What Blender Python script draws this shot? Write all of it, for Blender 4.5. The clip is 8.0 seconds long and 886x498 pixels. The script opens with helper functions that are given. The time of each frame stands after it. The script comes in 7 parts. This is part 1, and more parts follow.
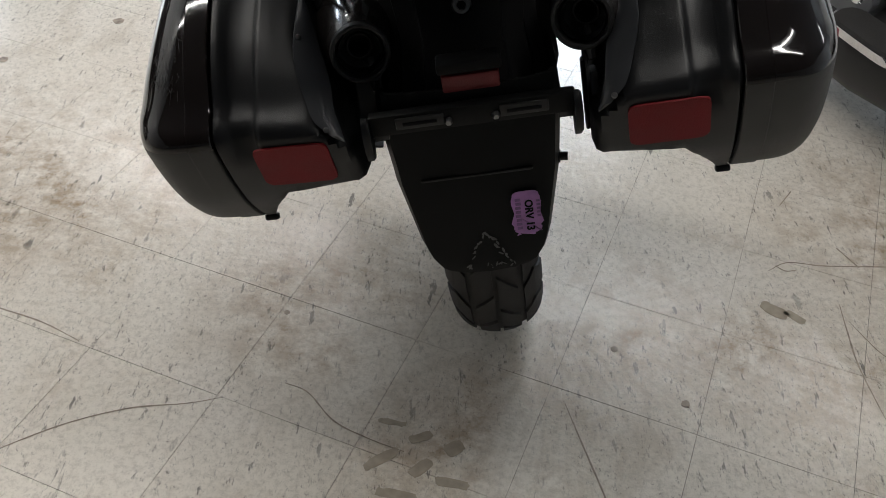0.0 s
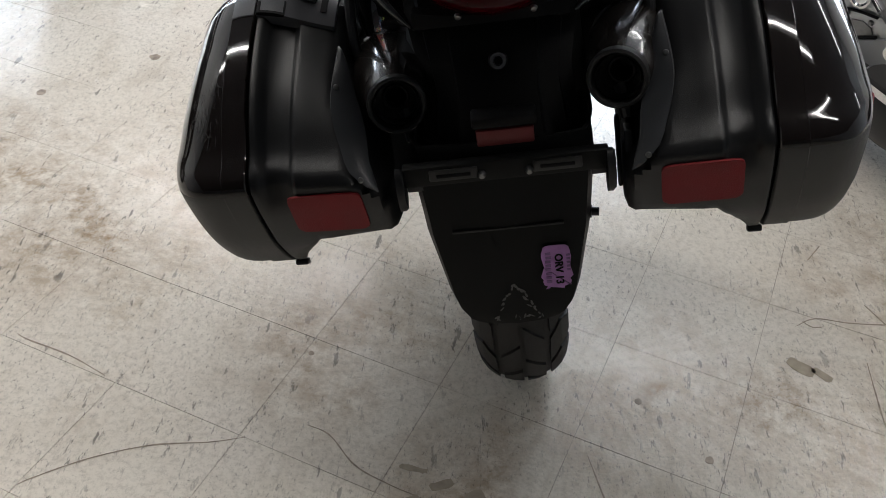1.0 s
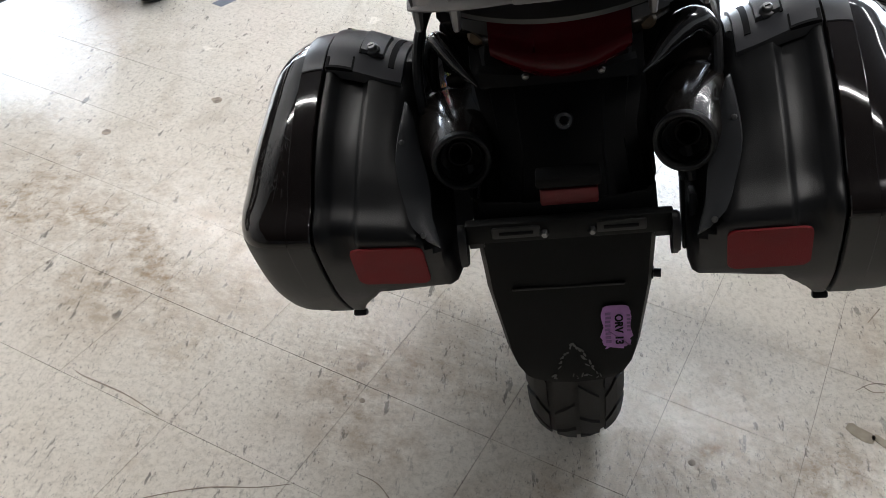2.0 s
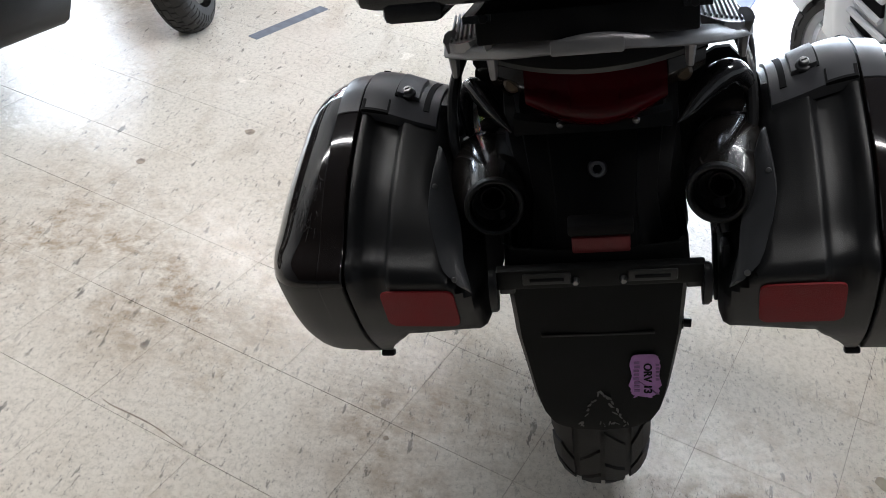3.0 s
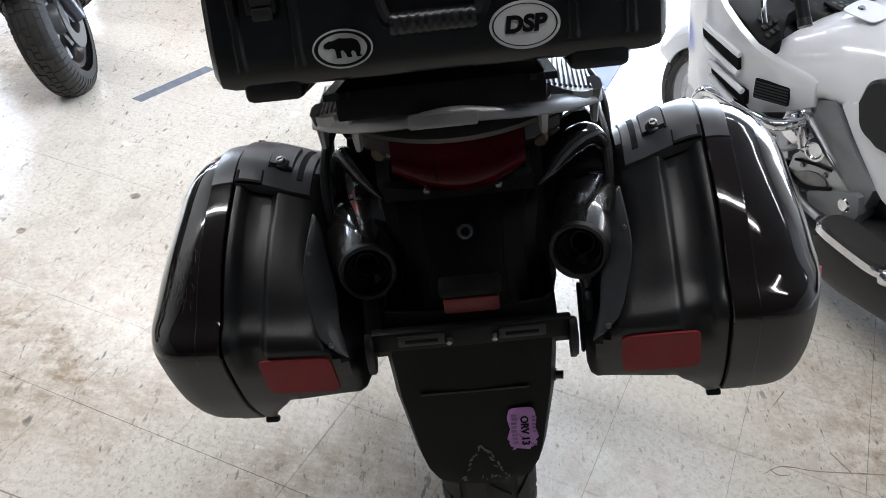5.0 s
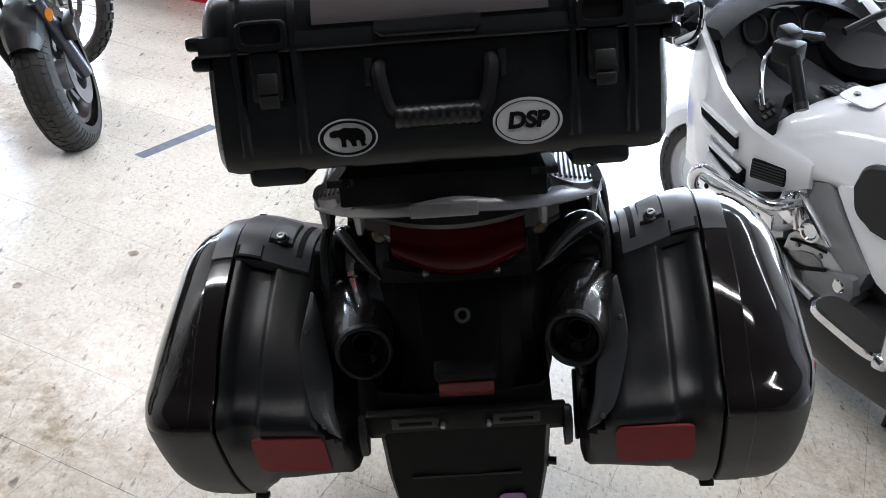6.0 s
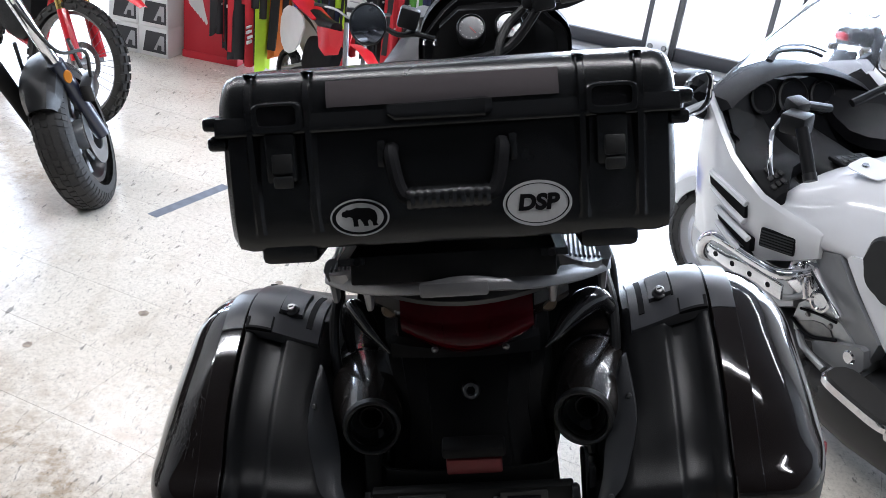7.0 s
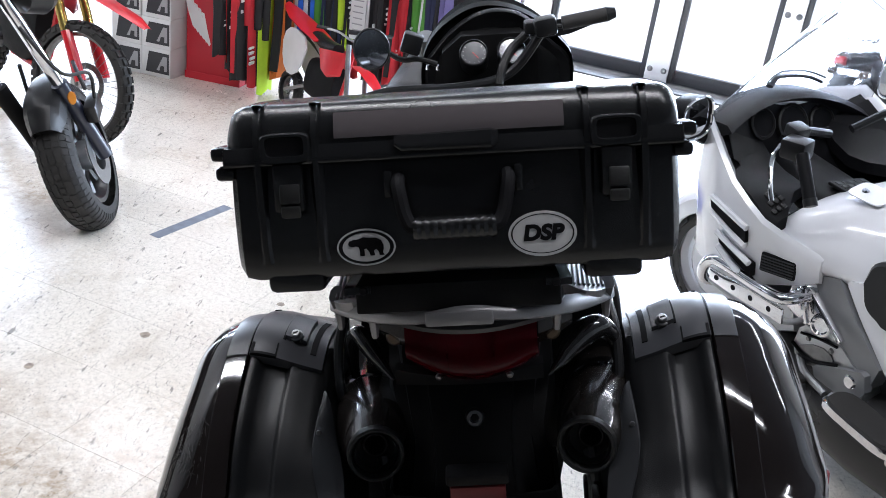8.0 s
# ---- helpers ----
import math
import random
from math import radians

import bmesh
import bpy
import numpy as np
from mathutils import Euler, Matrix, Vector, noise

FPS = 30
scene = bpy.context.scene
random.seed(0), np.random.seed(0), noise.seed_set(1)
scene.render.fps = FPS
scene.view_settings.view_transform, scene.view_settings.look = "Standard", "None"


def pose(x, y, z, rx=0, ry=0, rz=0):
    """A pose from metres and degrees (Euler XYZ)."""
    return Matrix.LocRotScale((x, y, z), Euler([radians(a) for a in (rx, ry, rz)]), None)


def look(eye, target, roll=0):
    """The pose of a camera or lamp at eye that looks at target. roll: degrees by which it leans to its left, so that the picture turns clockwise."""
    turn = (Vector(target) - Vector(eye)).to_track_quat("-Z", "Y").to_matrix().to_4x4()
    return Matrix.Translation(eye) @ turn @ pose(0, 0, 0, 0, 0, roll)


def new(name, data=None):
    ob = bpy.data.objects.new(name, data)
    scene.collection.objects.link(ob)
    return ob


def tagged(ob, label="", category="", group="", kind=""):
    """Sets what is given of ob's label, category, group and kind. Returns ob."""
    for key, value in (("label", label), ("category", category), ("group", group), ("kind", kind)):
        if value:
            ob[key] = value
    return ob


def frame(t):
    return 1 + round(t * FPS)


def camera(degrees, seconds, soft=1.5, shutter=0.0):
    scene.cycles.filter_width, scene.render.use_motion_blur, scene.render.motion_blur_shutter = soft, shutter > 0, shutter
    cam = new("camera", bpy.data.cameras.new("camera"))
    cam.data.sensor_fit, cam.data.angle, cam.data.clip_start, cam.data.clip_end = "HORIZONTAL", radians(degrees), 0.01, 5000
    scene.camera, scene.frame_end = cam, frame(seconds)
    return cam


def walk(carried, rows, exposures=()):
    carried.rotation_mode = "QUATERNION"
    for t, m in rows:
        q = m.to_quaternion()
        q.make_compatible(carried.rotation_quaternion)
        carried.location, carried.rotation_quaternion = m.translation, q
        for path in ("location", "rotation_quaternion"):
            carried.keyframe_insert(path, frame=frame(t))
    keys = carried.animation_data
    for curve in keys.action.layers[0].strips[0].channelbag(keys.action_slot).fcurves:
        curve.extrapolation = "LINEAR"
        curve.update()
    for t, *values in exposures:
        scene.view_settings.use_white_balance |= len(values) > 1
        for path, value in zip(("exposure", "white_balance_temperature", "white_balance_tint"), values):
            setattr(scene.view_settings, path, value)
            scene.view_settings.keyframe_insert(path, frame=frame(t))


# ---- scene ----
cam = camera(50.3, 8.0, soft=0.9)
PATH = [
    (0, (-0.215, -1.325, 1.361), (-0.222, 0.161, 0.023), 4.2),
    (0.5, (-0.219, -1.322, 1.373), (-0.235, 0.183, 0.056), 4.4),
    (1, (-0.23, -1.315, 1.38), (-0.286, 0.216, 0.094), 4.8),
    (1.5, (-0.243, -1.31, 1.387), (-0.35, 0.245, 0.133), 4.4),
    (3, (-0.266, -1.3, 1.412), (-0.483, 0.302, 0.234), 4.7),
    (3.5, (-0.251, -1.302, 1.419), (-0.442, 0.321, 0.266), 4.3),
    (4, (-0.227, -1.306, 1.43), (-0.344, 0.341, 0.301), 3.6),
    (4.2, (-0.226, -1.309, 1.435), (-0.311, 0.343, 0.312), 3.8),
    (5.5, (-0.225, -1.308, 1.472), (-0.251, 0.4, 0.432), 6.8),
    (6, (-0.234, -1.296, 1.492), (-0.272, 0.444, 0.506), 7.6),
    (6.5, (-0.238, -1.292, 1.506), (-0.3, 0.475, 0.571), 7.8),
    (7, (-0.239, -1.29, 1.52), (-0.313, 0.501, 0.633), 7.8),
    (7.5, (-0.242, -1.291, 1.524), (-0.321, 0.511, 0.66), 7.8),
    (8, (-0.248, -1.293, 1.534), (-0.326, 0.515, 0.682), 8.0),
]
EXPOSURES = [(0.0, -0.18, 6400, 10), (1.5, -0.06, 6350, 11), (3.0, 0.04, 6200, 11), (4.2, 0.14, 6100, 11), (5.5, 0.33, 6050, 11), (8.0, 0.34, 5850, 13)]
walk(cam, [(t, look(eye, target, roll)) for t, eye, target, roll in PATH], EXPOSURES)

# world, sun, lamps, exposure
world = bpy.data.worlds.new("world")
scene.world = world
world.use_nodes = True
wn = world.node_tree.nodes
sky = wn.new("ShaderNodeTexSky")
sky.sky_type, sky.sun_disc, sky.sun_elevation, sky.sun_rotation = "NISHITA", False, radians(64), radians(41)
wn["Background"].inputs[1].default_value = 0.15
world.node_tree.links.new(sky.outputs[0], wn["Background"].inputs[0])

# the room is turned against the walk: U runs along the glass front, V towards it
TURN_ROOM = -18.8
ROOM = pose(0, 0, 0, 0, 0, TURN_ROOM)
CEIL = 3.1
HEAD = 0.38  # wall left over the glazing


def room(u, v, z=0.0):
    return ROOM @ Vector((u, v, z))


def lamp(name, kind, m, energy, colour, **more):
    data = bpy.data.lights.new(name, kind)
    data.energy, data.color = energy, colour
    for key, value in more.items():
        if key == "size":
            data.shape, data.size = "RECTANGLE", value
        if key == "size_y":
            data.size_y = value
        if key == "angle":
            data.angle = value
    ob = new(name, data)
    ob.matrix_world = m
    return ob


SUN_FROM = Vector((0.30, 0.34, 0.95))
lamp("sun", "SUN", look(SUN_FROM * 20, (0, 0, 0)), 4.6, (1.0, 0.95, 0.88), angle=radians(0.53))
# the sky's light in the openings of the glass front
lamp("glass_front_daylight", "AREA", ROOM @ pose(0.30, 4.98, 1.40, -90, 0, 0), 410, (0.80, 0.90, 1.0), size=4.0, size_y=2.6)
lamp("side_glass_daylight", "AREA", ROOM @ pose(-5.52, 3.8, 1.22, -90, 0, 90), 150, (0.84, 0.92, 1.0), size=2.1, size_y=2.2)
# two rows of fluorescent ceiling fittings
TUBES = [(-4.35, -0.12), (-2.10, -0.12), (0.15, -0.12), (-3.0, 3.02), (-0.45, 3.02), (2.1, 3.02)]
for tu, tv in TUBES:
    lamp("ceiling_tube_light", "AREA", ROOM @ pose(tu, tv, CEIL - 0.09, 0, 0, 0), 36 if tv < 1 else 26, (1.0, 0.96, 0.9), size=2.2, size_y=0.06)


# ---------- materials ----------
def material(name, colour, rough=0.5, metal=0.0, spec=0.5, grain=0.0, grain_size=400.0, mottle=0.0, mottle_size=6.0, coat=0.0, alpha_glass=0.0, scratch=0.0, emit=0.0):
    mat = bpy.data.materials.new(name)
    mat.use_nodes = True
    nt = mat.node_tree
    n, ln = nt.nodes, nt.links
    b = n["Principled BSDF"]
    b.inputs["Roughness"].default_value = rough
    b.inputs["Metallic"].default_value = metal
    b.inputs["Specular IOR Level"].default_value = spec
    b.inputs["Coat Weight"].default_value = coat
    b.inputs["Coat Roughness"].default_value = 0.04
    b.inputs["Transmission Weight"].default_value = alpha_glass
    if emit:
        b.inputs["Emission Color"].default_value = (*colour, 1)
        b.inputs["Emission Strength"].default_value = emit
    tex = n.new("ShaderNodeTexCoord")
    src = tex.outputs["Object"]
    big = n.new("ShaderNodeTexNoise")
    big.inputs["Scale"].default_value, big.inputs["Detail"].default_value = mottle_size, 6
    ln.new(src, big.inputs["Vector"])
    ramp = n.new("ShaderNodeMapRange")
    ramp.inputs["From Min"].default_value, ramp.inputs["From Max"].default_value = 0.3, 0.7
    ramp.inputs["To Min"].default_value, ramp.inputs["To Max"].default_value = 1 - mottle, 1 + mottle
    ln.new(big.outputs["Fac"], ramp.inputs["Value"])
    mix = n.new("ShaderNodeVectorMath")
    mix.operation = "SCALE"
    mix.inputs[0].default_value = colour
    ln.new(ramp.outputs["Result"], mix.inputs["Scale"])
    ln.new(mix.outputs["Vector"], b.inputs["Base Color"])
    rr = n.new("ShaderNodeMapRange")
    rr.inputs["From Min"].default_value, rr.inputs["From Max"].default_value = 0.3, 0.7
    rr.inputs["To Min"].default_value, rr.inputs["To Max"].default_value = max(0.01, rough * 0.9), min(1, rough * 1.1)
    ln.new(big.outputs["Fac"], rr.inputs["Value"])
    ln.new(rr.outputs["Result"], b.inputs["Roughness"])
    if grain:
        fine = n.new("ShaderNodeTexNoise")
        fine.inputs["Scale"].default_value, fine.inputs["Detail"].default_value = grain_size, 3
        ln.new(src, fine.inputs["Vector"])
        bump = n.new("ShaderNodeBump")
        bump.inputs["Strength"].default_value, bump.inputs["Distance"].default_value = grain, 0.0015
        ln.new(fine.outputs["Fac"], bump.inputs["Height"])
        ln.new(bump.outputs["Normal"], b.inputs["Normal"])
    return mat


def floor_material():
    """Worn off-white floor paint over old tiles: brown traffic dirt, fine black scuffs, soft sheen."""
    mat = bpy.data.materials.new("worn_floor_paint")
    mat.use_nodes = True
    nt = mat.node_tree
    n, ln = nt.nodes, nt.links
    b = n["Principled BSDF"]
    src = n.new("ShaderNodeNewGeometry").outputs["Position"]

    def noise(scale, detail=6, rough=0.55, stretch=None, turn=0.0):
        v = src
        if stretch:
            mp = n.new("ShaderNodeMapping")
            mp.inputs["Scale"].default_value, mp.inputs["Rotation"].default_value = stretch, (0, 0, radians(turn))
            ln.new(src, mp.inputs["Vector"])
            v = mp.outputs[0]
        t = n.new("ShaderNodeTexNoise")
        t.inputs["Scale"].default_value, t.inputs["Detail"].default_value, t.inputs["Roughness"].default_value = scale, detail, rough
        ln.new(v, t.inputs["Vector"])
        return t.outputs["Fac"]

    def band(value, lo, hi, a=0.0, c=1.0):
        m = n.new("ShaderNodeMapRange")
        m.inputs["From Min"].default_value, m.inputs["From Max"].default_value = lo, hi
        m.inputs["To Min"].default_value, m.inputs["To Max"].default_value = a, c
        ln.new(value, m.inputs["Value"])
        return m.outputs["Result"]

    def times(p, q):
        m = n.new("ShaderNodeMath")
        m.operation = "MULTIPLY"
        for s, v in zip(m.inputs, (p, q)):
            if isinstance(v, float):
                s.default_value = v
            else:
                ln.new(v, s)
        return m.outputs[0]

    def blend(fac, under, over):
        m = n.new("ShaderNodeMix")
        m.data_type = "RGBA"
        ln.new(fac, m.inputs["Factor"])
        for s, v in ((m.inputs[6], under), (m.inputs[7], over)):
            if isinstance(v, tuple):
                s.default_value = (*v, 1)
            else:
                ln.new(v, s)
        return m.outputs[2]

    col = blend(band(noise(2.1), 0.35, 0.7), (0.79, 0.745, 0.67), (0.73, 0.675, 0.59))
    # trodden brown patches beside and behind the motorcycle
    patch = None
    for x, y, r in ((-1.42, 0.47, 0.42), (-1.10, 0.26, 0.34), (-0.93, 0.34, 0.28), (-0.45, -0.02, 0.30), (0.16, 0.02, 0.26), (0.44, -0.06, 0.24), (-0.15, -0.34, 0.30), (0.75, 0.35, 0.3), (-2.2, 1.9, 0.7)):
        d = n.new("ShaderNodeVectorMath")
        d.operation = "DISTANCE"
        ln.new(src, d.inputs[0])
        d.inputs[1].default_value = (x, y, 0)
        near = band(d.outputs["Value"], r, r * 0.2)
        if patch is None:
            patch = near
        else:
            m = n.new("ShaderNodeMath")
            m.operation = "MAXIMUM"
            ln.new(patch, m.inputs[0])
            ln.new(near, m.inputs[1])
            patch = m.outputs[0]
    dirt = times(times(patch, band(noise(4.2, 5, 0.6), 0.34, 0.60)), band(noise(19, 9, 0.72), 0.40, 0.60))
    dirt2 = times(band(noise(2.6, 5, 0.6), 0.50, 0.68), band(noise(36, 8, 0.75), 0.44, 0.60))
    smear = times(band(noise(7, 7, 0.7, (1, 0.45, 1), 28), 0.52, 0.66), band(noise(1.7, 3), 0.38, 0.60))
    col = blend(times(dirt2, 0.55), col, (0.43, 0.335, 0.225))
    col = blend(times(smear, 0.42), col, (0.40, 0.33, 0.245))
    col = blend(times(dirt, 0.95), col, (0.31, 0.212, 0.120))
    # grey haze of fine wear, then chips and flecks of three sizes that lie in two directions
    col = blend(times(band(noise(70, 8, 0.85), 0.47, 0.62), 0.46), col, (0.37, 0.33, 0.28))
    pale = band(noise(46, 7, 0.8, (1, 0.3, 1), 60), 0.60, 0.68)
    col = blend(times(pale, 0.45), col, (0.86, 0.83, 0.78))
    specks = times(band(noise(120, 7, 0.85, (1, 0.6, 1), 40), 0.565, 0.615), band(noise(3.2, 4), 0.34, 0.54))
    col = blend(times(specks, 0.70), col, (0.10, 0.09, 0.08))
    chips = times(band(noise(62, 5, 0.7, (1, 0.32, 1), 62), 0.605, 0.645), band(noise(4.1, 3), 0.38, 0.56))
    col = blend(times(chips, 0.66), col, (0.10, 0.095, 0.085))
    chips2 = times(band(noise(40, 4, 0.65, (1, 0.26, 1), -24), 0.630, 0.662), band(noise(5.3, 3), 0.42, 0.58))
    col = blend(times(chips2, 0.70), col, (0.085, 0.08, 0.075))
    scuff = times(band(noise(55, 6, 0.85, (1, 0.12, 1), -35), 0.60, 0.66), band(noise(2.3, 4), 0.38, 0.56))
    col = blend(times(scuff, 0.75), col, (0.12, 0.11, 0.10))
    ln.new(col, b.inputs["Base Color"])
    ln.new(band(noise(5, 6), 0.3, 0.7, 0.10, 0.28), b.inputs["Roughness"])
    bump = n.new("ShaderNodeBump")
    bump.inputs["Strength"].default_value, bump.inputs["Distance"].default_value = 0.30, 0.004
    ln.new(noise(34, 6), bump.inputs["Height"])
    ln.new(bump.outputs["Normal"], b.inputs["Normal"])
    return mat


M_FLOOR = floor_material()
M_GROUND = material("outdoor_concrete", (0.62, 0.61, 0.59), 0.8, mottle=0.1, mottle_size=2)
M_CRACK = material("dirt_filled_joint", (0.30, 0.26, 0.21), 0.8, mottle=0.75, mottle_size=14)
M_PLASTIC = material("black_textured_plastic", (0.0085, 0.0088, 0.0096), 0.36, spec=0.30, grain=0.22, grain_size=900, mottle=0.12, mottle_size=14)
M_PLASTIC2 = material("grey_black_plastic", (0.012, 0.012, 0.012), 0.45, spec=0.35, grain=0.3, grain_size=800, mottle=0.15, mottle_size=12)
M_GLOSS = material("gloss_black_paint", (0.007, 0.0050, 0.0046), 0.08, spec=0.36, coat=0.22, mottle=0.1, mottle_size=5)
M_HASP = material("satin_black_hasp", (0.036, 0.037, 0.042), 0.33, spec=0.5, grain=0.15, grain_size=700, mottle=0.1)
M_RUBBER = material("tyre_rubber", (0.022, 0.021, 0.020), 0.72, grain=0.4, grain_size=260, mottle=0.25, mottle_size=25)
M_MUFFLER = material("dark_anodised_muffler", (0.014, 0.012, 0.011), 0.20, spec=0.7, coat=0.6, mottle=0.1, mottle_size=8)
M_SOOT = material("sooty_steel", (0.012, 0.011, 0.010), 0.75, mottle=0.3, mottle_size=40)
M_FINS = material("polished_black_fin", (0.012, 0.012, 0.013), 0.12, spec=0.8, coat=0.9, mottle=0.1)
M_UNDER = material("matte_black_undertail", (0.0065, 0.0065, 0.0068), 0.6, spec=0.12, grain=0.2, grain_size=700, mottle=0.15, mottle_size=12)
M_CASE = material("semi_gloss_case_plastic", (0.0068, 0.0071, 0.0077), 0.25, spec=0.42, grain=0.10, grain_size=700, mottle=0.12, mottle_size=14)
M_CHROME = material("chrome", (0.80, 0.80, 0.82), 0.09, metal=1.0, mottle=0.05)
M_STEEL = material("dull_steel", (0.20, 0.20, 0.20), 0.40, metal=1.0, mottle=0.15, mottle_size=60)
M_ALLOY = material("cast_alloy", (0.38, 0.39, 0.40), 0.36, metal=0.85, grain=0.2, grain_size=300, mottle=0.15, mottle_size=20)
M_RACK = material("grey_painted_rack", (0.22, 0.215, 0.22), 0.33, metal=0.45, grain=0.2, grain_size=500, mottle=0.12, mottle_size=15)
M_LIP = material("dark_grey_lamp_lip", (0.03, 0.03, 0.031), 0.4, grain=0.2, grain_size=500, mottle=0.12, mottle_size=15)
M_REFLECTOR = material("red_reflector", (0.17, 0.007, 0.011), 0.55, spec=0.2, grain=0.5, grain_size=500, mottle=0.08, mottle_size=30)
M_LENS = material("red_tail_lens", (0.044, 0.0006, 0.003), 0.14, spec=0.12, coat=0.0, mottle=0.3, mottle_size=14)
M_AMBERLENS = material("amber_bulb", (0.07, 0.045, 0.022), 0.3, metal=0.5, coat=0.5, mottle=0.3, mottle_size=80)
M_SMOKE = material("smoked_indicator_lens", (0.020, 0.015, 0.011), 0.10, coat=0.3, mottle=0.25, mottle_size=18)
M_PURPLE = material("purple_sticker", (0.43, 0.20, 0.50), 0.5, mottle=0.2, mottle_size=45)
M_PURPLE2 = material("dark_purple_print", (0.20, 0.10, 0.25), 0.5, mottle=0.3, mottle_size=60)
# plain black for print; also paints the shade in gaps, slots and holes
M_INK_GAP = material("black_print_and_gap_shade", (0.006, 0.006, 0.007), 0.7, spec=0.1)
M_STICK = material("grey_white_sticker", (0.50, 0.50, 0.50), 0.45, mottle=0.06, mottle_size=40)
M_TAPE = material("dark_reflective_tape", (0.080, 0.070, 0.073), 0.22, mottle=0.03, mottle_size=18)
M_SCUFF = material("scuffed_plastic", (0.10, 0.10, 0.095), 0.7, mottle=0.4, mottle_size=60)
M_SCRATCH_SWIRL = material("scratch_and_reflection_swirl", (0.060, 0.058, 0.060), 0.5, mottle=0.3, mottle_size=60)
M_GUARD = material("dull_black_mudguard", (0.0050, 0.0054, 0.0054), 0.50, spec=0.14, grain=0.25, grain_size=800, mottle=0.25, mottle_size=16)
M_FRAME = material("satin_black_frame", (0.02, 0.02, 0.021), 0.3, mottle=0.1)
M_WHITE = material("white_pearl_paint", (0.74, 0.75, 0.78), 0.14, coat=0.8, mottle=0.03, mottle_size=4)
M_RED = material("red_plastic", (0.52, 0.010, 0.018), 0.32, coat=0.15, mottle=0.06)
M_REDPANEL = material("red_display_panel", (0.50, 0.020, 0.035), 0.45, mottle=0.06, mottle_size=3)
M_WALL = material("white_wall_paint", (0.74, 0.74, 0.73), 0.7, grain=0.15, grain_size=120, mottle=0.04, mottle_size=2)
M_CEIL = material("dark_grey_ceiling", (0.10, 0.10, 0.105), 0.9, grain=0.15, grain_size=120, mottle=0.06, mottle_size=2)
M_BACKWALL = material("grey_back_wall", (0.28, 0.28, 0.28), 0.8, grain=0.15, grain_size=120, mottle=0.05, mottle_size=2)
M_ALU = material("white_door_frame", (0.70, 0.71, 0.72), 0.4, mottle=0.05)
M_GASKET = material("dark_door_gasket", (0.03, 0.032, 0.036), 0.6)
M_GLASS = material("glass", (0.95, 0.97, 0.97), 0.02, alpha_glass=1.0)
M_BLUETAPE = material("blue_grey_floor_tape", (0.15, 0.17, 0.21), 0.55, mottle=0.25, mottle_size=25)
M_MIRROR = material("mirror_glass", (0.75, 0.76, 0.78), 0.03, metal=1.0)


# ---------- mesh helpers ----------
def link_mesh(name, bm, mats, smooth=35.0):
    me = bpy.data.meshes.new(name)
    bmesh.ops.recalc_face_normals(bm, faces=bm.faces)
    lim = radians(smooth)
    for f in bm.faces:
        f.smooth = True
    for e in bm.edges:
        if len(e.link_faces) == 2 and e.calc_face_angle(0) > lim:
            e.smooth = False
    bm.to_mesh(me)
    bm.free()
    for m in mats if isinstance(mats, (list, tuple)) else [mats]:
        me.materials.append(m)
    return me


def part(name, bm, mats, parent=None, label="", smooth=35.0):
    ob = new(name, link_mesh(name, bm, mats, smooth))
    if parent is not None:
        ob.parent = parent
    if label:
        ob["label"] = label
    return ob


def thing(name, m, label, category, group="", kind=""):
    ob = new(name)
    ob.empty_display_size = 0.1
    ob.matrix_world = m
    return tagged(ob, label, category, group, kind)


def box(size, m=None, bevel=0.0, seg=2, bm=None):
    bm = bm or bmesh.new()
    r = bmesh.ops.create_cube(bm, size=1.0, matrix=(m or Matrix()) @ Matrix.Diagonal((*size, 1)))
    if bevel:
        es = list({e for v in r["verts"] for e in v.link_edges})
        bmesh.ops.bevel(bm, geom=es, offset=bevel, segments=seg, affect="EDGES", profile=0.5)
    return bm


def loft(rings, caps=True, closed=True, bm=None, mat_of=None):
    """Skin over rings of points that all have the same count."""
    bm = bm or bmesh.new()
    vs = [[bm.verts.new(p) for p in ring] for ring in rings]
    n = len(rings[0])
    for i in range(len(vs) - 1):
        for j in range(n if closed else n - 1):
            k = (j + 1) % n
            f = bm.faces.new((vs[i][j], vs[i][k], vs[i + 1][k], vs[i + 1][j]))
            if mat_of:
                f.material_index = mat_of(i, j)
    if caps and closed:
        for ring in (vs[0], vs[-1]):
            f = bm.faces.new(ring)
    return bm


def chaikin(pts, times=2, closed=True, keep=0.25):
    pts = [Vector(p) for p in pts]
    for _ in range(times):
        out = []
        n = len(pts)
        for i in range(n if closed else n - 1):
            a, b = pts[i], pts[(i + 1) % n]
            out += [a.lerp(b, keep), a.lerp(b, 1 - keep)]
        if not closed:
            out = [pts[0]] + out + [pts[-1]]
        pts = out
    return pts


def smooth_path(pts, steps=6):
    pts = [Vector(p) for p in pts]
    if len(pts) < 3:
        return pts
    ext = [pts[0] * 2 - pts[1]] + pts + [pts[-1] * 2 - pts[-2]]
    out = []
    for i in range(1, len(ext) - 2):
        p0, p1, p2, p3 = ext[i - 1:i + 3]
        for s in range(steps):
            t = s / steps
            out.append(0.5 * ((2 * p1) + (p2 - p0) * t + (2 * p0 - 5 * p1 + 4 * p2 - p3) * t * t + (3 * p1 - p0 - 3 * p2 + p3) * t ** 3))
    out.append(pts[-1])
    return out


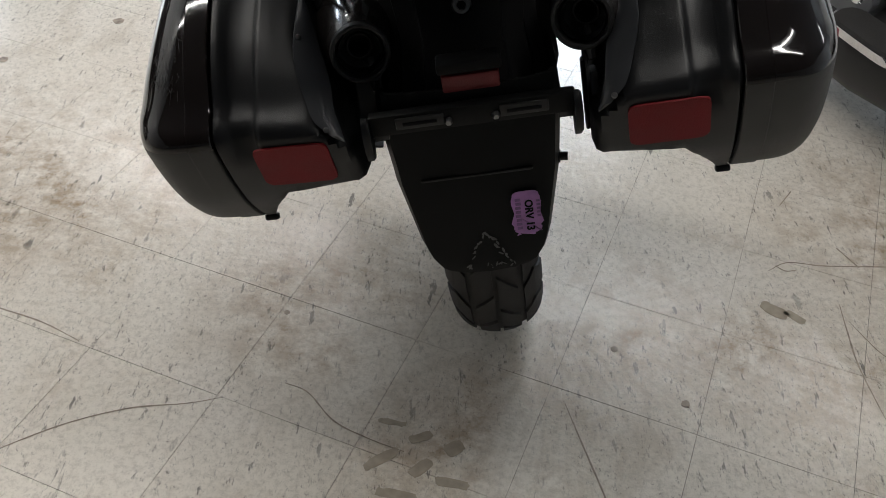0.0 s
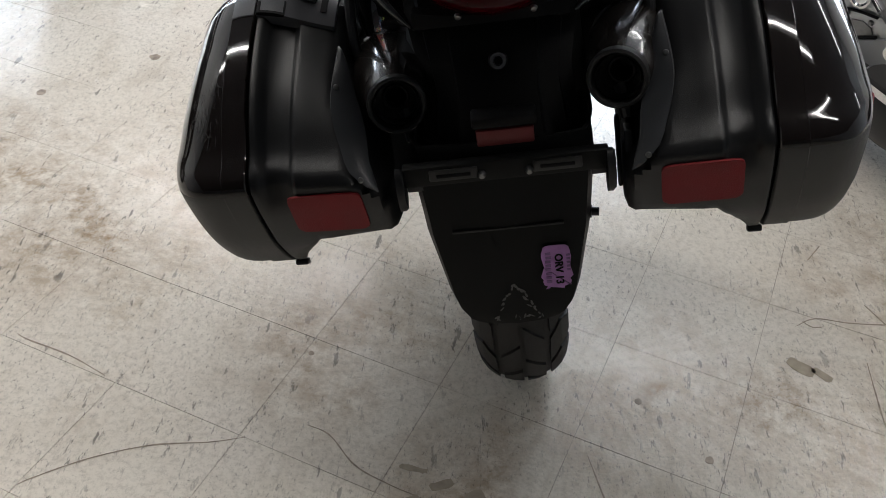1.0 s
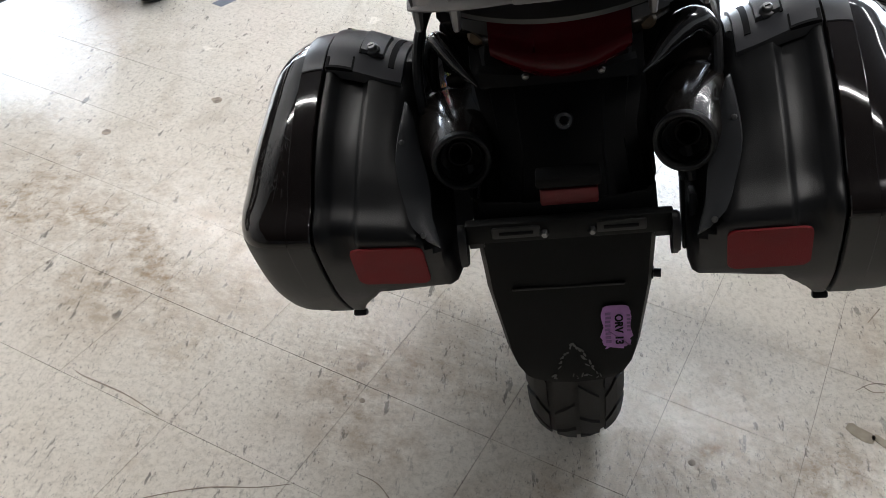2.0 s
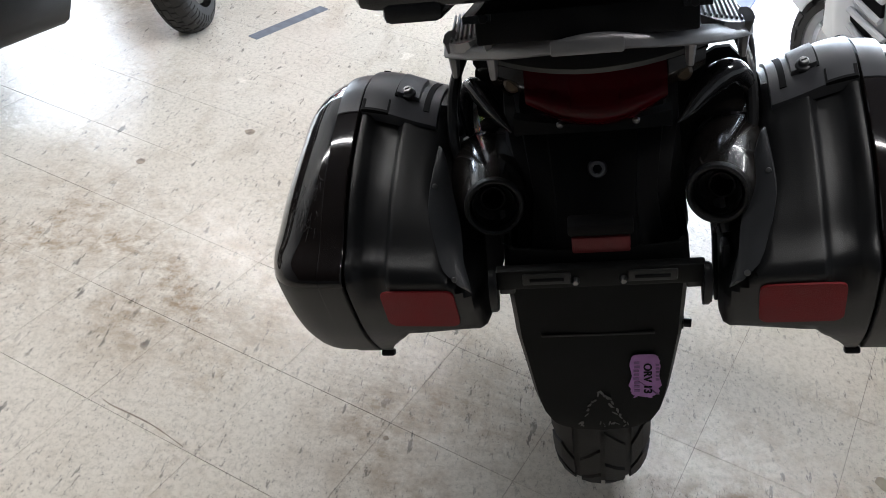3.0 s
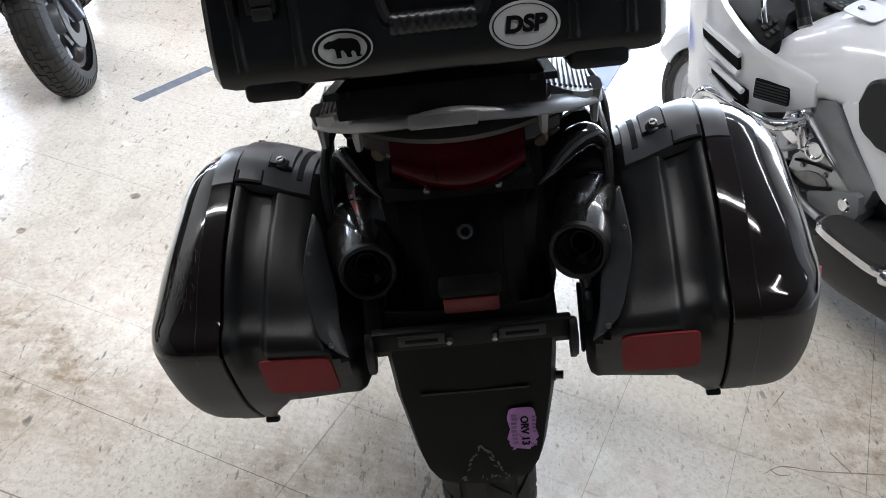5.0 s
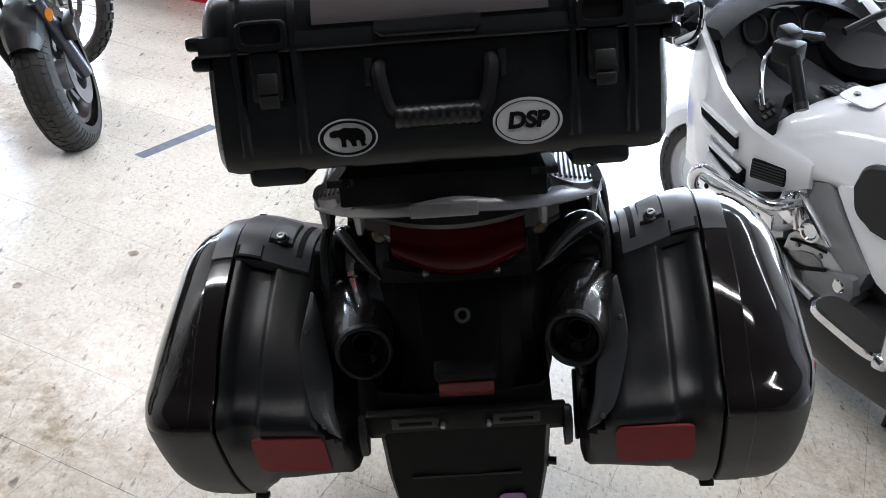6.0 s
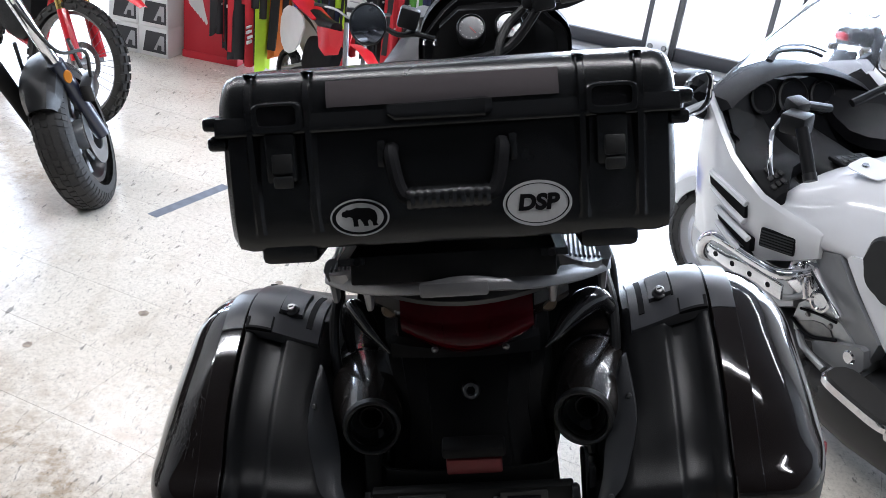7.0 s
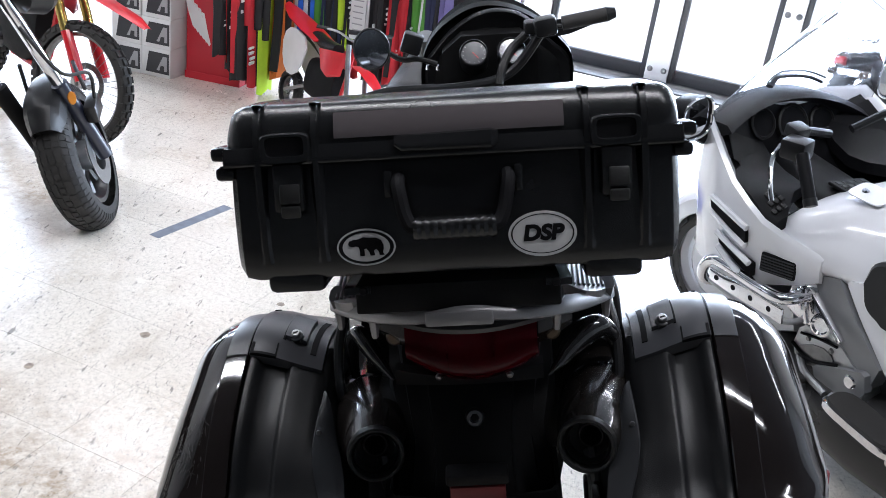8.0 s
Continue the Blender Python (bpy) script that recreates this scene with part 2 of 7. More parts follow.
def tube(pts, r, n=10, curve=True, bm=None, flat=1.0, steps=6):
    """A round bar along pts; r a number or one per point."""
    path = smooth_path(pts, steps) if curve and len(pts) > 2 else [Vector(p) for p in pts]
    m = len(path)
    up = None
    rings = []
    for i, p in enumerate(path):
        d = (path[min(i + 1, m - 1)] - path[max(i - 1, 0)]).normalized()
        if up is None:
            up = Vector((0, 0, 1)) if abs(d.z) < 0.9 else Vector((1, 0, 0))
        side = d.cross(up).normalized()
        up = side.cross(d).normalized()
        if isinstance(r, (list, tuple)):
            x = i / (m - 1) * (len(r) - 1)
            k = min(int(x), len(r) - 2)
            rad = r[k] + (r[k + 1] - r[k]) * (x - k)
        else:
            rad = r
        rings.append([p + (side * math.cos(a) + up * math.sin(a) * flat) * rad for a in (2 * math.pi * j / n for j in range(n))])
    return loft(rings, bm=bm)


def lathe(profile, m=None, n=32, bm=None, arc=None):
    """Turn a profile of (radius, height) round the z axis of m."""
    bm = bm or bmesh.new()
    m = m or Matrix()
    rings = []
    for r, h in profile:
        rings.append([m @ Vector((max(r, 1e-5) * math.cos(2 * math.pi * j / n), max(r, 1e-5) * math.sin(2 * math.pi * j / n), h)) for j in range(n)])
    loft(rings, caps=False, bm=bm)
    return bm


def axis(p, d):
    """A pose at p whose z axis runs along d."""
    return Matrix.Translation(p) @ Vector(d).to_track_quat("Z", "Y").to_matrix().to_4x4()


def slab(outline, depth, m=None, bevel=0.0, bm=None, seg=1):
    """An outline in the x-y plane of m, given thickness depth along z, bevelled edges."""
    bm = bm or bmesh.new()
    m = m or Matrix()
    lo = [bm.verts.new(m @ Vector((p[0], p[1], 0))) for p in outline]
    hi = [bm.verts.new(m @ Vector((p[0], p[1], depth))) for p in outline]
    n = len(lo)
    fs = [bm.faces.new(lo[::-1]), bm.faces.new(hi)]
    for i in range(n):
        fs.append(bm.faces.new((lo[i], lo[(i + 1) % n], hi[(i + 1) % n], hi[i])))
    if bevel:
        bmesh.ops.bevel(bm, geom=list(fs[1].edges), offset=bevel, segments=seg, affect="EDGES", profile=0.5)
    return bm


def oval(w, h, n=40, power=2.0):
    out = []
    for i in range(n):
        a = 2 * math.pi * i / n
        c, s = math.cos(a), math.sin(a)
        out.append((w / 2 * math.copysign(abs(c) ** (2 / power), c), h / 2 * math.copysign(abs(s) ** (2 / power), s)))
    return out


def letters(name, text, size, m, mat, parent=None, depth=0.0004, bold=0.0, shear=0.0, width=1.0):
    cu = bpy.data.curves.new(name, "FONT")
    cu.body, cu.size, cu.extrude, cu.offset, cu.shear = text, size, depth, bold, shear
    cu.align_x, cu.align_y = "CENTER", "CENTER"
    tmp = bpy.data.objects.new(name, cu)
    me = bpy.data.meshes.new_from_object(tmp)
    bpy.data.objects.remove(tmp)
    me.name = name
    me.transform(m @ Matrix.Diagonal((width, 1, 1, 1)))
    me.materials.append(mat)
    ob = new(name, me)
    if parent is not None:
        ob.parent = parent
    return ob


# ---------- the room ----------
def structure(name, bm, mats, label, m=None, category="", smooth=35):
    ob = part(name, bm, mats, None, "", smooth)
    ob.matrix_world = m or ROOM
    return tagged(ob, label, category or name.split("_")[0], kind="structure")


GLASS_V = 5.085
bm = bmesh.new()
box((9.5, 15.3, 0.2), pose(-0.9, -2.5, -0.1035), bm=bm)
structure("floor", bm, M_CRACK, "worn off-white painted tile floor with brown dirt and scuffs", category="floor")
structure("ground", box((800, 800, 0.2), pose(0, 0, -0.21)), M_GROUND, "pale concrete ground outside the shop", category="ground")
structure("ceiling", box((9.4, 15.2, 0.12), pose(-0.9, -2.5, CEIL + 0.06)), M_CEIL, "dark grey ceiling over the showroom", category="ceiling")
bm = box((0.14, 12.75, CEIL), pose(-5.67, -3.725, CEIL / 2))
box((0.14, 0.2, CEIL), pose(-5.67, 5.0, CEIL / 2), bm=bm)
box((0.14, 2.25, HEAD), pose(-5.67, 3.775, CEIL - HEAD / 2), bm=bm)
structure("wall_west", bm, M_WALL, "white painted showroom side wall", category="wall")
structure("wall_east", box((0.14, 15.2, CEIL), pose(3.87, -2.5, CEIL / 2)), M_BACKWALL, "grey painted showroom side wall", category="wall")
structure("wall_south", box((9.4, 0.14, CEIL), pose(-0.9, -10.17, CEIL / 2)), M_BACKWALL, "grey painted showroom back wall", category="wall")
bm = box((9.4, 0.14, HEAD), pose(-0.9, GLASS_V + 0.07, CEIL - HEAD / 2))
box((3.73, 0.14, CEIL - HEAD), pose(-3.725, GLASS_V + 0.07, (CEIL - HEAD) / 2), bm=bm)
box((1.42, 0.14, CEIL - HEAD), pose(3.09, GLASS_V + 0.07, (CEIL - HEAD) / 2), bm=bm)
structure("wall_north", bm, M_WALL, "white wall round the glazed shop front", category="wall")

for tu, tv in TUBES:
    fit_ = thing("ceiling_light", ROOM @ pose(tu, tv, CEIL), "white fluorescent ceiling fitting with open tubes", "ceiling light", "ceiling fittings")
    part("tray", box((2.3, 0.30, 0.05), pose(0, 0, -0.03), 0.006), M_ALU, fit_)


# ---------- the touring motorcycle ----------
LEAN, YAW = -11.0, 5.0
BIKE = pose(-0.098, 0.10, 0, 0, LEAN, YAW)
REAR = BIKE.inverted() @ pose(-0.043, 0.10, 0, 0, -13.07, 0.48)  # the luggage and tail sit a touch off the wheel's line
bike = thing("motorcycle", BIKE, "black adventure touring motorcycle with panniers leaning on its side stand", "motorcycle")
FACE = lambda x, y, z, tilt=0.0: pose(x, y, z, 90 + tilt, 0, 0)


def wheel_tyre(radius, width, parent, at, tread="road", name="tyre"):
    """A tyre round the x axis, with cut tread blocks; returns the tyre."""
    m = Matrix.Translation(at) @ pose(0, 0, 0, 0, 90, 0)
    h = width * 0.62
    prof = []
    for i in range(17):
        a = math.pi * (i / 16) - math.pi / 2
        prof.append((radius - h + (h - 0.006) * math.cos(a) ** 0.62 if abs(a) < 1.57 else radius - h, width / 2 * math.sin(a)))
    bm = lathe(prof, m, 72)
    ob = part(name, bm, M_RUBBER, parent, "", 60)

    def surf(s, th, lift):
        a = s * math.pi / 2
        r = radius - h + (h - 0.006) * max(math.cos(a), 0.0) ** 0.62 + lift * math.cos(a * 0.8)
        w = (width / 2 + lift * abs(math.sin(a)) * 0.6) * math.sin(a)
        return m @ Vector((r * math.cos(th), r * math.sin(th), w))

    bm = bmesh.new()
    if tread == "road":
        n = 22
        blocks = []
        d = 2 * math.pi / n
        for k in range(n):
            for side in (-1, 1):
                t0 = (k + (0.5 if side > 0 else 0)) * d
                # bold zigzag: an inner lozenge and a bent shoulder bar
                blocks.append([(0.03 * side, t0 + 0.02 * d), (0.30 * side, t0 + 0.42 * d), (0.30 * side, t0 + 1.18 * d), (0.03 * side, t0 + 0.78 * d)])
                blocks.append([(0.39 * side, t0 + 0.50 * d), (0.60 * side, t0 + 0.16 * d), (0.60 * side, t0 + 0.94 * d), (0.39 * side, t0 + 1.28 * d)])
                blocks.append([(0.60 * side, t0 + 0.16 * d), (0.86 * side, t0 + 0.30 * d), (0.86 * side, t0 + 1.04 * d), (0.60 * side, t0 + 0.94 * d)])
        lift = 0.0055
    elif tread == "block":
        n = 64
        blocks = []
        d = 2 * math.pi / n
        for k in range(n):
            t0 = k * d
            z = 0.3 * d if k % 2 else 0.0
            for a, b, o in ((-0.09, 0.09, 0.0), (-0.36, -0.14, z), (0.14, 0.36, z), (-0.60, -0.41, 0.25 * d), (0.41, 0.60, 0.25 * d), (-0.86, -0.63, 0.5 * d), (0.63, 0.86, 0.5 * d)):
                blocks.append([(a, t0 + o), (b, t0 + o + 0.12 * d), (b, t0 + o + 0.80 * d), (a, t0 + o + 0.70 * d)])
        lift = 0.0035
    else:
        n = 44
        blocks = []
        for k in range(n):
            d = 2 * math.pi / n
            t0 = k * d
            if k % 2:
                rows = ((-0.16, 0.16), (-0.62, -0.36), (0.36, 0.62))
            else:
                rows = ((-0.40, -0.12), (0.12, 0.40), (-0.92, -0.66), (0.66, 0.92))
            for a, b in rows:
                blocks.append([(a, t0), (b, t0), (b, t0 + 0.72 * d), (a, t0 + 0.72 * d)])
        lift = 0.014
    for quad in blocks:
        (s0, a0), (s1, a1), (s2, a2), (s3, a3) = quad
        grid = [[surf(*((s0 + (s1 - s0) * u) + ((s3 + (s2 - s3) * u) - (s0 + (s1 - s0) * u)) * v, (a0 + (a1 - a0) * u) + ((a3 + (a2 - a3) * u) - (a0 + (a1 - a0) * u)) * v), lift) for u in (0, 0.5, 1)] for v in (0, 0.5, 1)]
        low = [[surf(*((s0 + (s1 - s0) * u) + ((s3 + (s2 - s3) * u) - (s0 + (s1 - s0) * u)) * v, (a0 + (a1 - a0) * u) + ((a3 + (a2 - a3) * u) - (a0 + (a1 - a0) * u)) * v), -0.002) for u in (0, 0.5, 1)] for v in (0, 0.5, 1)]
        g = [[bm.verts.new(p) for p in row] for row in grid]
        for i in range(2):
            for j in range(2):
                bm.faces.new((g[i][j], g[i][j + 1], g[i + 1][j + 1], g[i + 1][j]))
        rim_hi = [g[0][0], g[0][1], g[0][2], g[1][2], g[2][2], g[2][1], g[2][0], g[1][0]]
        rim_lo = [bm.verts.new(p) for p in (low[0][0], low[0][1], low[0][2], low[1][2], low[2][2], low[2][1], low[2][0], low[1][0])]
        for i in range(8):
            j = (i + 1) % 8
            bm.faces.new((rim_hi[i], rim_hi[j], rim_lo[j], rim_lo[i]))
    part("tread", bm, M_RUBBER, ob, "", 25)
    return ob


def cast_wheel(radius, width, rim_r, parent, at, mat, spokes=3, tread="road", disc=None, name="wheel"):
    wheel = part(name, lathe([(rim_r + 0.012, -width * 0.36), (rim_r - 0.004, -width * 0.36), (rim_r - 0.022, -width * 0.2), (rim_r - 0.026, 0), (rim_r - 0.022, width * 0.2), (rim_r - 0.004, width * 0.36), (rim_r + 0.012, width * 0.36), (rim_r + 0.004, 0), (rim_r + 0.012, -width * 0.36)], Matrix.Translation(at) @ pose(0, 0, 0, 0, 90, 0), 56), mat, parent)
    wheel_tyre(radius, width, wheel, at, tread)
    hub = lathe([(0.0, -0.05), (0.05, -0.05), (0.055, -0.02), (0.055, 0.02), (0.05, 0.05), (0.0, 0.05)], Matrix.Translation(at) @ pose(0, 0, 0, 0, 90, 0), 20)
    part("hub", hub, M_ALLOY, wheel)
    for k in range(spokes):
        a = 2 * math.pi * k / spokes + 0.4
        c, s = math.cos(a), math.sin(a)
        base = Vector(at)
        bm = tube([base + Vector((0, 0.045 * c, 0.045 * s)), base + Vector((0, rim_r * 0.5 * c, rim_r * 0.5 * s)), base + Vector((0, (rim_r - 0.012) * c, (rim_r - 0.012) * s))], [0.022, 0.016, 0.020], 8, bm=None)
        part("spoke", bm, mat, wheel)
    if disc:
        off, dr = disc
        part("brake_disc", lathe([(dr - 0.05, -0.002), (dr, -0.002), (dr, 0.002), (dr - 0.05, 0.002), (dr - 0.05, -0.002)], Matrix.Translation(Vector(at) + Vector((off, 0, 0))) @ pose(0, 0, 0, 0, 90, 0), 40), M_STEEL, wheel)
    return wheel


cast_wheel(0.322, 0.160, 0.216, bike, (-0.004, 0, 0.322), M_FRAME, 6, disc=(0.07, 0.12), name="rear_wheel")
cast_wheel(0.325, 0.115, 0.241, bike, (0, 1.56, 0.325), M_FRAME, 6, disc=(-0.07, 0.15), name="front_wheel")


# rear mudguard: a long tapered scoop, hollow towards the wheel
def mudguard():
    rows = [  # z, half width, y of the middle, depth of the flanks
        (0.735, 0.108, -0.395, 0.10), (0.70, 0.110, -0.402, 0.10), (0.62, 0.104, -0.408, 0.09), (0.60, 0.1025, -0.412, 0.09),
        (0.55, 0.094, -0.418, 0.08), (0.50, 0.085, -0.426, 0.07), (0.476, 0.078, -0.430, 0.06), (0.458, 0.066, -0.433, 0.045), (0.450, 0.055, -0.433, 0.03)]
    rings = []
    for z, w, y, d in rows:
        outer = [(-w, y + d), (-w, y + 0.022), (-w * 0.93, y + 0.006), (-w * 0.6, y), (0, y - 0.003), (w * 0.6, y), (w * 0.93, y + 0.006), (w, y + 0.022), (w, y + d)]
        inner = [(x * 0.95, yy + (0.004 if abs(x) < w else 0)) for x, yy in outer[::-1]]
        rings.append([Vector((x * 1.085 - 0.003, yy, z)) for x, yy in outer + inner])
    return loft(rings)


guard = part("rear_mudguard", mudguard(), M_GUARD, bike)
part("crease", box((0.15, 0.004, 0.004), pose(-0.005, -0.4125, 0.607), 0.0015), M_PLASTIC2, guard)
# scuffs at the lower end
random.seed(5)
for k in range(34):
    a = random.uniform(0, 1)
    side = -1 if k % 2 else 1
    x, z = (side * 0.030 * a ** 0.8 - 0.004 + random.uniform(-0.003, 0.003), 0.515 - 0.052 * a + random.uniform(-0.004, 0.002))
    if k > 24:
        x, z = random.uniform(-0.045, 0.035), 0.4605 + random.uniform(-0.003, 0.003)
    y = -0.4265 - (0.52 - z) * 0.14
    part("scuff_mark", slab(oval(random.uniform(0.004, 0.010), random.uniform(0.0015, 0.004), 7), 0.0006, FACE(x, y, z, -7) @ pose(0, 0, 0, 0, 0, random.uniform(20, 80) * -side)), M_SCUFF, guard)
# torn purple registration sticker
rag = []
random.seed(8)
for i in range(46):
    a = i / 46
    ox, oz = oval(0.040, 0.070, 46, 5)[i]
    j = 0.0028 * random.uniform(-1, 1) if oz < 0.012 else 0.0006 * random.uniform(-1, 1)
    rag.append((ox + j, oz + (0.003 * random.uniform(-1, 1) if oz < -0.028 else 0)))
STK = FACE(0.0560, -0.4240, 0.540, -8)
sticker = part("registration_sticker", slab(rag, 0.0008, STK), M_PURPLE, guard, "torn purple sticker with black print")
letters("sticker_text", "ORV 13", 0.0150, STK @ pose(0.003, -0.004, 0.0012, 0, 0, -90), M_INK_GAP, guard, bold=0.0004)
for k in range(8):
    part("sticker_bar", box((0.0075, 0.004, 0.0006), STK @ pose(-0.011 + random.uniform(-0.001, 0.001), 0.022 - k * 0.0065, 0.001)), M_PURPLE2, guard)
for k in range(5):
    part("sticker_bar", box((0.005, 0.003, 0.0006), STK @ pose(0.0165, 0.018 - k * 0.006, 0.001)), M_PURPLE2, guard)

# plate bracket with side reflectors
bracket = part("plate_bracket", box((0.262, 0.016, 0.030), pose(0, -0.412, 0.707), 0.003), M_GUARD, bike)
for s in (-1, 1):
    part("slot_frame", box((0.062, 0.004, 0.017), pose(s * 0.066, -0.421, 0.709), 0.002), M_PLASTIC2, bracket)
    # black bar on the frame paints the shade inside the slot
    part("slot", box((0.044, 0.004, 0.005), pose(s * 0.066, -0.4225, 0.709), 0.001), M_INK_GAP, bracket)
    nut = lathe([(0, 0.008), (0.0035, 0.008), (0.0052, 0.005), (0.0055, 0.0), (0.0055, -0.004)], axis((s * 0.030, -0.420, 0.705), (0, -1, 0)), 6)
    part("nut", nut, M_STEEL, bracket)
    part("side_reflector", slab(oval(0.064, 0.034, 28), 0.010, Matrix.Translation((s * 0.128 - (0.0 if s > 0 else 0.012), -0.418, 0.690)) @ pose(0, 0, 0, 0, 90, 0), 0.003), M_PLASTIC, bracket, "black back of a round side reflector")
    part("reflector_arm", box((0.02, 0.012, 0.016), pose(s * 0.118, -0.412, 0.692), 0.002), M_PLASTIC, bracket)
part("bolt_head", lathe([(0, 0.016), (0.006, 0.016), (0.006, 0.006), (0.009, 0.006), (0.009, 0.0)], axis((0.104, -0.385, 0.60), (1, -0.2, 0)), 12), M_PLASTIC, guard)

# a darker red than the pannier reflectors
M_DIMRED = material("darker_red_reflector", (0.13, 0.008, 0.010), 0.5, grain=0.4, grain_size=500, mottle=0.12, mottle_size=30)


# undertail with bolt and low red reflector
def panel(rows, mat, parent, name, label="", caps=True):
    return part(name, loft([[Vector(p) for p in ring] for ring in rows], caps=caps), mat, parent, label)


rings = []
for z, w, y, d in ((0.90, 0.10, -0.22, 0.16), (0.86, 0.105, -0.262, 0.20), (0.82, 0.098, -0.300, 0.22), (0.77, 0.088, -0.345, 0.25), (0.735, 0.092, -0.380, 0.26), (0.69, 0.100, -0.396, 0.24)):
    rings.append([Vector(p) for p in chaikin([(-w, y + d, z), (-w, y + 0.03, z), (-w * 0.62, y + 0.022, z), (-w * 0.55, y, z), (w * 0.55, y, z), (w * 0.62, y + 0.022, z), (w, y + 0.03, z), (w, y + d, z)], 1)])
under = part("undertail", loft(rings), M_UNDER, bike)
bolt = part("bolt", lathe([(0, 0.003), (0.0060, 0.004), (0.0065, 0.0075), (0.0105, 0.0070), (0.0125, 0.004), (0.0130, -0.004)], axis((0.004, -0.318, 0.806), (0, -0.85, 0.4)), 24), M_STEEL, under)
# black disc paints the shade down in the bolt's socket
part("bolt_socket_shade", lathe([(0, 0.0045), (0.006, 0.0045), (0.0063, 0.003)], axis((0.004, -0.318, 0.806), (0, -0.85, 0.4)), 6), M_INK_GAP, under)
part("low_reflector", box((0.073, 0.012, 0.024), pose(0.004, -0.396, 0.744), 0.003), M_DIMRED, under, "oblong red reflector")
part("reflector_hood", box((0.082, 0.03, 0.016), pose(0.004, -0.388, 0.766), 0.004), M_UNDER, under)
for s in (-1, 1):
    part("flank", loft([[Vector((s * x, y, z)) for x, y, z in ring] for ring in (
        [(0.045, -0.10, 0.68), (0.135, -0.10, 0.68), (0.125, -0.10, 0.86), (0.045, -0.10, 0.87)],
        [(0.045, -0.26, 0.68), (0.128, -0.26, 0.68), (0.116, -0.22, 0.83), (0.045, -0.22, 0.85)],
        [(0.05, -0.36, 0.69), (0.108, -0.36, 0.69), (0.098, -0.30, 0.78), (0.05, -0.30, 0.80)])]), M_UNDER, under)

# mufflers
for s in (-1, 1):
    tip = Vector((-0.128, -0.372, 0.788)) if s < 0 else Vector((0.152, -0.372, 0.794))
    d = Vector((s * -0.20, -0.94, 0.20)).normalized()
    m = axis(tip, d)
    body = part("muffler", lathe([(0.030, -0.46), (0.048, -0.43), (0.0590, -0.34), (0.0635, -0.24), (0.0620, -0.16), (0.0580, -0.10), (0.0500, -0.050), (0.0425, -0.018), (0.0380, -0.004)], m, 44), M_MUFFLER, bike, "dark metal muffler with a soot-black outlet", 60)
    body.matrix_local = REAR
    part("end_cap", lathe([(0.0385, -0.012), (0.0392, -0.002), (0.0380, 0.005), (0.0355, 0.0065), (0.0330, 0.005), (0.0310, -0.002), (0.0300, -0.016)], m, 44), M_PLASTIC2, body)
    part("inner_ring", lathe([(0.0305, -0.006), (0.0282, -0.003), (0.0270, -0.008), (0.0262, -0.030)], m, 36), M_STEEL, body)
    part("outlet", lathe([(0.0272, -0.022), (0.018, -0.036), (0.0165, -0.030), (0.0145, -0.030), (0.0135, -0.09), (0.0, -0.09)], m, 28), M_SOOT, body)
    part("strap", lathe([(0.0615, -0.168), (0.0640, -0.165), (0.0632, -0.146), (0.0600, -0.142)], m, 44), M_CHROME, body, "bright clamp band")
    part("drain_stub", tube([tip + Vector((0.004, 0.03, -0.030)), tip + Vector((0.008, 0.01, -0.045)), tip + Vector((0.010, 0.0, -0.058))], [0.012, 0.010, 0.007], 10), M_FRAME, body)

closing = part("inner_fender", slab([(-0.150, 0.66), (0.168, 0.66), (0.168, 0.86), (0.12, 0.90), (-0.10, 0.90), (-0.150, 0.86)], 0.012, REAR @ pose(0, -0.13, 0, 90, 0, 0), 0.004), M_UNDER, bike, "black inner fender behind the mufflers")

# tail lamp, indicators and tail cowl
def strip(x0, x1, rows, n=14, push=0.03, rise=0.0):
    """A curved band between x0 and x1; rows give (y, z) from top to bottom at the middle; it sweeps forward to the sides."""
    rings = []
    for i in range(n + 1):
        x = x0 + (x1 - x0) * i / n
        back = push * (x / 0.11) ** 2
        outer = [Vector((x, y + back, z + rise * (x / 0.11) ** 2 * (rows[0][1] - z) / max(rows[0][1] - rows[-1][1], 1e-6))) for y, z in rows]
        rings.append(outer + [p + Vector((0, 0.02, 0)) for p in outer[::-1]])
    return loft(rings)


def at_tail(ob):
    ob.matrix_local = REAR @ pose(0.010, 0, 0)
    return ob


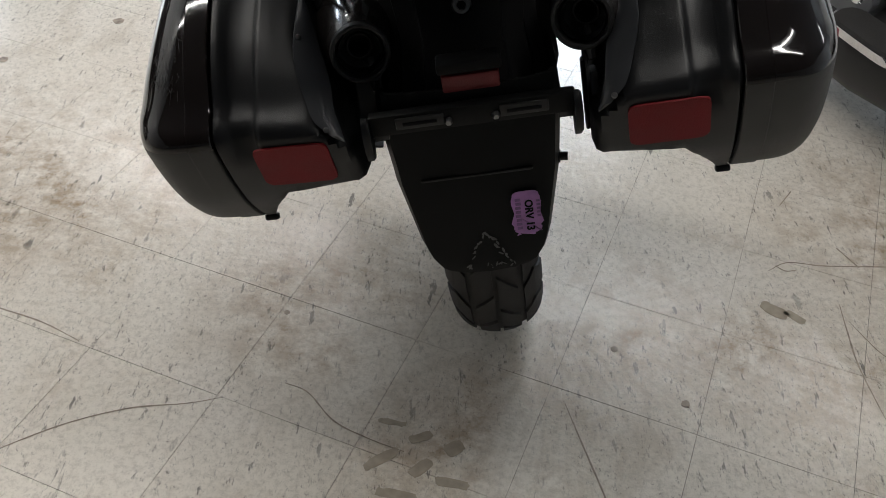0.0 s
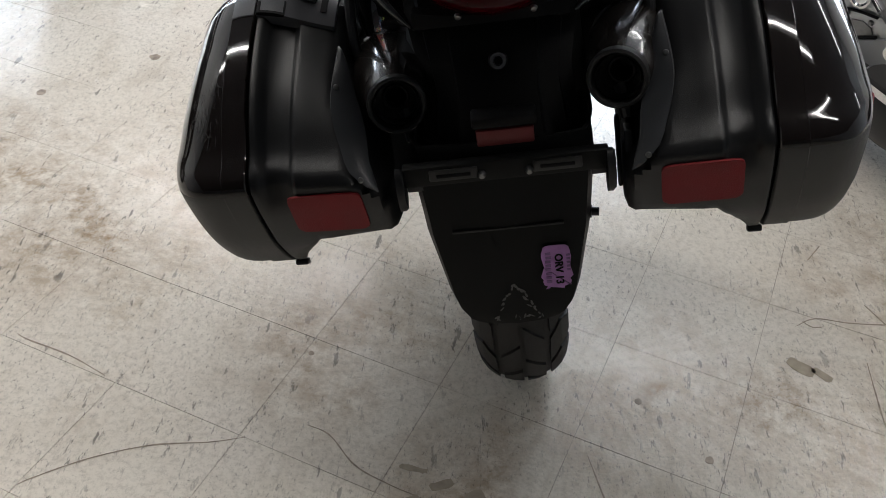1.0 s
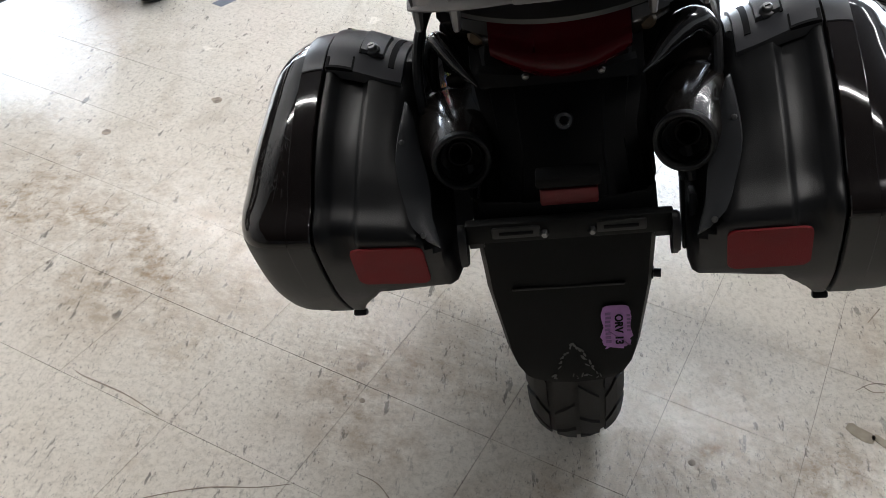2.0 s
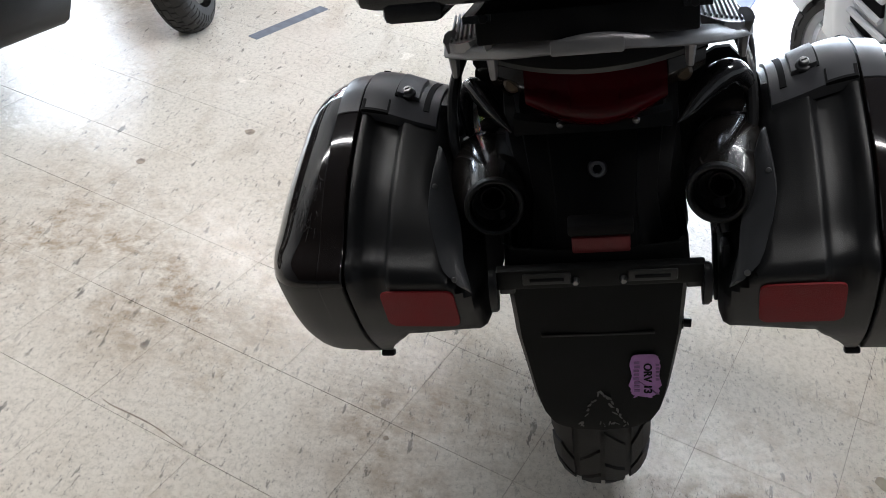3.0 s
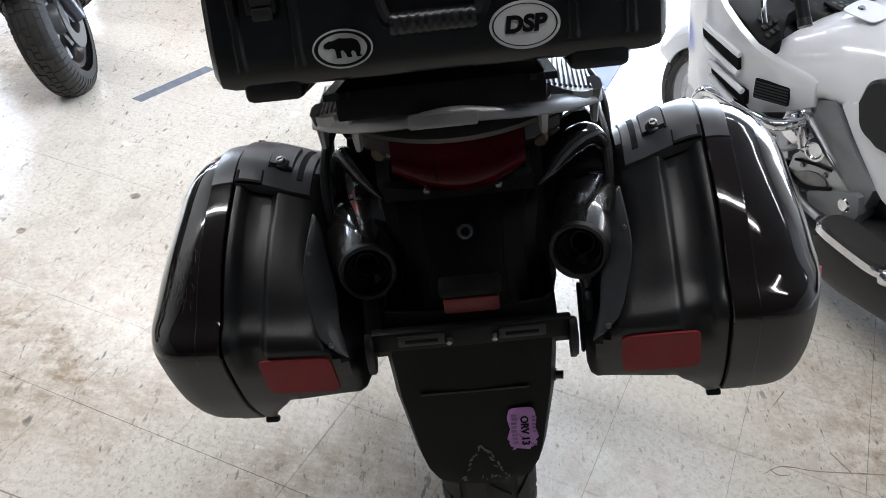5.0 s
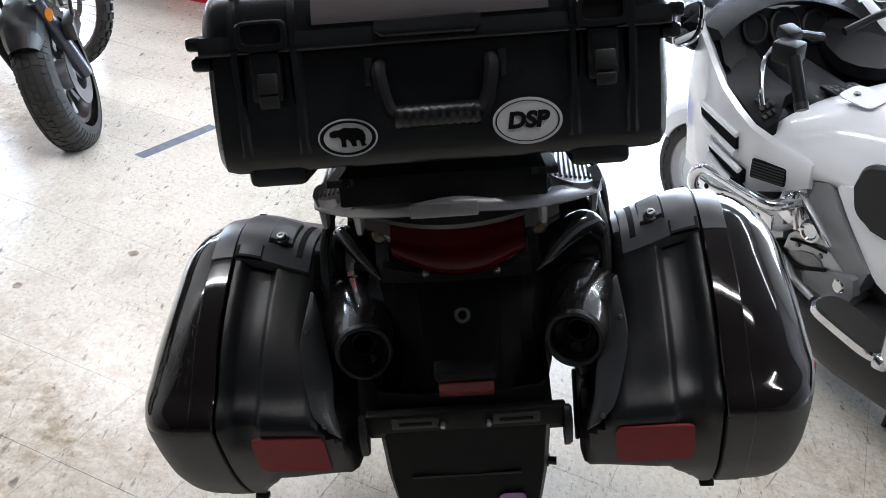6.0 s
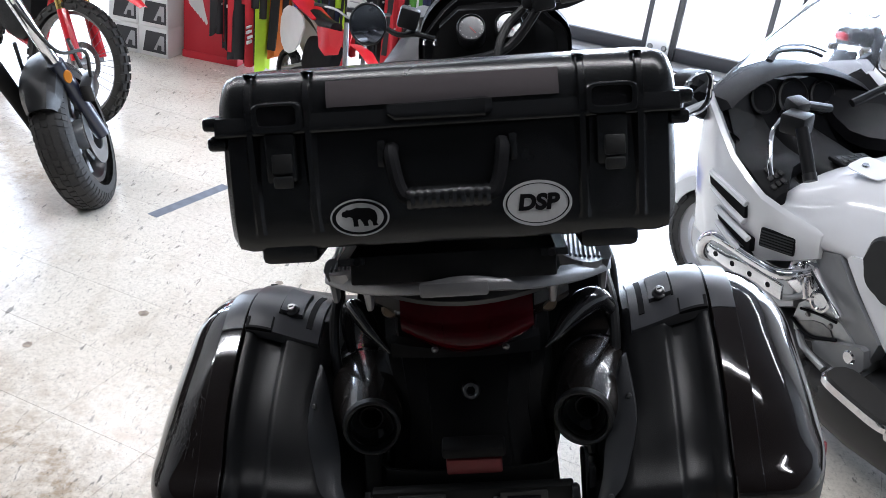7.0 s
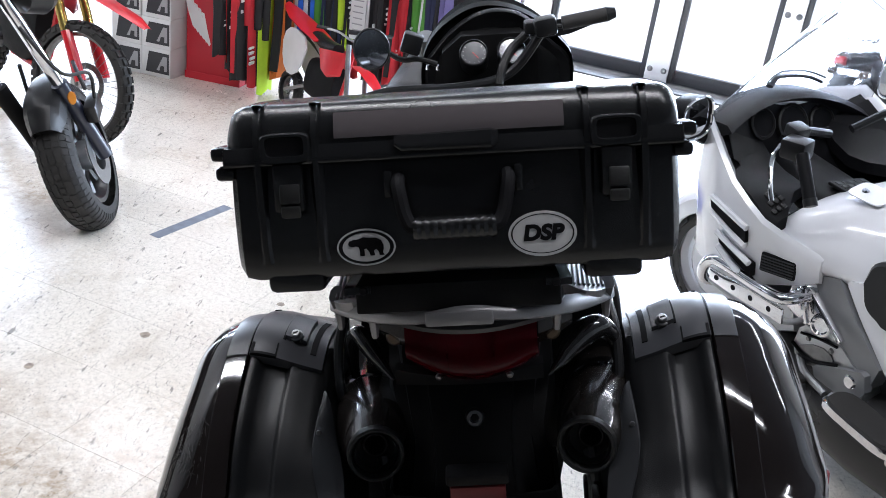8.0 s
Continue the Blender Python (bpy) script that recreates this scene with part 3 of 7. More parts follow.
tail = at_tail(part("tail_lamp", strip(-0.086, 0.086, [(-0.320, 0.958), (-0.344, 0.953), (-0.350, 0.938), (-0.3525, 0.925), (-0.3565, 0.920), (-0.359, 0.908), (-0.357, 0.895), (-0.347, 0.884), (-0.330, 0.877), (-0.312, 0.873)], rise=0.045), M_LENS, bike, "dark red tail lamp lens under the rack"))
for s in (-1, 1):
    part("lamp_divider", strip(s * 0.030 - 0.0008, s * 0.030 + 0.0008, [(-0.3450, 0.952), (-0.3515, 0.938), (-0.3525, 0.926), (-0.3590, 0.921), (-0.3620, 0.908), (-0.3580, 0.895), (-0.346, 0.883)], 2, rise=0.045), M_LENS, tail)
    part("screw", lathe([(0, 0.003), (0.004, 0.002), (0.005, -0.002)], axis((s * 0.047, -0.333, 0.874 + 0.006), (0, -0.8, -0.3)), 12), M_STEEL, tail)
    ind = at_tail(part("indicator", strip(s * 0.0875, s * 0.132, [(-0.320, 0.957), (-0.338, 0.950), (-0.343, 0.930), (-0.335, 0.908), (-0.315, 0.893)], rise=0.02), M_SMOKE, bike, "smoked indicator lens"))
    part("bulb", lathe([(0.0, 0.004), (0.008, 0.003), (0.012, -0.002)], axis((s * 0.104, -0.310, 0.930), (0, -0.9, 0.2)), 18), M_AMBERLENS, ind, "amber bulb behind the lens")
    if s > 0:
        arch = [(0.106, -0.290, 0.851), (0.122, -0.274, 0.860), (0.140, -0.256, 0.876), (0.160, -0.240, 0.888), (0.180, -0.229, 0.889), (0.196, -0.223, 0.870), (0.204, -0.220, 0.840), (0.204, -0.218, 0.805)]
        width_ = [0.002, 0.008, 0.015, 0.019, 0.017, 0.012, 0.009, 0.006]
    else:
        arch = [(0.106, -0.290, 0.851), (0.120, -0.274, 0.860), (0.134, -0.260, 0.872), (0.148, -0.246, 0.886), (0.161, -0.234, 0.896), (0.173, -0.226, 0.882), (0.179, -0.222, 0.848), (0.178, -0.22, 0.81)]
        width_ = [0.002, 0.007, 0.012, 0.014, 0.013, 0.011, 0.009, 0.006]
    fin = part("tail_fin", tube([(s * x, y, z) for x, y, z in arch], width_, 14), M_FINS, bike, "curved black tail fin with a polished edge")
    fin.matrix_local = REAR
    fill = [(x, z) for x, y, z in arch] + [(0.12, 0.78), (0.06, 0.78), (0.06, 0.88)]
    liner = part("fin_liner", loft([[Vector((s * x, y, z)) for x, z in fill] for y in (-0.150, -0.140)]), M_UNDER, bike)
    liner.matrix_local = REAR
    side = [[(0.09, -0.27, 0.955), (0.15, -0.23, 0.955), (0.155, -0.20, 0.90), (0.09, -0.25, 0.87)], [(0.10, 0.0, 0.94), (0.165, 0.0, 0.93), (0.17, 0.0, 0.88), (0.10, 0.0, 0.84)], [(0.10, 0.30, 0.88), (0.15, 0.30, 0.88), (0.16, 0.30, 0.82), (0.10, 0.30, 0.80)]]
    part("tail_cowl", loft([chaikin([(s * x, y, z) for x, y, z in ring], 1) for ring in side]), M_GLOSS, bike)
at_tail(part("lamp_hood", strip(-0.140, 0.140, [(-0.320, 0.978), (-0.352, 0.972), (-0.362, 0.966), (-0.360, 0.959), (-0.340, 0.955)], push=0.040, rise=0.0), M_LIP, bike, "grey lip over the tail lamp"))
part("tail_underside", strip(-0.100, 0.100, [(-0.318, 0.872), (-0.322, 0.862), (-0.280, 0.850), (-0.24, 0.85)], rise=-0.03), M_UNDER, bike)


# grab rail and rack
def rail_ring(x, y, z, w, h):
    return [Vector(p) for p in chaikin([(x, y - w, z - h * 0.2), (x, y - w * 0.5, z + h), (x, y + w, z + h), (x, y + w, z - h), (x, y - w * 0.6, z - h)], 1)]


rings = []
for i in range(25):
    a = -1 + 2 * i / 24
    x = a * 0.190 + 0.008
    rings.append(rail_ring(x, -0.420 + 0.165 * abs(a) ** 2.4, 1.028 - 0.072 * abs(a) ** 2.0, 0.018 - 0.006 * a * a, 0.0095 - 0.003 * a * a))
rack = part("grab_rail", loft(rings), M_RACK, bike, "grey grab rail and luggage rack")
part("rail_cover", box((0.078, 0.006, 0.017), pose(-0.004, -0.438, 1.028, -12), 0.003), M_RACK, rack)
for s in (-1, 1):
    for x, y, lift in ((0.114, -0.350, 0.022), (0.187 if s > 0 else 0.170, -0.268, -0.010)):
        part("rail_leg", loft([chaikin([(s * x - w, y - 0.004 - k, z + lift), (s * x + w, y - 0.004 - k, z + lift), (s * x + w, y + 0.016, z + lift), (s * x - w, y + 0.016, z + lift)], 1) for z, w, k in ((0.992, 0.0085, 0.025), (0.965, 0.0065, 0.005), (0.942, 0.0050, 0.0), (0.935, 0.0042, 0.0))]), M_RACK, rack)
    pad = chaikin([(s * 0.085, -0.25), (s * 0.130, -0.345), (s * 0.172, -0.318), (s * 0.194, -0.25), (s * 0.190, -0.05), (s * 0.12, 0.0)], 2)
    GRIP = pose(0.006 + s * 0.1, -0.33, 1.000, -11, s * 17, 0) @ pose(-s * 0.1, 0.33, 0)
    plate = part("hand_grip", slab(pad if s > 0 else pad[::-1], 0.012, GRIP), M_RACK, rack, "ribbed grey hand grip")
    for k in range(11):
        x = 0.118 + k * 0.007
        y0 = -0.33 + 0.6 * max(0, x - 0.150)
        part("grip_rib", box((0.0032, 0.20, 0.004), GRIP @ pose(s * x, y0 + 0.11, 0.0135, 0, 0, -s * 8), 0.001, 1), M_RACK, plate)
part("rack_plate", box((0.20, 0.30, 0.014), pose(0, -0.22, 0.985, -12), 0.004), M_RACK, rack)
part("front_edge", strip(-0.120, 0.120, [(-0.360, 1.012), (-0.372, 1.008), (-0.372, 1.002), (-0.360, 1.000)], push=0.05), M_RACK, rack)


# ---------- panniers ----------
M_SHIELD = material("charcoal_heat_shield", (0.035, 0.037, 0.041), 0.36, grain=0.2, grain_size=600, mottle=0.15, mottle_size=20)
M_LOWLID = material("matte_grey_lower_lid", (0.030, 0.030, 0.029), 0.50, spec=0.35, grain=0.35, grain_size=900, mottle=0.15, mottle_size=14)
SEAM, PX = 0.328, 0.003
# side outline of the box (y, z), from the top front over the rear face to the bottom
SIDE = [(0.14, 0.700), (0.05, 0.775), (-0.04, 0.830), (-0.11, 0.868), (-0.155, 0.884), (-0.20, 0.887), (-0.235, 0.879), (-0.268, 0.867), (-0.305, 0.852), (-0.350, 0.829), (-0.390, 0.800), (-0.425, 0.767),
        (-0.449, 0.752), (-0.458, 0.742), (-0.462, 0.732), (-0.460, 0.714), (-0.450, 0.674), (-0.433, 0.627), (-0.412, 0.590), (-0.392, 0.563), (-0.376, 0.549), (-0.350, 0.543), (-0.24, 0.520), (-0.06, 0.500), (0.09, 0.505), (0.17, 0.56), (0.19, 0.63)]
CORE = Vector((-0.12, 0.690))
REAR_CORNER = 14


def side_curve(steps=4):
    n = len(SIDE)
    pts = [Vector(p) for p in SIDE]
    out = []
    for i in range(n):
        p0, p1, p2, p3 = (pts[(i + k) % n] for k in (-1, 0, 1, 2))
        for s in range(steps):
            t = s / steps
            out.append(0.5 * ((2 * p1) + (p2 - p0) * t + (2 * p0 - 5 * p1 + 4 * p2 - p3) * t * t + (3 * p1 - p0 - 3 * p2 + p3) * t ** 3))
    return out


OUTLINE = side_curve()


def ramp01(v, a, b):
    k = min(1.0, max(0.0, (v - a) / (b - a)))
    return k * k * (3 - 2 * k)


def table(v, rows):
    for (a, p), (b, q) in zip(rows, rows[1:]):
        if v <= b:
            return p + (q - p) * max(0.0, (v - a) / (b - a))
    return rows[-1][1]


INNER_EDGE = [(0.60, 0.150), (0.700, 0.155), (0.720, 0.178), (0.745, 0.196), (0.80, 0.216), (0.86, 0.226), (0.90, 0.228)]


def pannier_ring(x, s, shrink=0.0, channel=1.0):
    """The box's outline at x: the lid draws in towards its crown, the body has a channel and a hollow for the muffler."""
    ring = []
    for p in OUTLINE:
        q, wall = p.copy(), x
        rear = ramp01(-q.x, 0.20, 0.26) * ramp01(q.y, 0.690, 0.735)
        if x > SEAM:
            k = (1 - (max(0.0, x - 0.360) / 0.1125) ** 3.4) ** (1 / 2.8)
            crown = (1 - (max(0.0, x - 0.338) / 0.1345) ** 2.1) ** 0.5
            k += (crown - k) * ramp01(q.y, 0.715, 0.89)
            q = CORE + Vector(((q.x - CORE.x) * k, (q.y - CORE.y) * (k if q.y > CORE.y else k ** 0.9)))
        else:
            q.y -= 0.034 * (1 - ramp01(x, 0.205, 0.325)) * ramp01(q.y, 0.70, 0.88)
            dip = channel * 0.013 * ramp01(x, 0.264, 0.276) * (1 - ramp01(x, 0.302, 0.316)) * rear
            q += (CORE - q).normalized() * dip
            edge = table(q.y, INNER_EDGE)
            wall = max(x, edge - 0.012)
            pull = 0.15 * (1 - ramp01(x, edge - 0.034, edge + 0.004)) ** 1.3 if q.x < -0.20 else 0.0
            q.x = min(q.x + pull, max(q.x, -0.20))
            low = table(x, [(0.16, 0.636), (0.262, 0.626), (0.298, 0.582), (0.316, 0.543)])
            if q.y < low:
                q.y = low - (low - q.y) * 0.06
        if shrink:
            q += (CORE - q).normalized() * shrink
        ring.append(Vector((s * (x if x > SEAM else wall) + PX, q.x, q.y)))
    return ring


def pannier_top(x, y, s=-1):
    """Height of the box's upper skin at x, y."""
    ring = pannier_ring(x, s, channel=0.0)
    best = 0.0
    for a, b in zip(ring, ring[1:] + ring[:1]):
        if (a.y - y) * (b.y - y) <= 0 and abs(a.y - b.y) > 1e-7:
            best = max(best, a.z + (b.z - a.z) * (y - a.y) / (b.y - a.y))
    return best or 0.7


def pannier(s):
    xs = [0.148, 0.152, 0.160, 0.170, 0.180, 0.190, 0.200, 0.210, 0.220, 0.232, 0.246, 0.262, 0.266, 0.270, 0.276, 0.290, 0.302, 0.307, 0.312, 0.318, 0.3225]
    rings = [pannier_ring(x, s, 0.02 if k == 0 else 0.006 if k == 1 else 0.0) for k, x in enumerate(xs)] + [pannier_ring(0.3245, s, 0.0035), pannier_ring(0.326, s, 0.006)]
    case_ = part("pannier", loft(rings), M_PLASTIC, bike, "black plastic pannier with a gloss black lid", 50)
    case_.matrix_local = REAR
    n = len(OUTLINE)
    # lid: a flat band along the seam, a crease, then the rounded crown
    xs = [0.330, 0.338, 0.350, 0.3610, 0.3624, 0.372, 0.382, 0.392, 0.402, 0.412, 0.422, 0.431, 0.439, 0.446, 0.452, 0.457, 0.461, 0.464, 0.467, 0.469, 0.4705, 0.4715]
    rings = [pannier_ring(0.3275, s, 0.006), pannier_ring(0.3285, s, 0.0015)] + [pannier_ring(x, s, 0.0019 if x > 0.362 else 0.0) for x in xs]
    j0, j1 = REAR_CORNER * 4 + 1, 24 * 4
    lid = part("lid", loft(rings, mat_of=lambda i, j: 1 if j0 <= j < j1 else 0), [M_GLOSS, M_LOWLID], case_, "gloss black rounded lid with a matte grey lower edge", 26)
    part("lid_foot", box((0.020, 0.014, 0.010), pose(s * 0.320 + PX, -0.377, 0.545, -30), 0.003), M_PLASTIC, case_)

    def top(x, y, lift):
        return Vector((s * x + PX, y, pannier_top(x, y, s) + lift))

    def pad(x0, x1, y0, y1, lift, low=-0.002, n=5, skew=0.0):
        rows = []
        for k in range(n + 1):
            y = y0 + (y1 - y0) * k / n
            rows.append([top(x0, y, low), top(x0, y, lift)] + [top(x0 + (x1 - x0) * a / 10, y + skew * a / 10, lift) for a in range(1, 10)] + [top(x1, y + skew, lift), top(x1, y + skew, low)])
        return loft(rows)

    # hasp: a plate over the body's top edge with a slot, a lever and a lock; its other leaf lies on the lid
    hasp = part("hasp", pad(0.222, 0.3245, -0.250, -0.085, 0.006, -0.006, 8), M_HASP, case_, "satin black lock hasp")
    leaf = part("hasp_leaf", pad(0.3295, 0.3610, -0.246, -0.085, 0.0018, -0.003, 8), M_HASP, lid, "satin grey hasp leaf lying over the lid band")
    # raised black strips paint the shade in the slot and gaps
    part("slot", pad(0.2340, 0.2420, -0.228, -0.120, 0.0072), M_INK_GAP, hasp)
    part("hinge_gap_shade", pad(0.2870, 0.3235, -0.2505, -0.2465, 0.0076, 0.004, 1), M_INK_GAP, hasp)
    part("hinge_gap_shade", pad(0.3195, 0.3235, -0.2500, -0.2300, 0.0076, 0.004, 2), M_INK_GAP, hasp)
    part("hinge_gap_shade", pad(0.2860, 0.2880, -0.2500, -0.2250, 0.0076, 0.004, 2), M_INK_GAP, hasp)
    part("hinge_gap_shade", pad(0.3195, 0.3235, -0.1100, -0.0900, 0.0076, 0.004, 2), M_INK_GAP, hasp)
    part("lever", pad(0.249, 0.279, -0.212, -0.140, 0.0125), M_HASP, hasp)
    part("lever_gap_shade", pad(0.2790, 0.2825, -0.214, -0.138, 0.0072), M_INK_GAP, hasp)
    at = top(0.264, -0.206, 0.012)
    tilt = axis(at, (0, -0.42, 0.9))
    part("lock", lathe([(0.0, 0.009), (0.0050, 0.009), (0.0066, 0.0075), (0.0072, 0.003), (0.0098, 0.0015), (0.0102, -0.006)], tilt, 24), M_STEEL, hasp, "steel key lock")
    # black bar on the lock's face paints the dark keyhole
    part("keyhole", box((0.007, 0.0018, 0.001), tilt @ pose(0, 0, 0.0092, 0, 0, 20)), M_INK_GAP, hasp)
    # square red reflector on the foot of the rear face
    a, b = Vector((-0.4605, 0.720)), Vector((-0.4420, 0.652))
    mid, tilt_deg = (a + b) / 2, math.degrees(math.atan2(b.x - a.x, a.y - b.y))
    refl = slab(oval(0.098, 0.074, 40, 9), 0.003, pose(s * 0.2365 + PX + 0.005, mid.x - 0.0015, mid.y, 90 + tilt_deg, 0, 0) @ pose(0, 0, 0, 0, 0, s * 1.5), 0.001)
    part("reflector", refl, M_REFLECTOR, case_, "square red reflector")
    part("side_reflector", box((0.014, 0.046, 0.024), pose(s * 0.452 + PX, -0.345, 0.700, 0, 0, s * -30), 0.004), M_REFLECTOR, case_, "small red side reflector")
    return case_, lid


def heat_shield(s):
    # a bowed plate that closes the gap between the box's inner rear corner and the muffler
    rear = [(0.66, -0.446), (0.70, -0.457), (0.73, -0.461), (0.752, -0.449), (0.767, -0.425), (0.80, -0.390), (0.829, -0.350), (0.86, -0.290)]
    rows = []
    for k in range(15):
        a = k / 14
        z = 0.840 - 0.122 * a
        bow = math.sin(math.pi * a)
        width = 0.003 + 0.030 * bow ** 0.8
        o_ = Vector((table(z, INNER_EDGE) - 0.014 + 0.016 * bow, table(z + 0.014 * (1 - a), rear) - 0.001, z))
        i_ = o_ + Vector((-0.95 * width, 0.95 * width, -0.10 * width))
        rows.append([o_ + Vector((0.002, 0.008, 0)), o_, o_.lerp(i_, 0.35) + Vector((-0.003, -0.004, 0)), o_.lerp(i_, 0.7) + Vector((-0.003, -0.003, 0)), i_, i_ + Vector((0.003, 0.006, 0))])
    ob = part("heat_shield", loft([[Vector((s * p.x + PX, p.y, p.z)) for p in row] for row in rows]), M_SHIELD, bike, "dark smooth heat shield")
    ob.matrix_local = REAR
    for k in (3, 12):
        p = rows[k][1].lerp(rows[k][2], 0.5)
        part("rivet", lathe([(0, 0.002), (0.003, 0.0015), (0.004, 0.0)], axis((s * p.x + PX, p.y - 0.0015, p.z), (0, -0.8, 0.5)), 10), M_STEEL, ob)


def carrier(s):
    for pts, r in (([(0.150, 0.02, 0.93), (0.176, -0.13, 0.925), (0.194, -0.20, 0.895), (0.200, -0.235, 0.850), (0.196, -0.26, 0.79), (0.180, -0.30, 0.72), (0.166, -0.34, 0.66)], 0.0075), ([(0.150, -0.02, 0.93), (0.190, -0.08, 0.915), (0.206, -0.12, 0.88), (0.207, -0.16, 0.80)], 0.0055)):
        ob = part("carrier_tube", tube([(s * x + PX, y, z) for x, y, z in pts], r, 10), M_FRAME, bike)
        ob.matrix_local = REAR
    if s > 0:
        for x, y, z, size_ in ((0.157, -0.395, 0.680, (0.010, 0.045, 0.10)), (0.145, -0.375, 0.690, (0.006, 0.035, 0.09))):
            ob = part("inner_mount", box(size_, pose(x + PX, y, z, -20, 0, 0), 0.003), M_PLASTIC, bike)
            ob.matrix_local = REAR



boxes_built = [pannier(s) for s in (-1, 1)]
for s in (-1, 1):
    heat_shield(s)
    carrier(s)
# a worn, scratched patch low on one lid; its pale hairlines also paint swirled reflections
random.seed(11)
for k in range(90):
    x, y = random.uniform(0.368, 0.412), -random.uniform(0.335, 0.405)
    k_ = (x - 0.36) / 0.08
    y = max(y, -0.435 + 0.10 * k_)
    y2, x2 = y - random.uniform(0.002, 0.009), x + random.uniform(-0.006, 0.005)
    y2 = max(y2, -0.440 + 0.10 * k_)
    part("scratch", tube([(-x + PX, y, pannier_top(x, y) + 0.0002), (-x2 + PX, y2, pannier_top(x2, y2) + 0.0002)], random.uniform(0.00012, 0.00030), 4, False), M_SCRATCH_SWIRL, boxes_built[0][1])

# ---------- hard equipment case on the rack ----------
CASE = BIKE @ pose(-0.002, -0.418, 1.12, -15) @ pose(0, 0.418, -1.12)
case = thing("hard_case", CASE, "black moulded plastic hard case mounted across the motorcycle rack", "case")
CW, Y0, Y1 = 0.506, -0.418, -0.030  # width, rear face, front face


def case_ring(x, z0, z1, ya, yb, r=0.03):
    return [Vector((x, p.x, p.y)) for p in chaikin([(ya, z0 + r, 0), (ya + 0.004, z1 - r * 1.2, 0), (ya + r * 1.4, z1, 0), (yb - r, z1, 0), (yb, z1 - r, 0), (yb, z0 + r, 0), (yb - r, z0, 0), (ya + r, z0, 0)], 2)]


def across(stations):
    return loft([case_ring(*st) for st in stations])


def shell(z0, z1, y0, y1, w, r, taper=0.0):
    """A rounded tub: stations across x, rounded at both ends."""
    st = []
    for x, k in ((-1, 0.026), (-0.985, 0.012), (-0.955, 0.003), (-0.90, 0.0), (0.90, 0.0), (0.955, 0.003), (0.985, 0.012), (1, 0.026)):
        st.append((x * w / 2, z0 + k, z1 - k, y0 + k, y1 - k, r))
    return across(st)


BACK_ = pose(0, 0, 0)
body = part("case_body", shell(1.073, 1.250, Y0, Y1, CW, 0.020), M_CASE, case)
LIDTOP = 1.281


def lid_ring(x, k):
    """Side outline of the lid at x, drawn in by k at the rounded ends."""
    pts = [(Y0 + k, 1.216), (Y0 + 0.001 + k, 1.246 - k * 0.5), (Y0 + 0.010 + k, LIDTOP - 0.013 - k), (Y0 + 0.030 + k, LIDTOP - k), (Y1 - 0.03 - k, LIDTOP - k), (Y1 - 0.008 - k, LIDTOP - 0.014 - k), (Y1 - k, 1.240), (Y1 - k, 1.216)]
    return [Vector((x, p.x, p.y)) for p in [Vector((pts[0][0], pts[0][1], 0))] + chaikin([(a, b, 0) for a, b in pts], 2, closed=False)[1:-1] + [Vector((pts[-1][0], pts[-1][1], 0))]]


lid = part("case_lid", loft([lid_ring(x * (CW + 0.002) / 2, k) for x, k in ((-1, 0.030), (-0.99, 0.017), (-0.972, 0.009), (-0.945, 0.003), (-0.90, 0.0), (0.90, 0.0), (0.945, 0.003), (0.972, 0.009), (0.99, 0.017), (1, 0.030))]), M_CASE, case)
# parting flange
st = [(-0.257, 1.212, 1.232, Y0 + 0.01, Y1 + 0.002, 0.004), (-0.252, 1.210, 1.234, Y0 - 0.006, Y1 + 0.006, 0.004), (0.252, 1.210, 1.234, Y0 - 0.006, Y1 + 0.006, 0.004), (0.257, 1.212, 1.232, Y0 + 0.01, Y1 + 0.002, 0.004)]
part("flange", across(st), M_CASE, lid)
# thin black sheet paints the shade in the parting seam
part("flange_seam_shade", box((0.512, 0.396, 0.0025), pose(0, (Y0 + Y1) / 2, 1.2125)), M_INK_GAP, lid)
for s in (-1, 1):
    part("end_lug", box((0.026, 0.05, 0.016), pose(s * 0.257, -0.385, 1.226), 0.005), M_CASE, lid)
    part("end_lug", box((0.022, 0.05, 0.016), pose(s * 0.255, -0.385, 1.204), 0.005), M_CASE, body)
# ribs that run over the lid and down the face
for x in (-0.214, -0.150, 0.148, 0.210):
    rib = [(Y0 - 0.001, 1.214), (Y0 - 0.001, 1.245), (Y0 + 0.007, 1.264), (Y0 + 0.020, LIDTOP - 0.004), (Y0 + 0.040, LIDTOP + 0.0005), (Y1 - 0.035, LIDTOP + 0.0005), (Y1 - 0.010, LIDTOP - 0.010)]
    rib = [(p.x, p.y) for p in smooth_path([(a, b, 0) for a, b in rib], 4)]
    part("lid_rib", loft([[Vector((x + dx, y + dy, z - abs(dy) * 0.6)) for dx, dy in ((-0.0065, 0.006), (-0.003, -0.0035), (0.003, -0.0035), (0.0065, 0.006))] for y, z in rib]), M_CASE, lid)
    part("body_rib", loft([[Vector((x + dx, y, z)) for dx, y in ((-0.008, Y0 + 0.004), (-0.003, Y0 - 0.0045 * k), (0.003, Y0 - 0.0045 * k), (0.008, Y0 + 0.004))] for z, k in ((1.214, 1.2), (1.17, 1.0), (1.12, 0.3), (1.10, -0.5))]), M_CASE, body)


def lug_ring(x, w, h, y, z, p=5):
    return [Vector((x + a, y, z + b)) for a, b in oval(w, h, 36, p)]


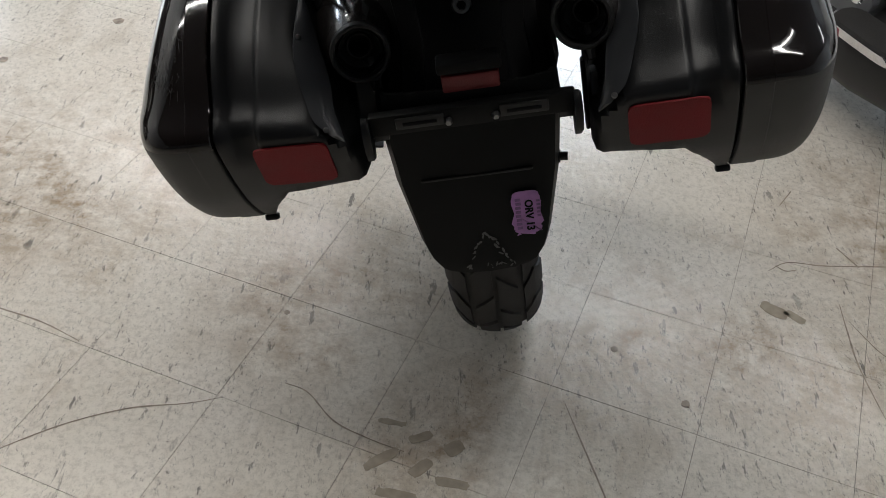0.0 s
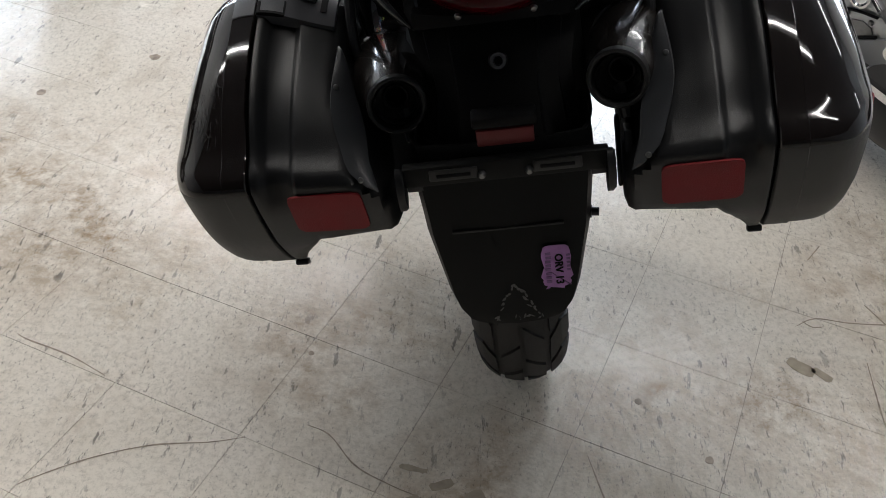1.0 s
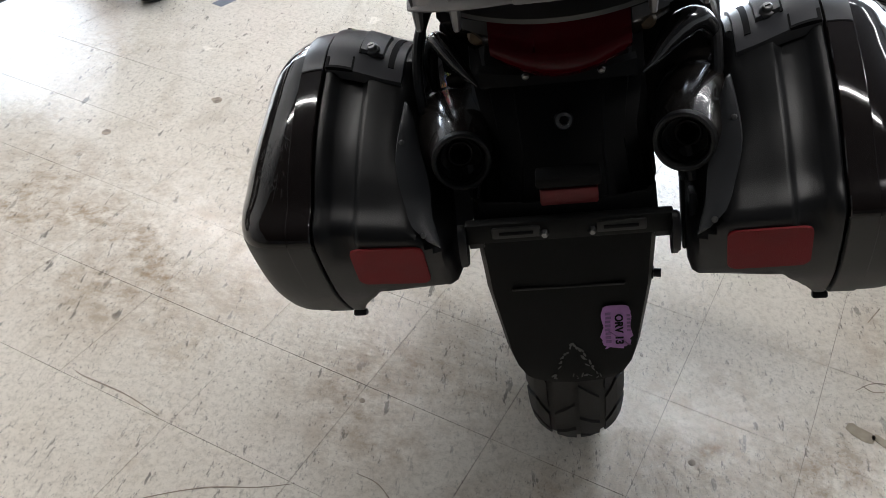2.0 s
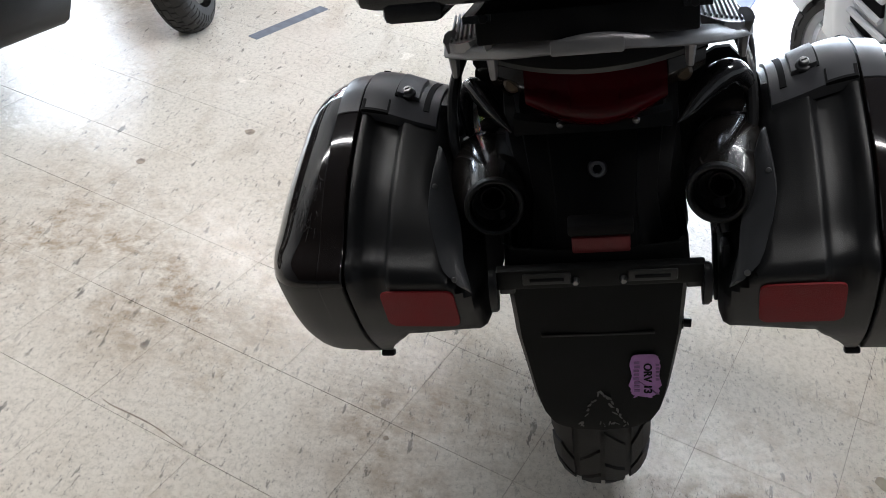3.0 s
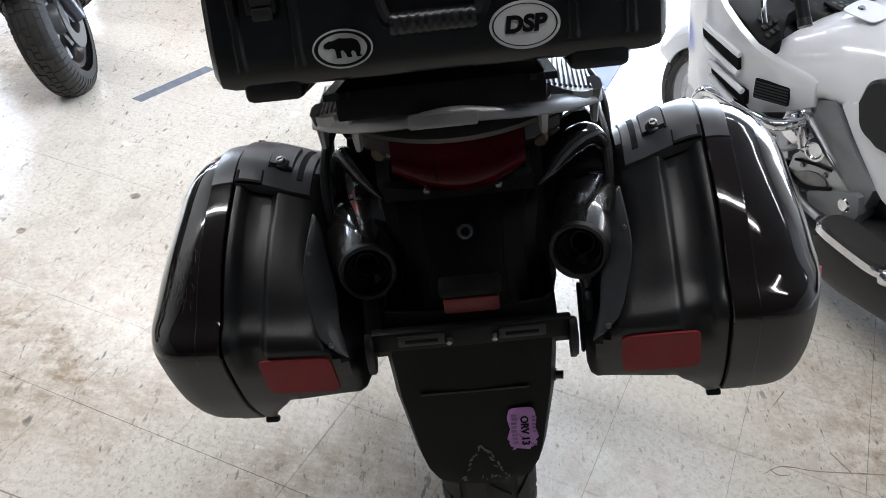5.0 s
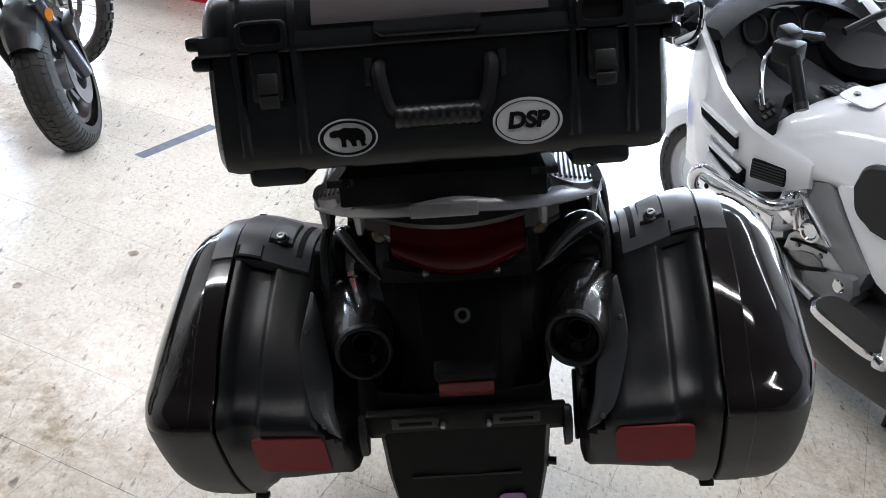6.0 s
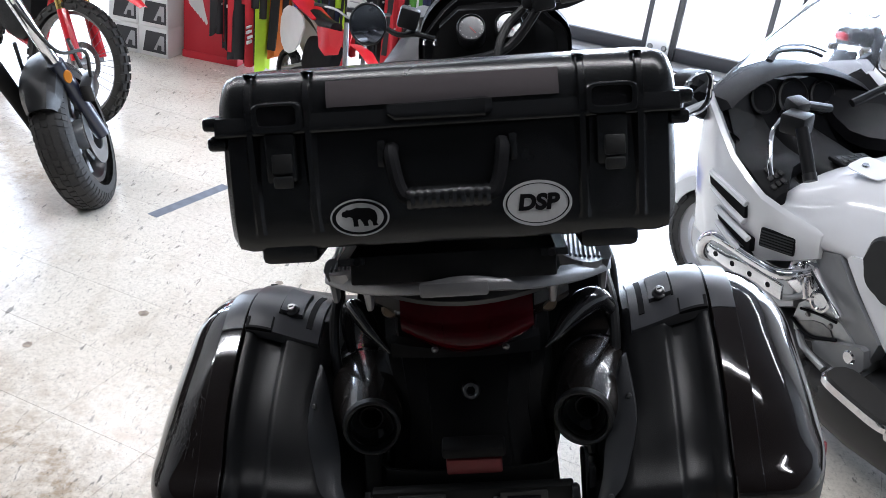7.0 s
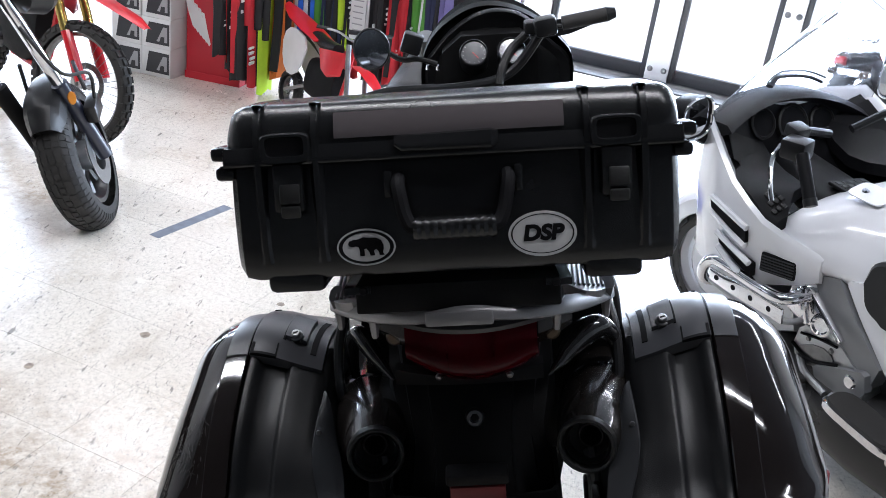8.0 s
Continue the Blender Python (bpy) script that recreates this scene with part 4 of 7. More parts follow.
for x in (-0.182, 0.179):
    # padlock lug with its hole, and the latch under it
    lug = part("latch_lug", loft([lug_ring(x, 0.056, 0.034, Y0 + 0.006, 1.230), lug_ring(x, 0.056, 0.034, Y0 - 0.009, 1.230), lug_ring(x, 0.053, 0.031, Y0 - 0.0115, 1.230), lug_ring(x, 0.043, 0.022, Y0 - 0.0115, 1.232), lug_ring(x, 0.041, 0.020, Y0 - 0.0095, 1.232), lug_ring(x, 0.040, 0.019, Y0 - 0.0075, 1.232)]), M_CASE, case)
    # black plate paints the depth shade of the lug's hole
    part("lug_hole_shade", box((0.046, 0.002, 0.026), pose(x, Y0 - 0.0078, 1.232)), M_INK_GAP, lug)
    latch = part("latch", box((0.034, 0.012, 0.054), pose(x, Y0 - 0.003, 1.186), 0.004), M_CASE, case, "black draw latch")
    part("latch_tab", box((0.023, 0.006, 0.022), pose(x + 0.002, Y0 - 0.010, 1.180, -8), 0.003), M_PLASTIC2, latch)
    part("latch_tab", box((0.022, 0.006, 0.014), pose(x + 0.002, Y0 - 0.011, 1.160, 10), 0.003), M_PLASTIC2, latch)
# lid's middle lip and carrying handle
part("middle_lip", across([(-0.062, 1.224, 1.238, Y0 - 0.008, Y0 + 0.04, 0.004), (-0.054, 1.218, 1.238, Y0 - 0.009, Y0 + 0.04, 0.004), (0.044, 1.218, 1.240, Y0 - 0.018, Y0 + 0.04, 0.004), (0.052, 1.224, 1.238, Y0 - 0.008, Y0 + 0.04, 0.004)]), M_CASE, lid)
handle = part("carry_handle", tube([(-0.060, Y0 + 0.002, 1.190), (-0.060, Y0 - 0.012, 1.180), (-0.052, Y0 - 0.022, 1.146), (-0.036, Y0 - 0.026, 1.136), (0.036, Y0 - 0.026, 1.136), (0.052, Y0 - 0.022, 1.146), (0.060, Y0 - 0.012, 1.180), (0.060, Y0 + 0.002, 1.190)], 0.008, 10), M_INK_GAP, case)
grip = part("handle_grip", loft([[Vector((x, Y0 - 0.026 + p[0], 1.136 + p[1])) for p in oval(0.022 + 0.004 * (k % 2), 0.022 + 0.004 * (k % 2), 14, 3)] for k, x in enumerate([-0.045 + 0.0045 * i for i in range(21)])]), M_CASE, handle, "ribbed rubber grip")
for x in (-0.078, 0.078):
    part("handle_mount", box((0.010, 0.008, 0.030), pose(x * 0.92, Y0 - 0.002, 1.184), 0.003), M_CASE, case)
# reflective strip on the lid's slope
part("reflective_strip", loft([[Vector((x, y, z)) for y, z in ((Y0 - 0.0012, 1.2375), (Y0 - 0.0006, 1.2480), (Y0 + 0.0068, 1.2655), (Y0 + 0.0088, 1.2640), (Y0 + 0.0014, 1.2475), (Y0 + 0.0008, 1.2372))] for x in (-0.128, 0.0, 0.124)]), M_TAPE, lid, "dark grey reflective strip")
# feet of the case
for x in (-0.185, 0.175):
    part("case_foot", box((0.066, 0.35, 0.036), pose(x, -0.235, 1.082), 0.008), M_CASE, body)
# stickers
SB = FACE(-0.101, Y0 - 0.0015, 1.115)
st_ = part("oval_sticker", slab(oval(0.066, 0.042, 48), 0.0006, SB), M_STICK, case, "oval sticker with a black four-legged animal silhouette")
part("sticker_band", loft([[SB @ Vector((x * k, y * k, 0.0009)) for x, y in oval(0.062, 0.038, 48)] for k in (1.0, 0.86)], caps=False), M_INK_GAP, st_)
beast = [(-0.021, 0.004), (-0.0195, 0.0065), (-0.017, 0.0068), (-0.0155, 0.0085), (-0.013, 0.0078), (-0.010, 0.0082), (-0.004, 0.0105), (0.003, 0.0095), (0.010, 0.0095), (0.016, 0.0065), (0.0185, 0.001), (0.0185, -0.004), (0.0172, -0.0075), (0.0195, -0.0105), (0.0135, -0.0108), (0.0125, -0.006), (0.010, -0.0035), (0.0075, -0.0055), (0.0085, -0.0105), (0.0035, -0.0108), (0.002, -0.0065), (-0.001, -0.0025), (-0.0035, -0.0035), (-0.003, -0.0108), (-0.0085, -0.0108), (-0.0085, -0.005), (-0.0095, -0.001), (-0.0125, 0.0005), (-0.016, -0.0005), (-0.0205, 0.001)]
part("sticker_shape", slab(beast, 0.0006, SB @ pose(0.001, 0.001, 0.0006)), M_INK_GAP, st_)
SD = FACE(0.096, Y0 - 0.0015, 1.120)
st2 = part("oval_sticker", slab(oval(0.076, 0.051, 48), 0.0006, SD), M_STICK, case, "oval white sticker with three black letters")
part("sticker_rim", loft([[SD @ Vector((x * k, y * k, 0.0010)) for x, y in oval(0.070, 0.045, 48)] for k in (1.0, 0.955)], caps=False), M_INK_GAP, st2)
letters("sticker_letters", "DSP", 0.0235, SD @ pose(0, 0.0005, 0.001), M_INK_GAP, st2, bold=0.0012, shear=0.15, width=1.08)
# mounting plate between case and rack, held by the rack's angle
mount = part("mounting_plate", box((0.236, 0.30, 0.034), BACK_ @ pose(-0.002, -0.252, 1.050), 0.003), M_UNDER, case)
for s in (-1, 1):
    part("plate_wing", loft([[BACK_ @ Vector((s * x - 0.002, y, z)) for y, z in ((-0.408, 1.058), (-0.10, 1.058), (-0.10, 1.066), (-0.408, 1.066))] for x in (0.10, 0.130)]), M_CASE, mount)
    part("plate_bolt", lathe([(0, 0.003), (0.004, 0.003), (0.005, 0)], BACK_ @ axis((s * 0.110, -0.408, 1.062), (0, -1, 0)), 12), M_INK_GAP, mount)


# ---------- the touring motorcycle's front ----------
def hull(stations, mat, parent, name, label="", times=2, smooth=40):
    """A body lofted along y: each station (y, [(x, z) half outline from top middle to bottom middle])."""
    rings = []
    for y, half in stations:
        pts = [(x, z, 0) for x, z in half] + [(-x, z, 0) for x, z in half[::-1] if x > 1e-6]
        rings.append([Vector((p.x, y, p.y)) for p in chaikin(pts, times)])
    return part(name, loft(rings), mat, parent, label, smooth)


hull([(-0.20, [(0, 0.95), (0.10, 0.94), (0.10, 0.88), (0, 0.87)]), (0.0, [(0, 0.955), (0.15, 0.94), (0.16, 0.86), (0, 0.84)]), (0.30, [(0, 0.90), (0.15, 0.88), (0.16, 0.80), (0, 0.78)]), (0.50, [(0, 0.84), (0.13, 0.83), (0.14, 0.76), (0, 0.74)])], M_PLASTIC, bike, "seat", "black vinyl seat")
hull([(0.46, [(0, 0.85), (0.10, 0.83), (0.14, 0.70), (0, 0.64)]), (0.62, [(0, 0.93), (0.15, 0.90), (0.20, 0.74), (0, 0.62)]), (0.86, [(0, 0.90), (0.17, 0.87), (0.25, 0.75), (0, 0.60)]), (1.0, [(0, 0.86), (0.15, 0.84), (0.26, 0.75), (0, 0.60)])], M_PLASTIC, bike, "fuel_tank", "black fuel tank")
hull([(0.10, [(0, 0.80), (0.11, 0.78), (0.13, 0.45), (0, 0.42)]), (0.45, [(0, 0.78), (0.14, 0.74), (0.17, 0.32), (0, 0.24)]), (1.05, [(0, 0.78), (0.15, 0.74), (0.18, 0.34), (0, 0.26)]), (1.15, [(0, 0.76), (0.10, 0.70), (0.12, 0.45), (0, 0.40)])], M_FRAME, bike, "engine")
part("swing_arm", tube([(0.10, 0.0, 0.322), (0.12, 0.25, 0.36), (0.08, 0.50, 0.40)], 0.028, 10), M_FRAME, bike)
part("swing_arm", tube([(-0.10, 0.0, 0.322), (-0.12, 0.25, 0.36), (-0.08, 0.50, 0.40)], 0.028, 10), M_FRAME, bike)
for s in (-1, 1):
    part("fork_leg", tube([(s * 0.10, 1.56, 0.325), (s * 0.10, 1.24, 0.98)], 0.026, 14, False), M_ALLOY, bike)
    part("exhaust_pipe", tube([(s * 0.15, 0.13, 0.68), (s * 0.13, 0.25, 0.60), (s * 0.06, 0.40, 0.50)], 0.024, 10), M_FRAME, bike)
part("side_stand", tube([(-0.16, 0.56, 0.30), (-0.26, 0.50, 0.06)], 0.012, 10, False), M_FRAME, bike)
part("stand_foot", box((0.05, 0.06, 0.008), pose(-0.268, 0.49, 0.055, 0, 11, 0), 0.003), M_FRAME, bike)
# fairing with windscreen rising behind the dash
hull([(1.02, [(0, 0.84), (0.20, 0.83), (0.27, 0.76), (0.20, 0.60), (0, 0.58)]), (1.14, [(0, 0.90), (0.22, 0.87), (0.28, 0.78), (0.20, 0.62), (0, 0.60)]), (1.38, [(0, 0.96), (0.14, 0.94), (0.20, 0.82), (0.12, 0.70), (0, 0.70)]), (1.50, [(0, 0.90), (0.06, 0.89), (0.08, 0.84), (0.05, 0.80), (0, 0.80)])], M_PLASTIC, bike, "front_fairing", "black front fairing")
hull([(1.42, [(0, 0.70), (0.05, 0.69), (0.065, 0.62), (0, 0.66)]), (1.60, [(0, 0.72), (0.06, 0.70), (0.07, 0.60), (0, 0.69)]), (1.80, [(0, 0.66), (0.05, 0.64), (0.06, 0.56), (0, 0.63)])], M_GLOSS, bike, "front_mudguard")
FX = 0.075
ARCH = [(-0.185, 0.86), (-0.185, 0.95), (-0.150, 1.025), (-0.075, 1.075), (-0.015, 1.090), (0.055, 1.080), (0.125, 1.045), (0.175, 1.000), (0.212, 0.955), (0.208, 0.86)]
ARCH = [(p.x, p.y) for p in chaikin([(x, z, 0) for x, z in ARCH], 2, closed=False)]
rings = []
for k, y, lift in ((1.0, 1.03, 0.0), (1.0, 1.06, 0.006), (0.93, 1.075, 0.0), (0.80, 1.035, -0.02), (0.62, 1.02, -0.045), (0.30, 1.00, -0.07)):
    rings.append([Vector((FX + x * k, y + 0.10 * (1 - (x / 0.21) ** 2) * (0.35 if k > 0.9 else 0.12), 0.90 + (z - 0.90) * k + lift)) for x, z in ARCH])
part("dash_cowl", loft(rings, closed=False, caps=False), M_UNDER, bike, "black dash cowl round the instruments")
screen = []
for i in range(7):
    k = 1.0 - 0.03 * i
    screen.append([Vector((FX + x * k, 1.065 + 0.03 * i + 0.12 * (1 - (x / 0.21) ** 2), 0.86 + (z - 0.86) * (1.02 - 0.06 * i))) for x, z in ARCH])
part("windscreen", loft(screen, closed=False, caps=False), M_UNDER, bike, "dark tinted windscreen")
M_DIAL = material("dial_face", (0.045, 0.045, 0.05), 0.12, mottle=0.2, mottle_size=60, coat=0.6)
for x in (0.030, 0.124):
    m = axis((x, 0.955, 0.992), (0, -0.80, 0.62))
    gauge = part("gauge", lathe([(0.036, -0.05), (0.036, 0.006), (0.033, 0.009), (0.031, 0.004)], m, 32), M_PLASTIC, bike, "round instrument with a grey dial")
    part("dial", lathe([(0, 0.003), (0.032, 0.003)], m, 32), M_DIAL, gauge)
    for k in range(11):
        a = radians(-220 + k * 26)
        part("dial_mark", box((0.0010, 0.0035, 0.0006), m @ pose(0.027 * math.cos(a), 0.026 * math.sin(a), 0.0036) @ pose(0, 0, 0, 0, 0, math.degrees(a) - 90)), M_STICK, gauge)
    part("needle", box((0.0015, 0.022, 0.001), m @ pose(0.004, -0.006, 0.0042, 0, 0, 40)), M_RED, gauge)
DASH = [(-0.100, 0.955), (-0.069, 0.989), (-0.037, 1.026), (0.024, 1.068), (0.082, 1.083), (0.138, 1.075), (0.173, 1.055), (0.209, 1.017), (0.230, 0.990), (0.278, 0.953), (0.285, 0.892), (0.262, 0.82), (-0.10, 0.82)]
DASH = [(p.x, p.y) for p in chaikin([(x, z, 0) for x, z in DASH], 2)]
inset = [(0.09 + (x - 0.09) * 0.80, 0.93 + (z - 0.93) * 0.80) for x, z in DASH]
part("dash_face", loft([[Vector((x, y, z)) for x, z in o] for o, y in ((DASH, 1.062), (DASH, 1.045), ([(0.09 + (x - 0.09) * 0.965, 0.93 + (z - 0.93) * 0.965) for x, z in DASH], 1.036), (inset, 1.052))]), M_PLASTIC, bike, "black dash panel")
part("gauge_shelf", loft([[Vector((x, y, z)) for x, z in ((-0.05, 0.90), (0.19, 0.90), (0.19, 1.00), (0.15, 1.03), (0.0, 1.03), (-0.05, 0.99))] for y in (1.05, 1.00, 0.985)]), M_UNDER, bike)
part("dash_stem", tube([(0.088, 0.90, 0.925), (0.100, 0.92, 0.965), (0.125, 0.95, 1.0), (0.165, 0.955, 1.035)], 0.011, 10), M_PLASTIC2, bike)
for x, z in ((-0.085, 0.965), (-0.060, 0.963)):
    part("dash_bolt", lathe([(0, 0.012), (0.004, 0.012), (0.006, 0.0)], axis((x, 0.935, z), (0, -0.3, 1)), 10), M_CHROME, bike)
part("switch_block", box((0.05, 0.04, 0.05), pose(-0.118, 0.90, 1.040, 0, 20, 0), 0.008), M_PLASTIC, bike)
# bars turned to the left: one grip stands out beside the screen
bar = part("handlebar", tube([(-0.31, 0.72, 0.93), (-0.18, 0.80, 0.95), (0.0, 0.88, 0.93), (0.12, 0.92, 0.95), (0.205, 0.905, 1.058)], 0.012, 10), M_PLASTIC, bike)
g0, g1 = Vector((0.215, 0.905, 1.060)), Vector((0.350, 0.905, 1.079))
part("switch_housing", box((0.055, 0.05, 0.045), pose(0.205, 0.905, 1.060, 0, -8, 0), 0.010), M_PLASTIC, bar)
part("grip", tube([g0 + Vector((0.03, 0, 0.004)), g1], 0.017, 14, False), M_RUBBER, bar)
part("bar_end", tube([g1, g1 + Vector((0.022, 0, 0.003))], [0.019, 0.012], 12, False), M_PLASTIC, bar)
part("lever", tube([(0.19, 0.945, 1.050), (0.25, 0.95, 1.048), (0.335, 0.93, 1.062)], 0.006, 8), M_PLASTIC, bar)
part("hand_guard", loft([[Vector((x, y, z)) for z in (1.060, 1.05, lo)] + [Vector((x, y + 0.006, z)) for z in (lo, 1.05, 1.060)] for x, y, lo in ((0.20, 0.965, 1.015), (0.27, 0.975, 1.022), (0.325, 0.96, 1.045))]), M_PLASTIC, bar)
part("master_cylinder", box((0.04, 0.05, 0.03), pose(0.175, 0.93, 1.055), 0.006), M_PLASTIC, bar)
h0, h1 = Vector((-0.29, 0.735, 0.935)), Vector((-0.40, 0.64, 0.915))
part("grip", tube([h0, h1], 0.017, 14, False), M_RUBBER, bar)
c = Vector((-0.217, 0.90, 1.031))
part("mirror_stalk", tube([(-0.06, 0.90, 0.985), (-0.105, 0.90, 1.000), (-0.150, 0.91, 1.000), c + Vector((0.02, 0.02, 0))], 0.007, 8), M_PLASTIC, bar)
m = axis(c, (0.22, -1.0, 0.10))
mir = part("mirror", lathe([(0.016, -0.03), (0.044, -0.012), (0.048, 0.0), (0.046, 0.004), (0.043, 0.003)], m @ Matrix.Diagonal((0.95, 1.08, 1, 1)), 32), M_PLASTIC, bike, "round black rear-view mirror")
part("mirror_glass", lathe([(0, 0.002), (0.044, 0.002)], m @ Matrix.Diagonal((0.95, 1.08, 1, 1)), 32), M_MIRROR, mir)


# ---------- the white touring motorcycle ----------
WBIKE = pose(1.255, 0.613, 0, 0, -9, 30)
gw = thing("touring_motorcycle", WBIKE, "white full-dress touring motorcycle with black dash and chrome engine guards", "motorcycle")
M_DARKIN = material("black_inner_fairing", (0.0045, 0.0046, 0.0055), 0.50, spec=0.14, grain=0.25, grain_size=600, mottle=0.2, mottle_size=9)
M_GREYTRIM = material("silver_grey_side_cover", (0.20, 0.205, 0.215), 0.4, metal=0.3, mottle=0.08, mottle_size=7)
M_SCREEN = material("clear_windscreen", (0.86, 0.88, 0.93), 0.03, alpha_glass=0.95)

STEER = pose(0, 1.25, 0, 0, 0, 14) @ pose(0, -1.25, 0)
fw = cast_wheel(0.242, 0.11, 0.180, gw, (0, 0, 0), M_WHITE, 5, name="front_wheel")
fw.matrix_local = STEER @ pose(0, 1.25, 0.242)
part("disc_cover", lathe([(0.03, 0.05), (0.12, 0.045), (0.138, 0.03), (0.142, 0.0)], pose(0, 0, 0, 0, -90, 0), 36), M_WHITE, fw, "white brake disc cover")
rw = cast_wheel(0.272, 0.145, 0.175, gw, (0, 0, 0.272), M_ALLOY, 5, name="rear_wheel")


def fender_arc(r, w, a0, a1, n=18):
    rings = []
    for i in range(n + 1):
        a = radians(a0 + (a1 - a0) * i / n)
        k = math.sin(math.pi * (0.12 + 0.76 * i / n)) ** 0.35
        ring = []
        for u, h in ((-1, -0.045), (-0.92, 0.0), (-0.6, 0.022), (0, 0.030), (0.6, 0.022), (0.92, 0.0), (1, -0.045)):
            ring.append(Vector((u * w * k, (r + h) * math.cos(a), (r + h) * math.sin(a))))
        ring += [Vector((p.x * 0.94, p.y * 0.985, p.z * 0.985)) for p in ring[::-1]]
        rings.append(ring)
    return loft(rings)


ff = part("front_fender", fender_arc(0.262, 0.078, 26, 114), M_WHITE, gw, "white front fender")
ff.matrix_local = STEER @ pose(0, 1.25, 0.242)
for s in (-1, 1):
    part("fork_leg", tube([STEER @ Vector((s * 0.085, 1.25, 0.242)), STEER @ Vector((s * 0.085, 1.06, 0.80))], 0.026, 12, False), M_CHROME, gw)
    part("fork_cover", box((0.03, 0.10, 0.24), STEER @ pose(s * 0.098, 1.20, 0.37, -22), 0.012), M_WHITE, gw)
    # fairing sides: outer skin from the dash hood round to the nose, with two scoops
    rows = []
    for y, xt, zt, xm, zm, xb, zb in ((1.27, 0.13, 0.79, 0.14, 0.66, 0.12, 0.55), (1.20, 0.22, 0.86, 0.235, 0.68, 0.21, 0.50), (1.10, 0.300, 0.885, 0.305, 0.70, 0.285, 0.455), (1.00, 0.325, 0.82, 0.322, 0.66, 0.300, 0.44),
                                      (0.93, 0.333, 0.765, 0.328, 0.63, 0.303, 0.455), (0.86, 0.333, 0.728, 0.325, 0.61, 0.300, 0.475), (0.80, 0.330, 0.700, 0.318, 0.60, 0.292, 0.495), (0.72, 0.296, 0.668, 0.292, 0.60, 0.276, 0.530), (0.64, 0.262, 0.645, 0.262, 0.61, 0.256, 0.575)):
        outer = [(xt - 0.012, y, zt + 0.004), (xt, y, zt - 0.006), (xm, y, zm), (xb, y, zb), (xb - 0.02, y, zb - 0.008)]
        inner = [(xb - 0.045, y, zb + 0.01), (xm - 0.035, y, zm), (xt - 0.03, y, zt - 0.012)]
        rows.append([Vector((s * a, b, c)) for a, b, c in outer + inner])
    side = part("fairing_side", loft(rows), M_WHITE, gw, "white fairing side with black scoops", 50)
    for z0, y0, y1 in ((0.648, 0.985, 0.848), (0.553, 0.945, 0.820)):
        quad = [(y0 + 0.02, z0 + 0.030), (y1, z0 + 0.006), (y1 - 0.004, z0 - 0.034), (y1 + 0.06, z0 - 0.018), (y0 + 0.012, z0 + 0.006)]
        # black block on the unbroken skin paints the shaded opening
        part("scoop", loft([[Vector((s * (0.331 - 0.02 * abs(y - 0.9) + d - (0.010 if z < 0.6 else 0)), y, z)) for y, z in quad] for d in (0.006, -0.012)]), M_INK_GAP, side, "black air scoop opening")
        part("scoop_lip", tube([(s * 0.330, y0 + 0.02, z0 + 0.036), (s * 0.336, (y0 + y1) / 2, z0 + 0.024), (s * 0.336, y1 - 0.004, z0 + 0.010)], 0.009, 8), M_WHITE, side)
        part("scoop_blade", tube([(s * 0.326, y0 + 0.012, z0 - 0.006), (s * 0.334, y1 + 0.06, z0 - 0.030), (s * 0.334, y1 - 0.004, z0 - 0.044)], 0.010, 8), M_WHITE, side)
    vent = part("side_vent", box((0.012, 0.100, 0.058), pose(s * 0.300, 0.745, 0.583, 0, 0, -s * 24), 0.006), M_DARKIN, side, "square black grille")
    for k in range(6):
        part("vent_slat", box((0.016, 0.090, 0.003), pose(s * 0.301, 0.745, 0.562 + k * 0.0085, 0, 0, -s * 24)), M_GASKET, vent)
    # inner pods beside the dash
    part("inner_pod", loft([[Vector((s * a, b, c)) for a, b, c in ring] for ring in (
        [(0.262, 1.06, 0.86), (0.12, 1.08, 0.80), (0.12, 1.08, 0.66), (0.25, 1.06, 0.62)],
        [(0.298, 0.95, 0.768), (0.15, 0.97, 0.73), (0.15, 0.97, 0.62), (0.27, 0.95, 0.60)],
        [(0.304, 0.80, 0.704), (0.20, 0.80, 0.70), (0.20, 0.80, 0.60), (0.28, 0.80, 0.59)])]), M_DARKIN, gw)
    edge_ = [(0.288, 1.10, 0.860), (0.306, 1.03, 0.812), (0.322, 0.97, 0.775), (0.320, 0.92, 0.757), (0.318, 0.87, 0.738), (0.316, 0.84, 0.722), (0.314, 0.805, 0.694), (0.308, 0.782, 0.672)]
    in_ = [(0.12, 1.09, 0.80), (0.12, 1.02, 0.755), (0.12, 0.96, 0.735), (0.13, 0.90, 0.735), (0.150, 0.85, 0.742), (0.205, 0.83, 0.741), (0.240, 0.800, 0.728), (0.268, 0.775, 0.704)]
    rows = []
    for e, i_ in zip(edge_, in_):
        a_, b_ = Vector(e), Vector(i_)
        line_ = [a_.lerp(b_, k) + Vector((0, 0, 0.010 * math.sin(math.pi * k))) for k in (0, 0.12, 0.4, 0.7, 1.0)]
        rows.append([Vector((s * p.x, p.y, p.z + 0.006)) for p in line_] + [Vector((s * p.x, p.y, p.z - 0.03)) for p in line_[::-1]])
    pad = part("inner_panel", loft(rows), M_DARKIN, gw, "black inner fairing panel with switches", 50)
    for k in range(8):
        a_, b_ = Vector((0.306, 0.800, 0.702)).lerp(Vector((0.300, 0.845, 0.732)), (k // 3) / 2), Vector((0.255, 0.795, 0.728)).lerp(Vector((0.235, 0.835, 0.748)), (k // 3) / 2)
        p = a_.lerp(b_, 0.25 + 0.26 * (k % 3))
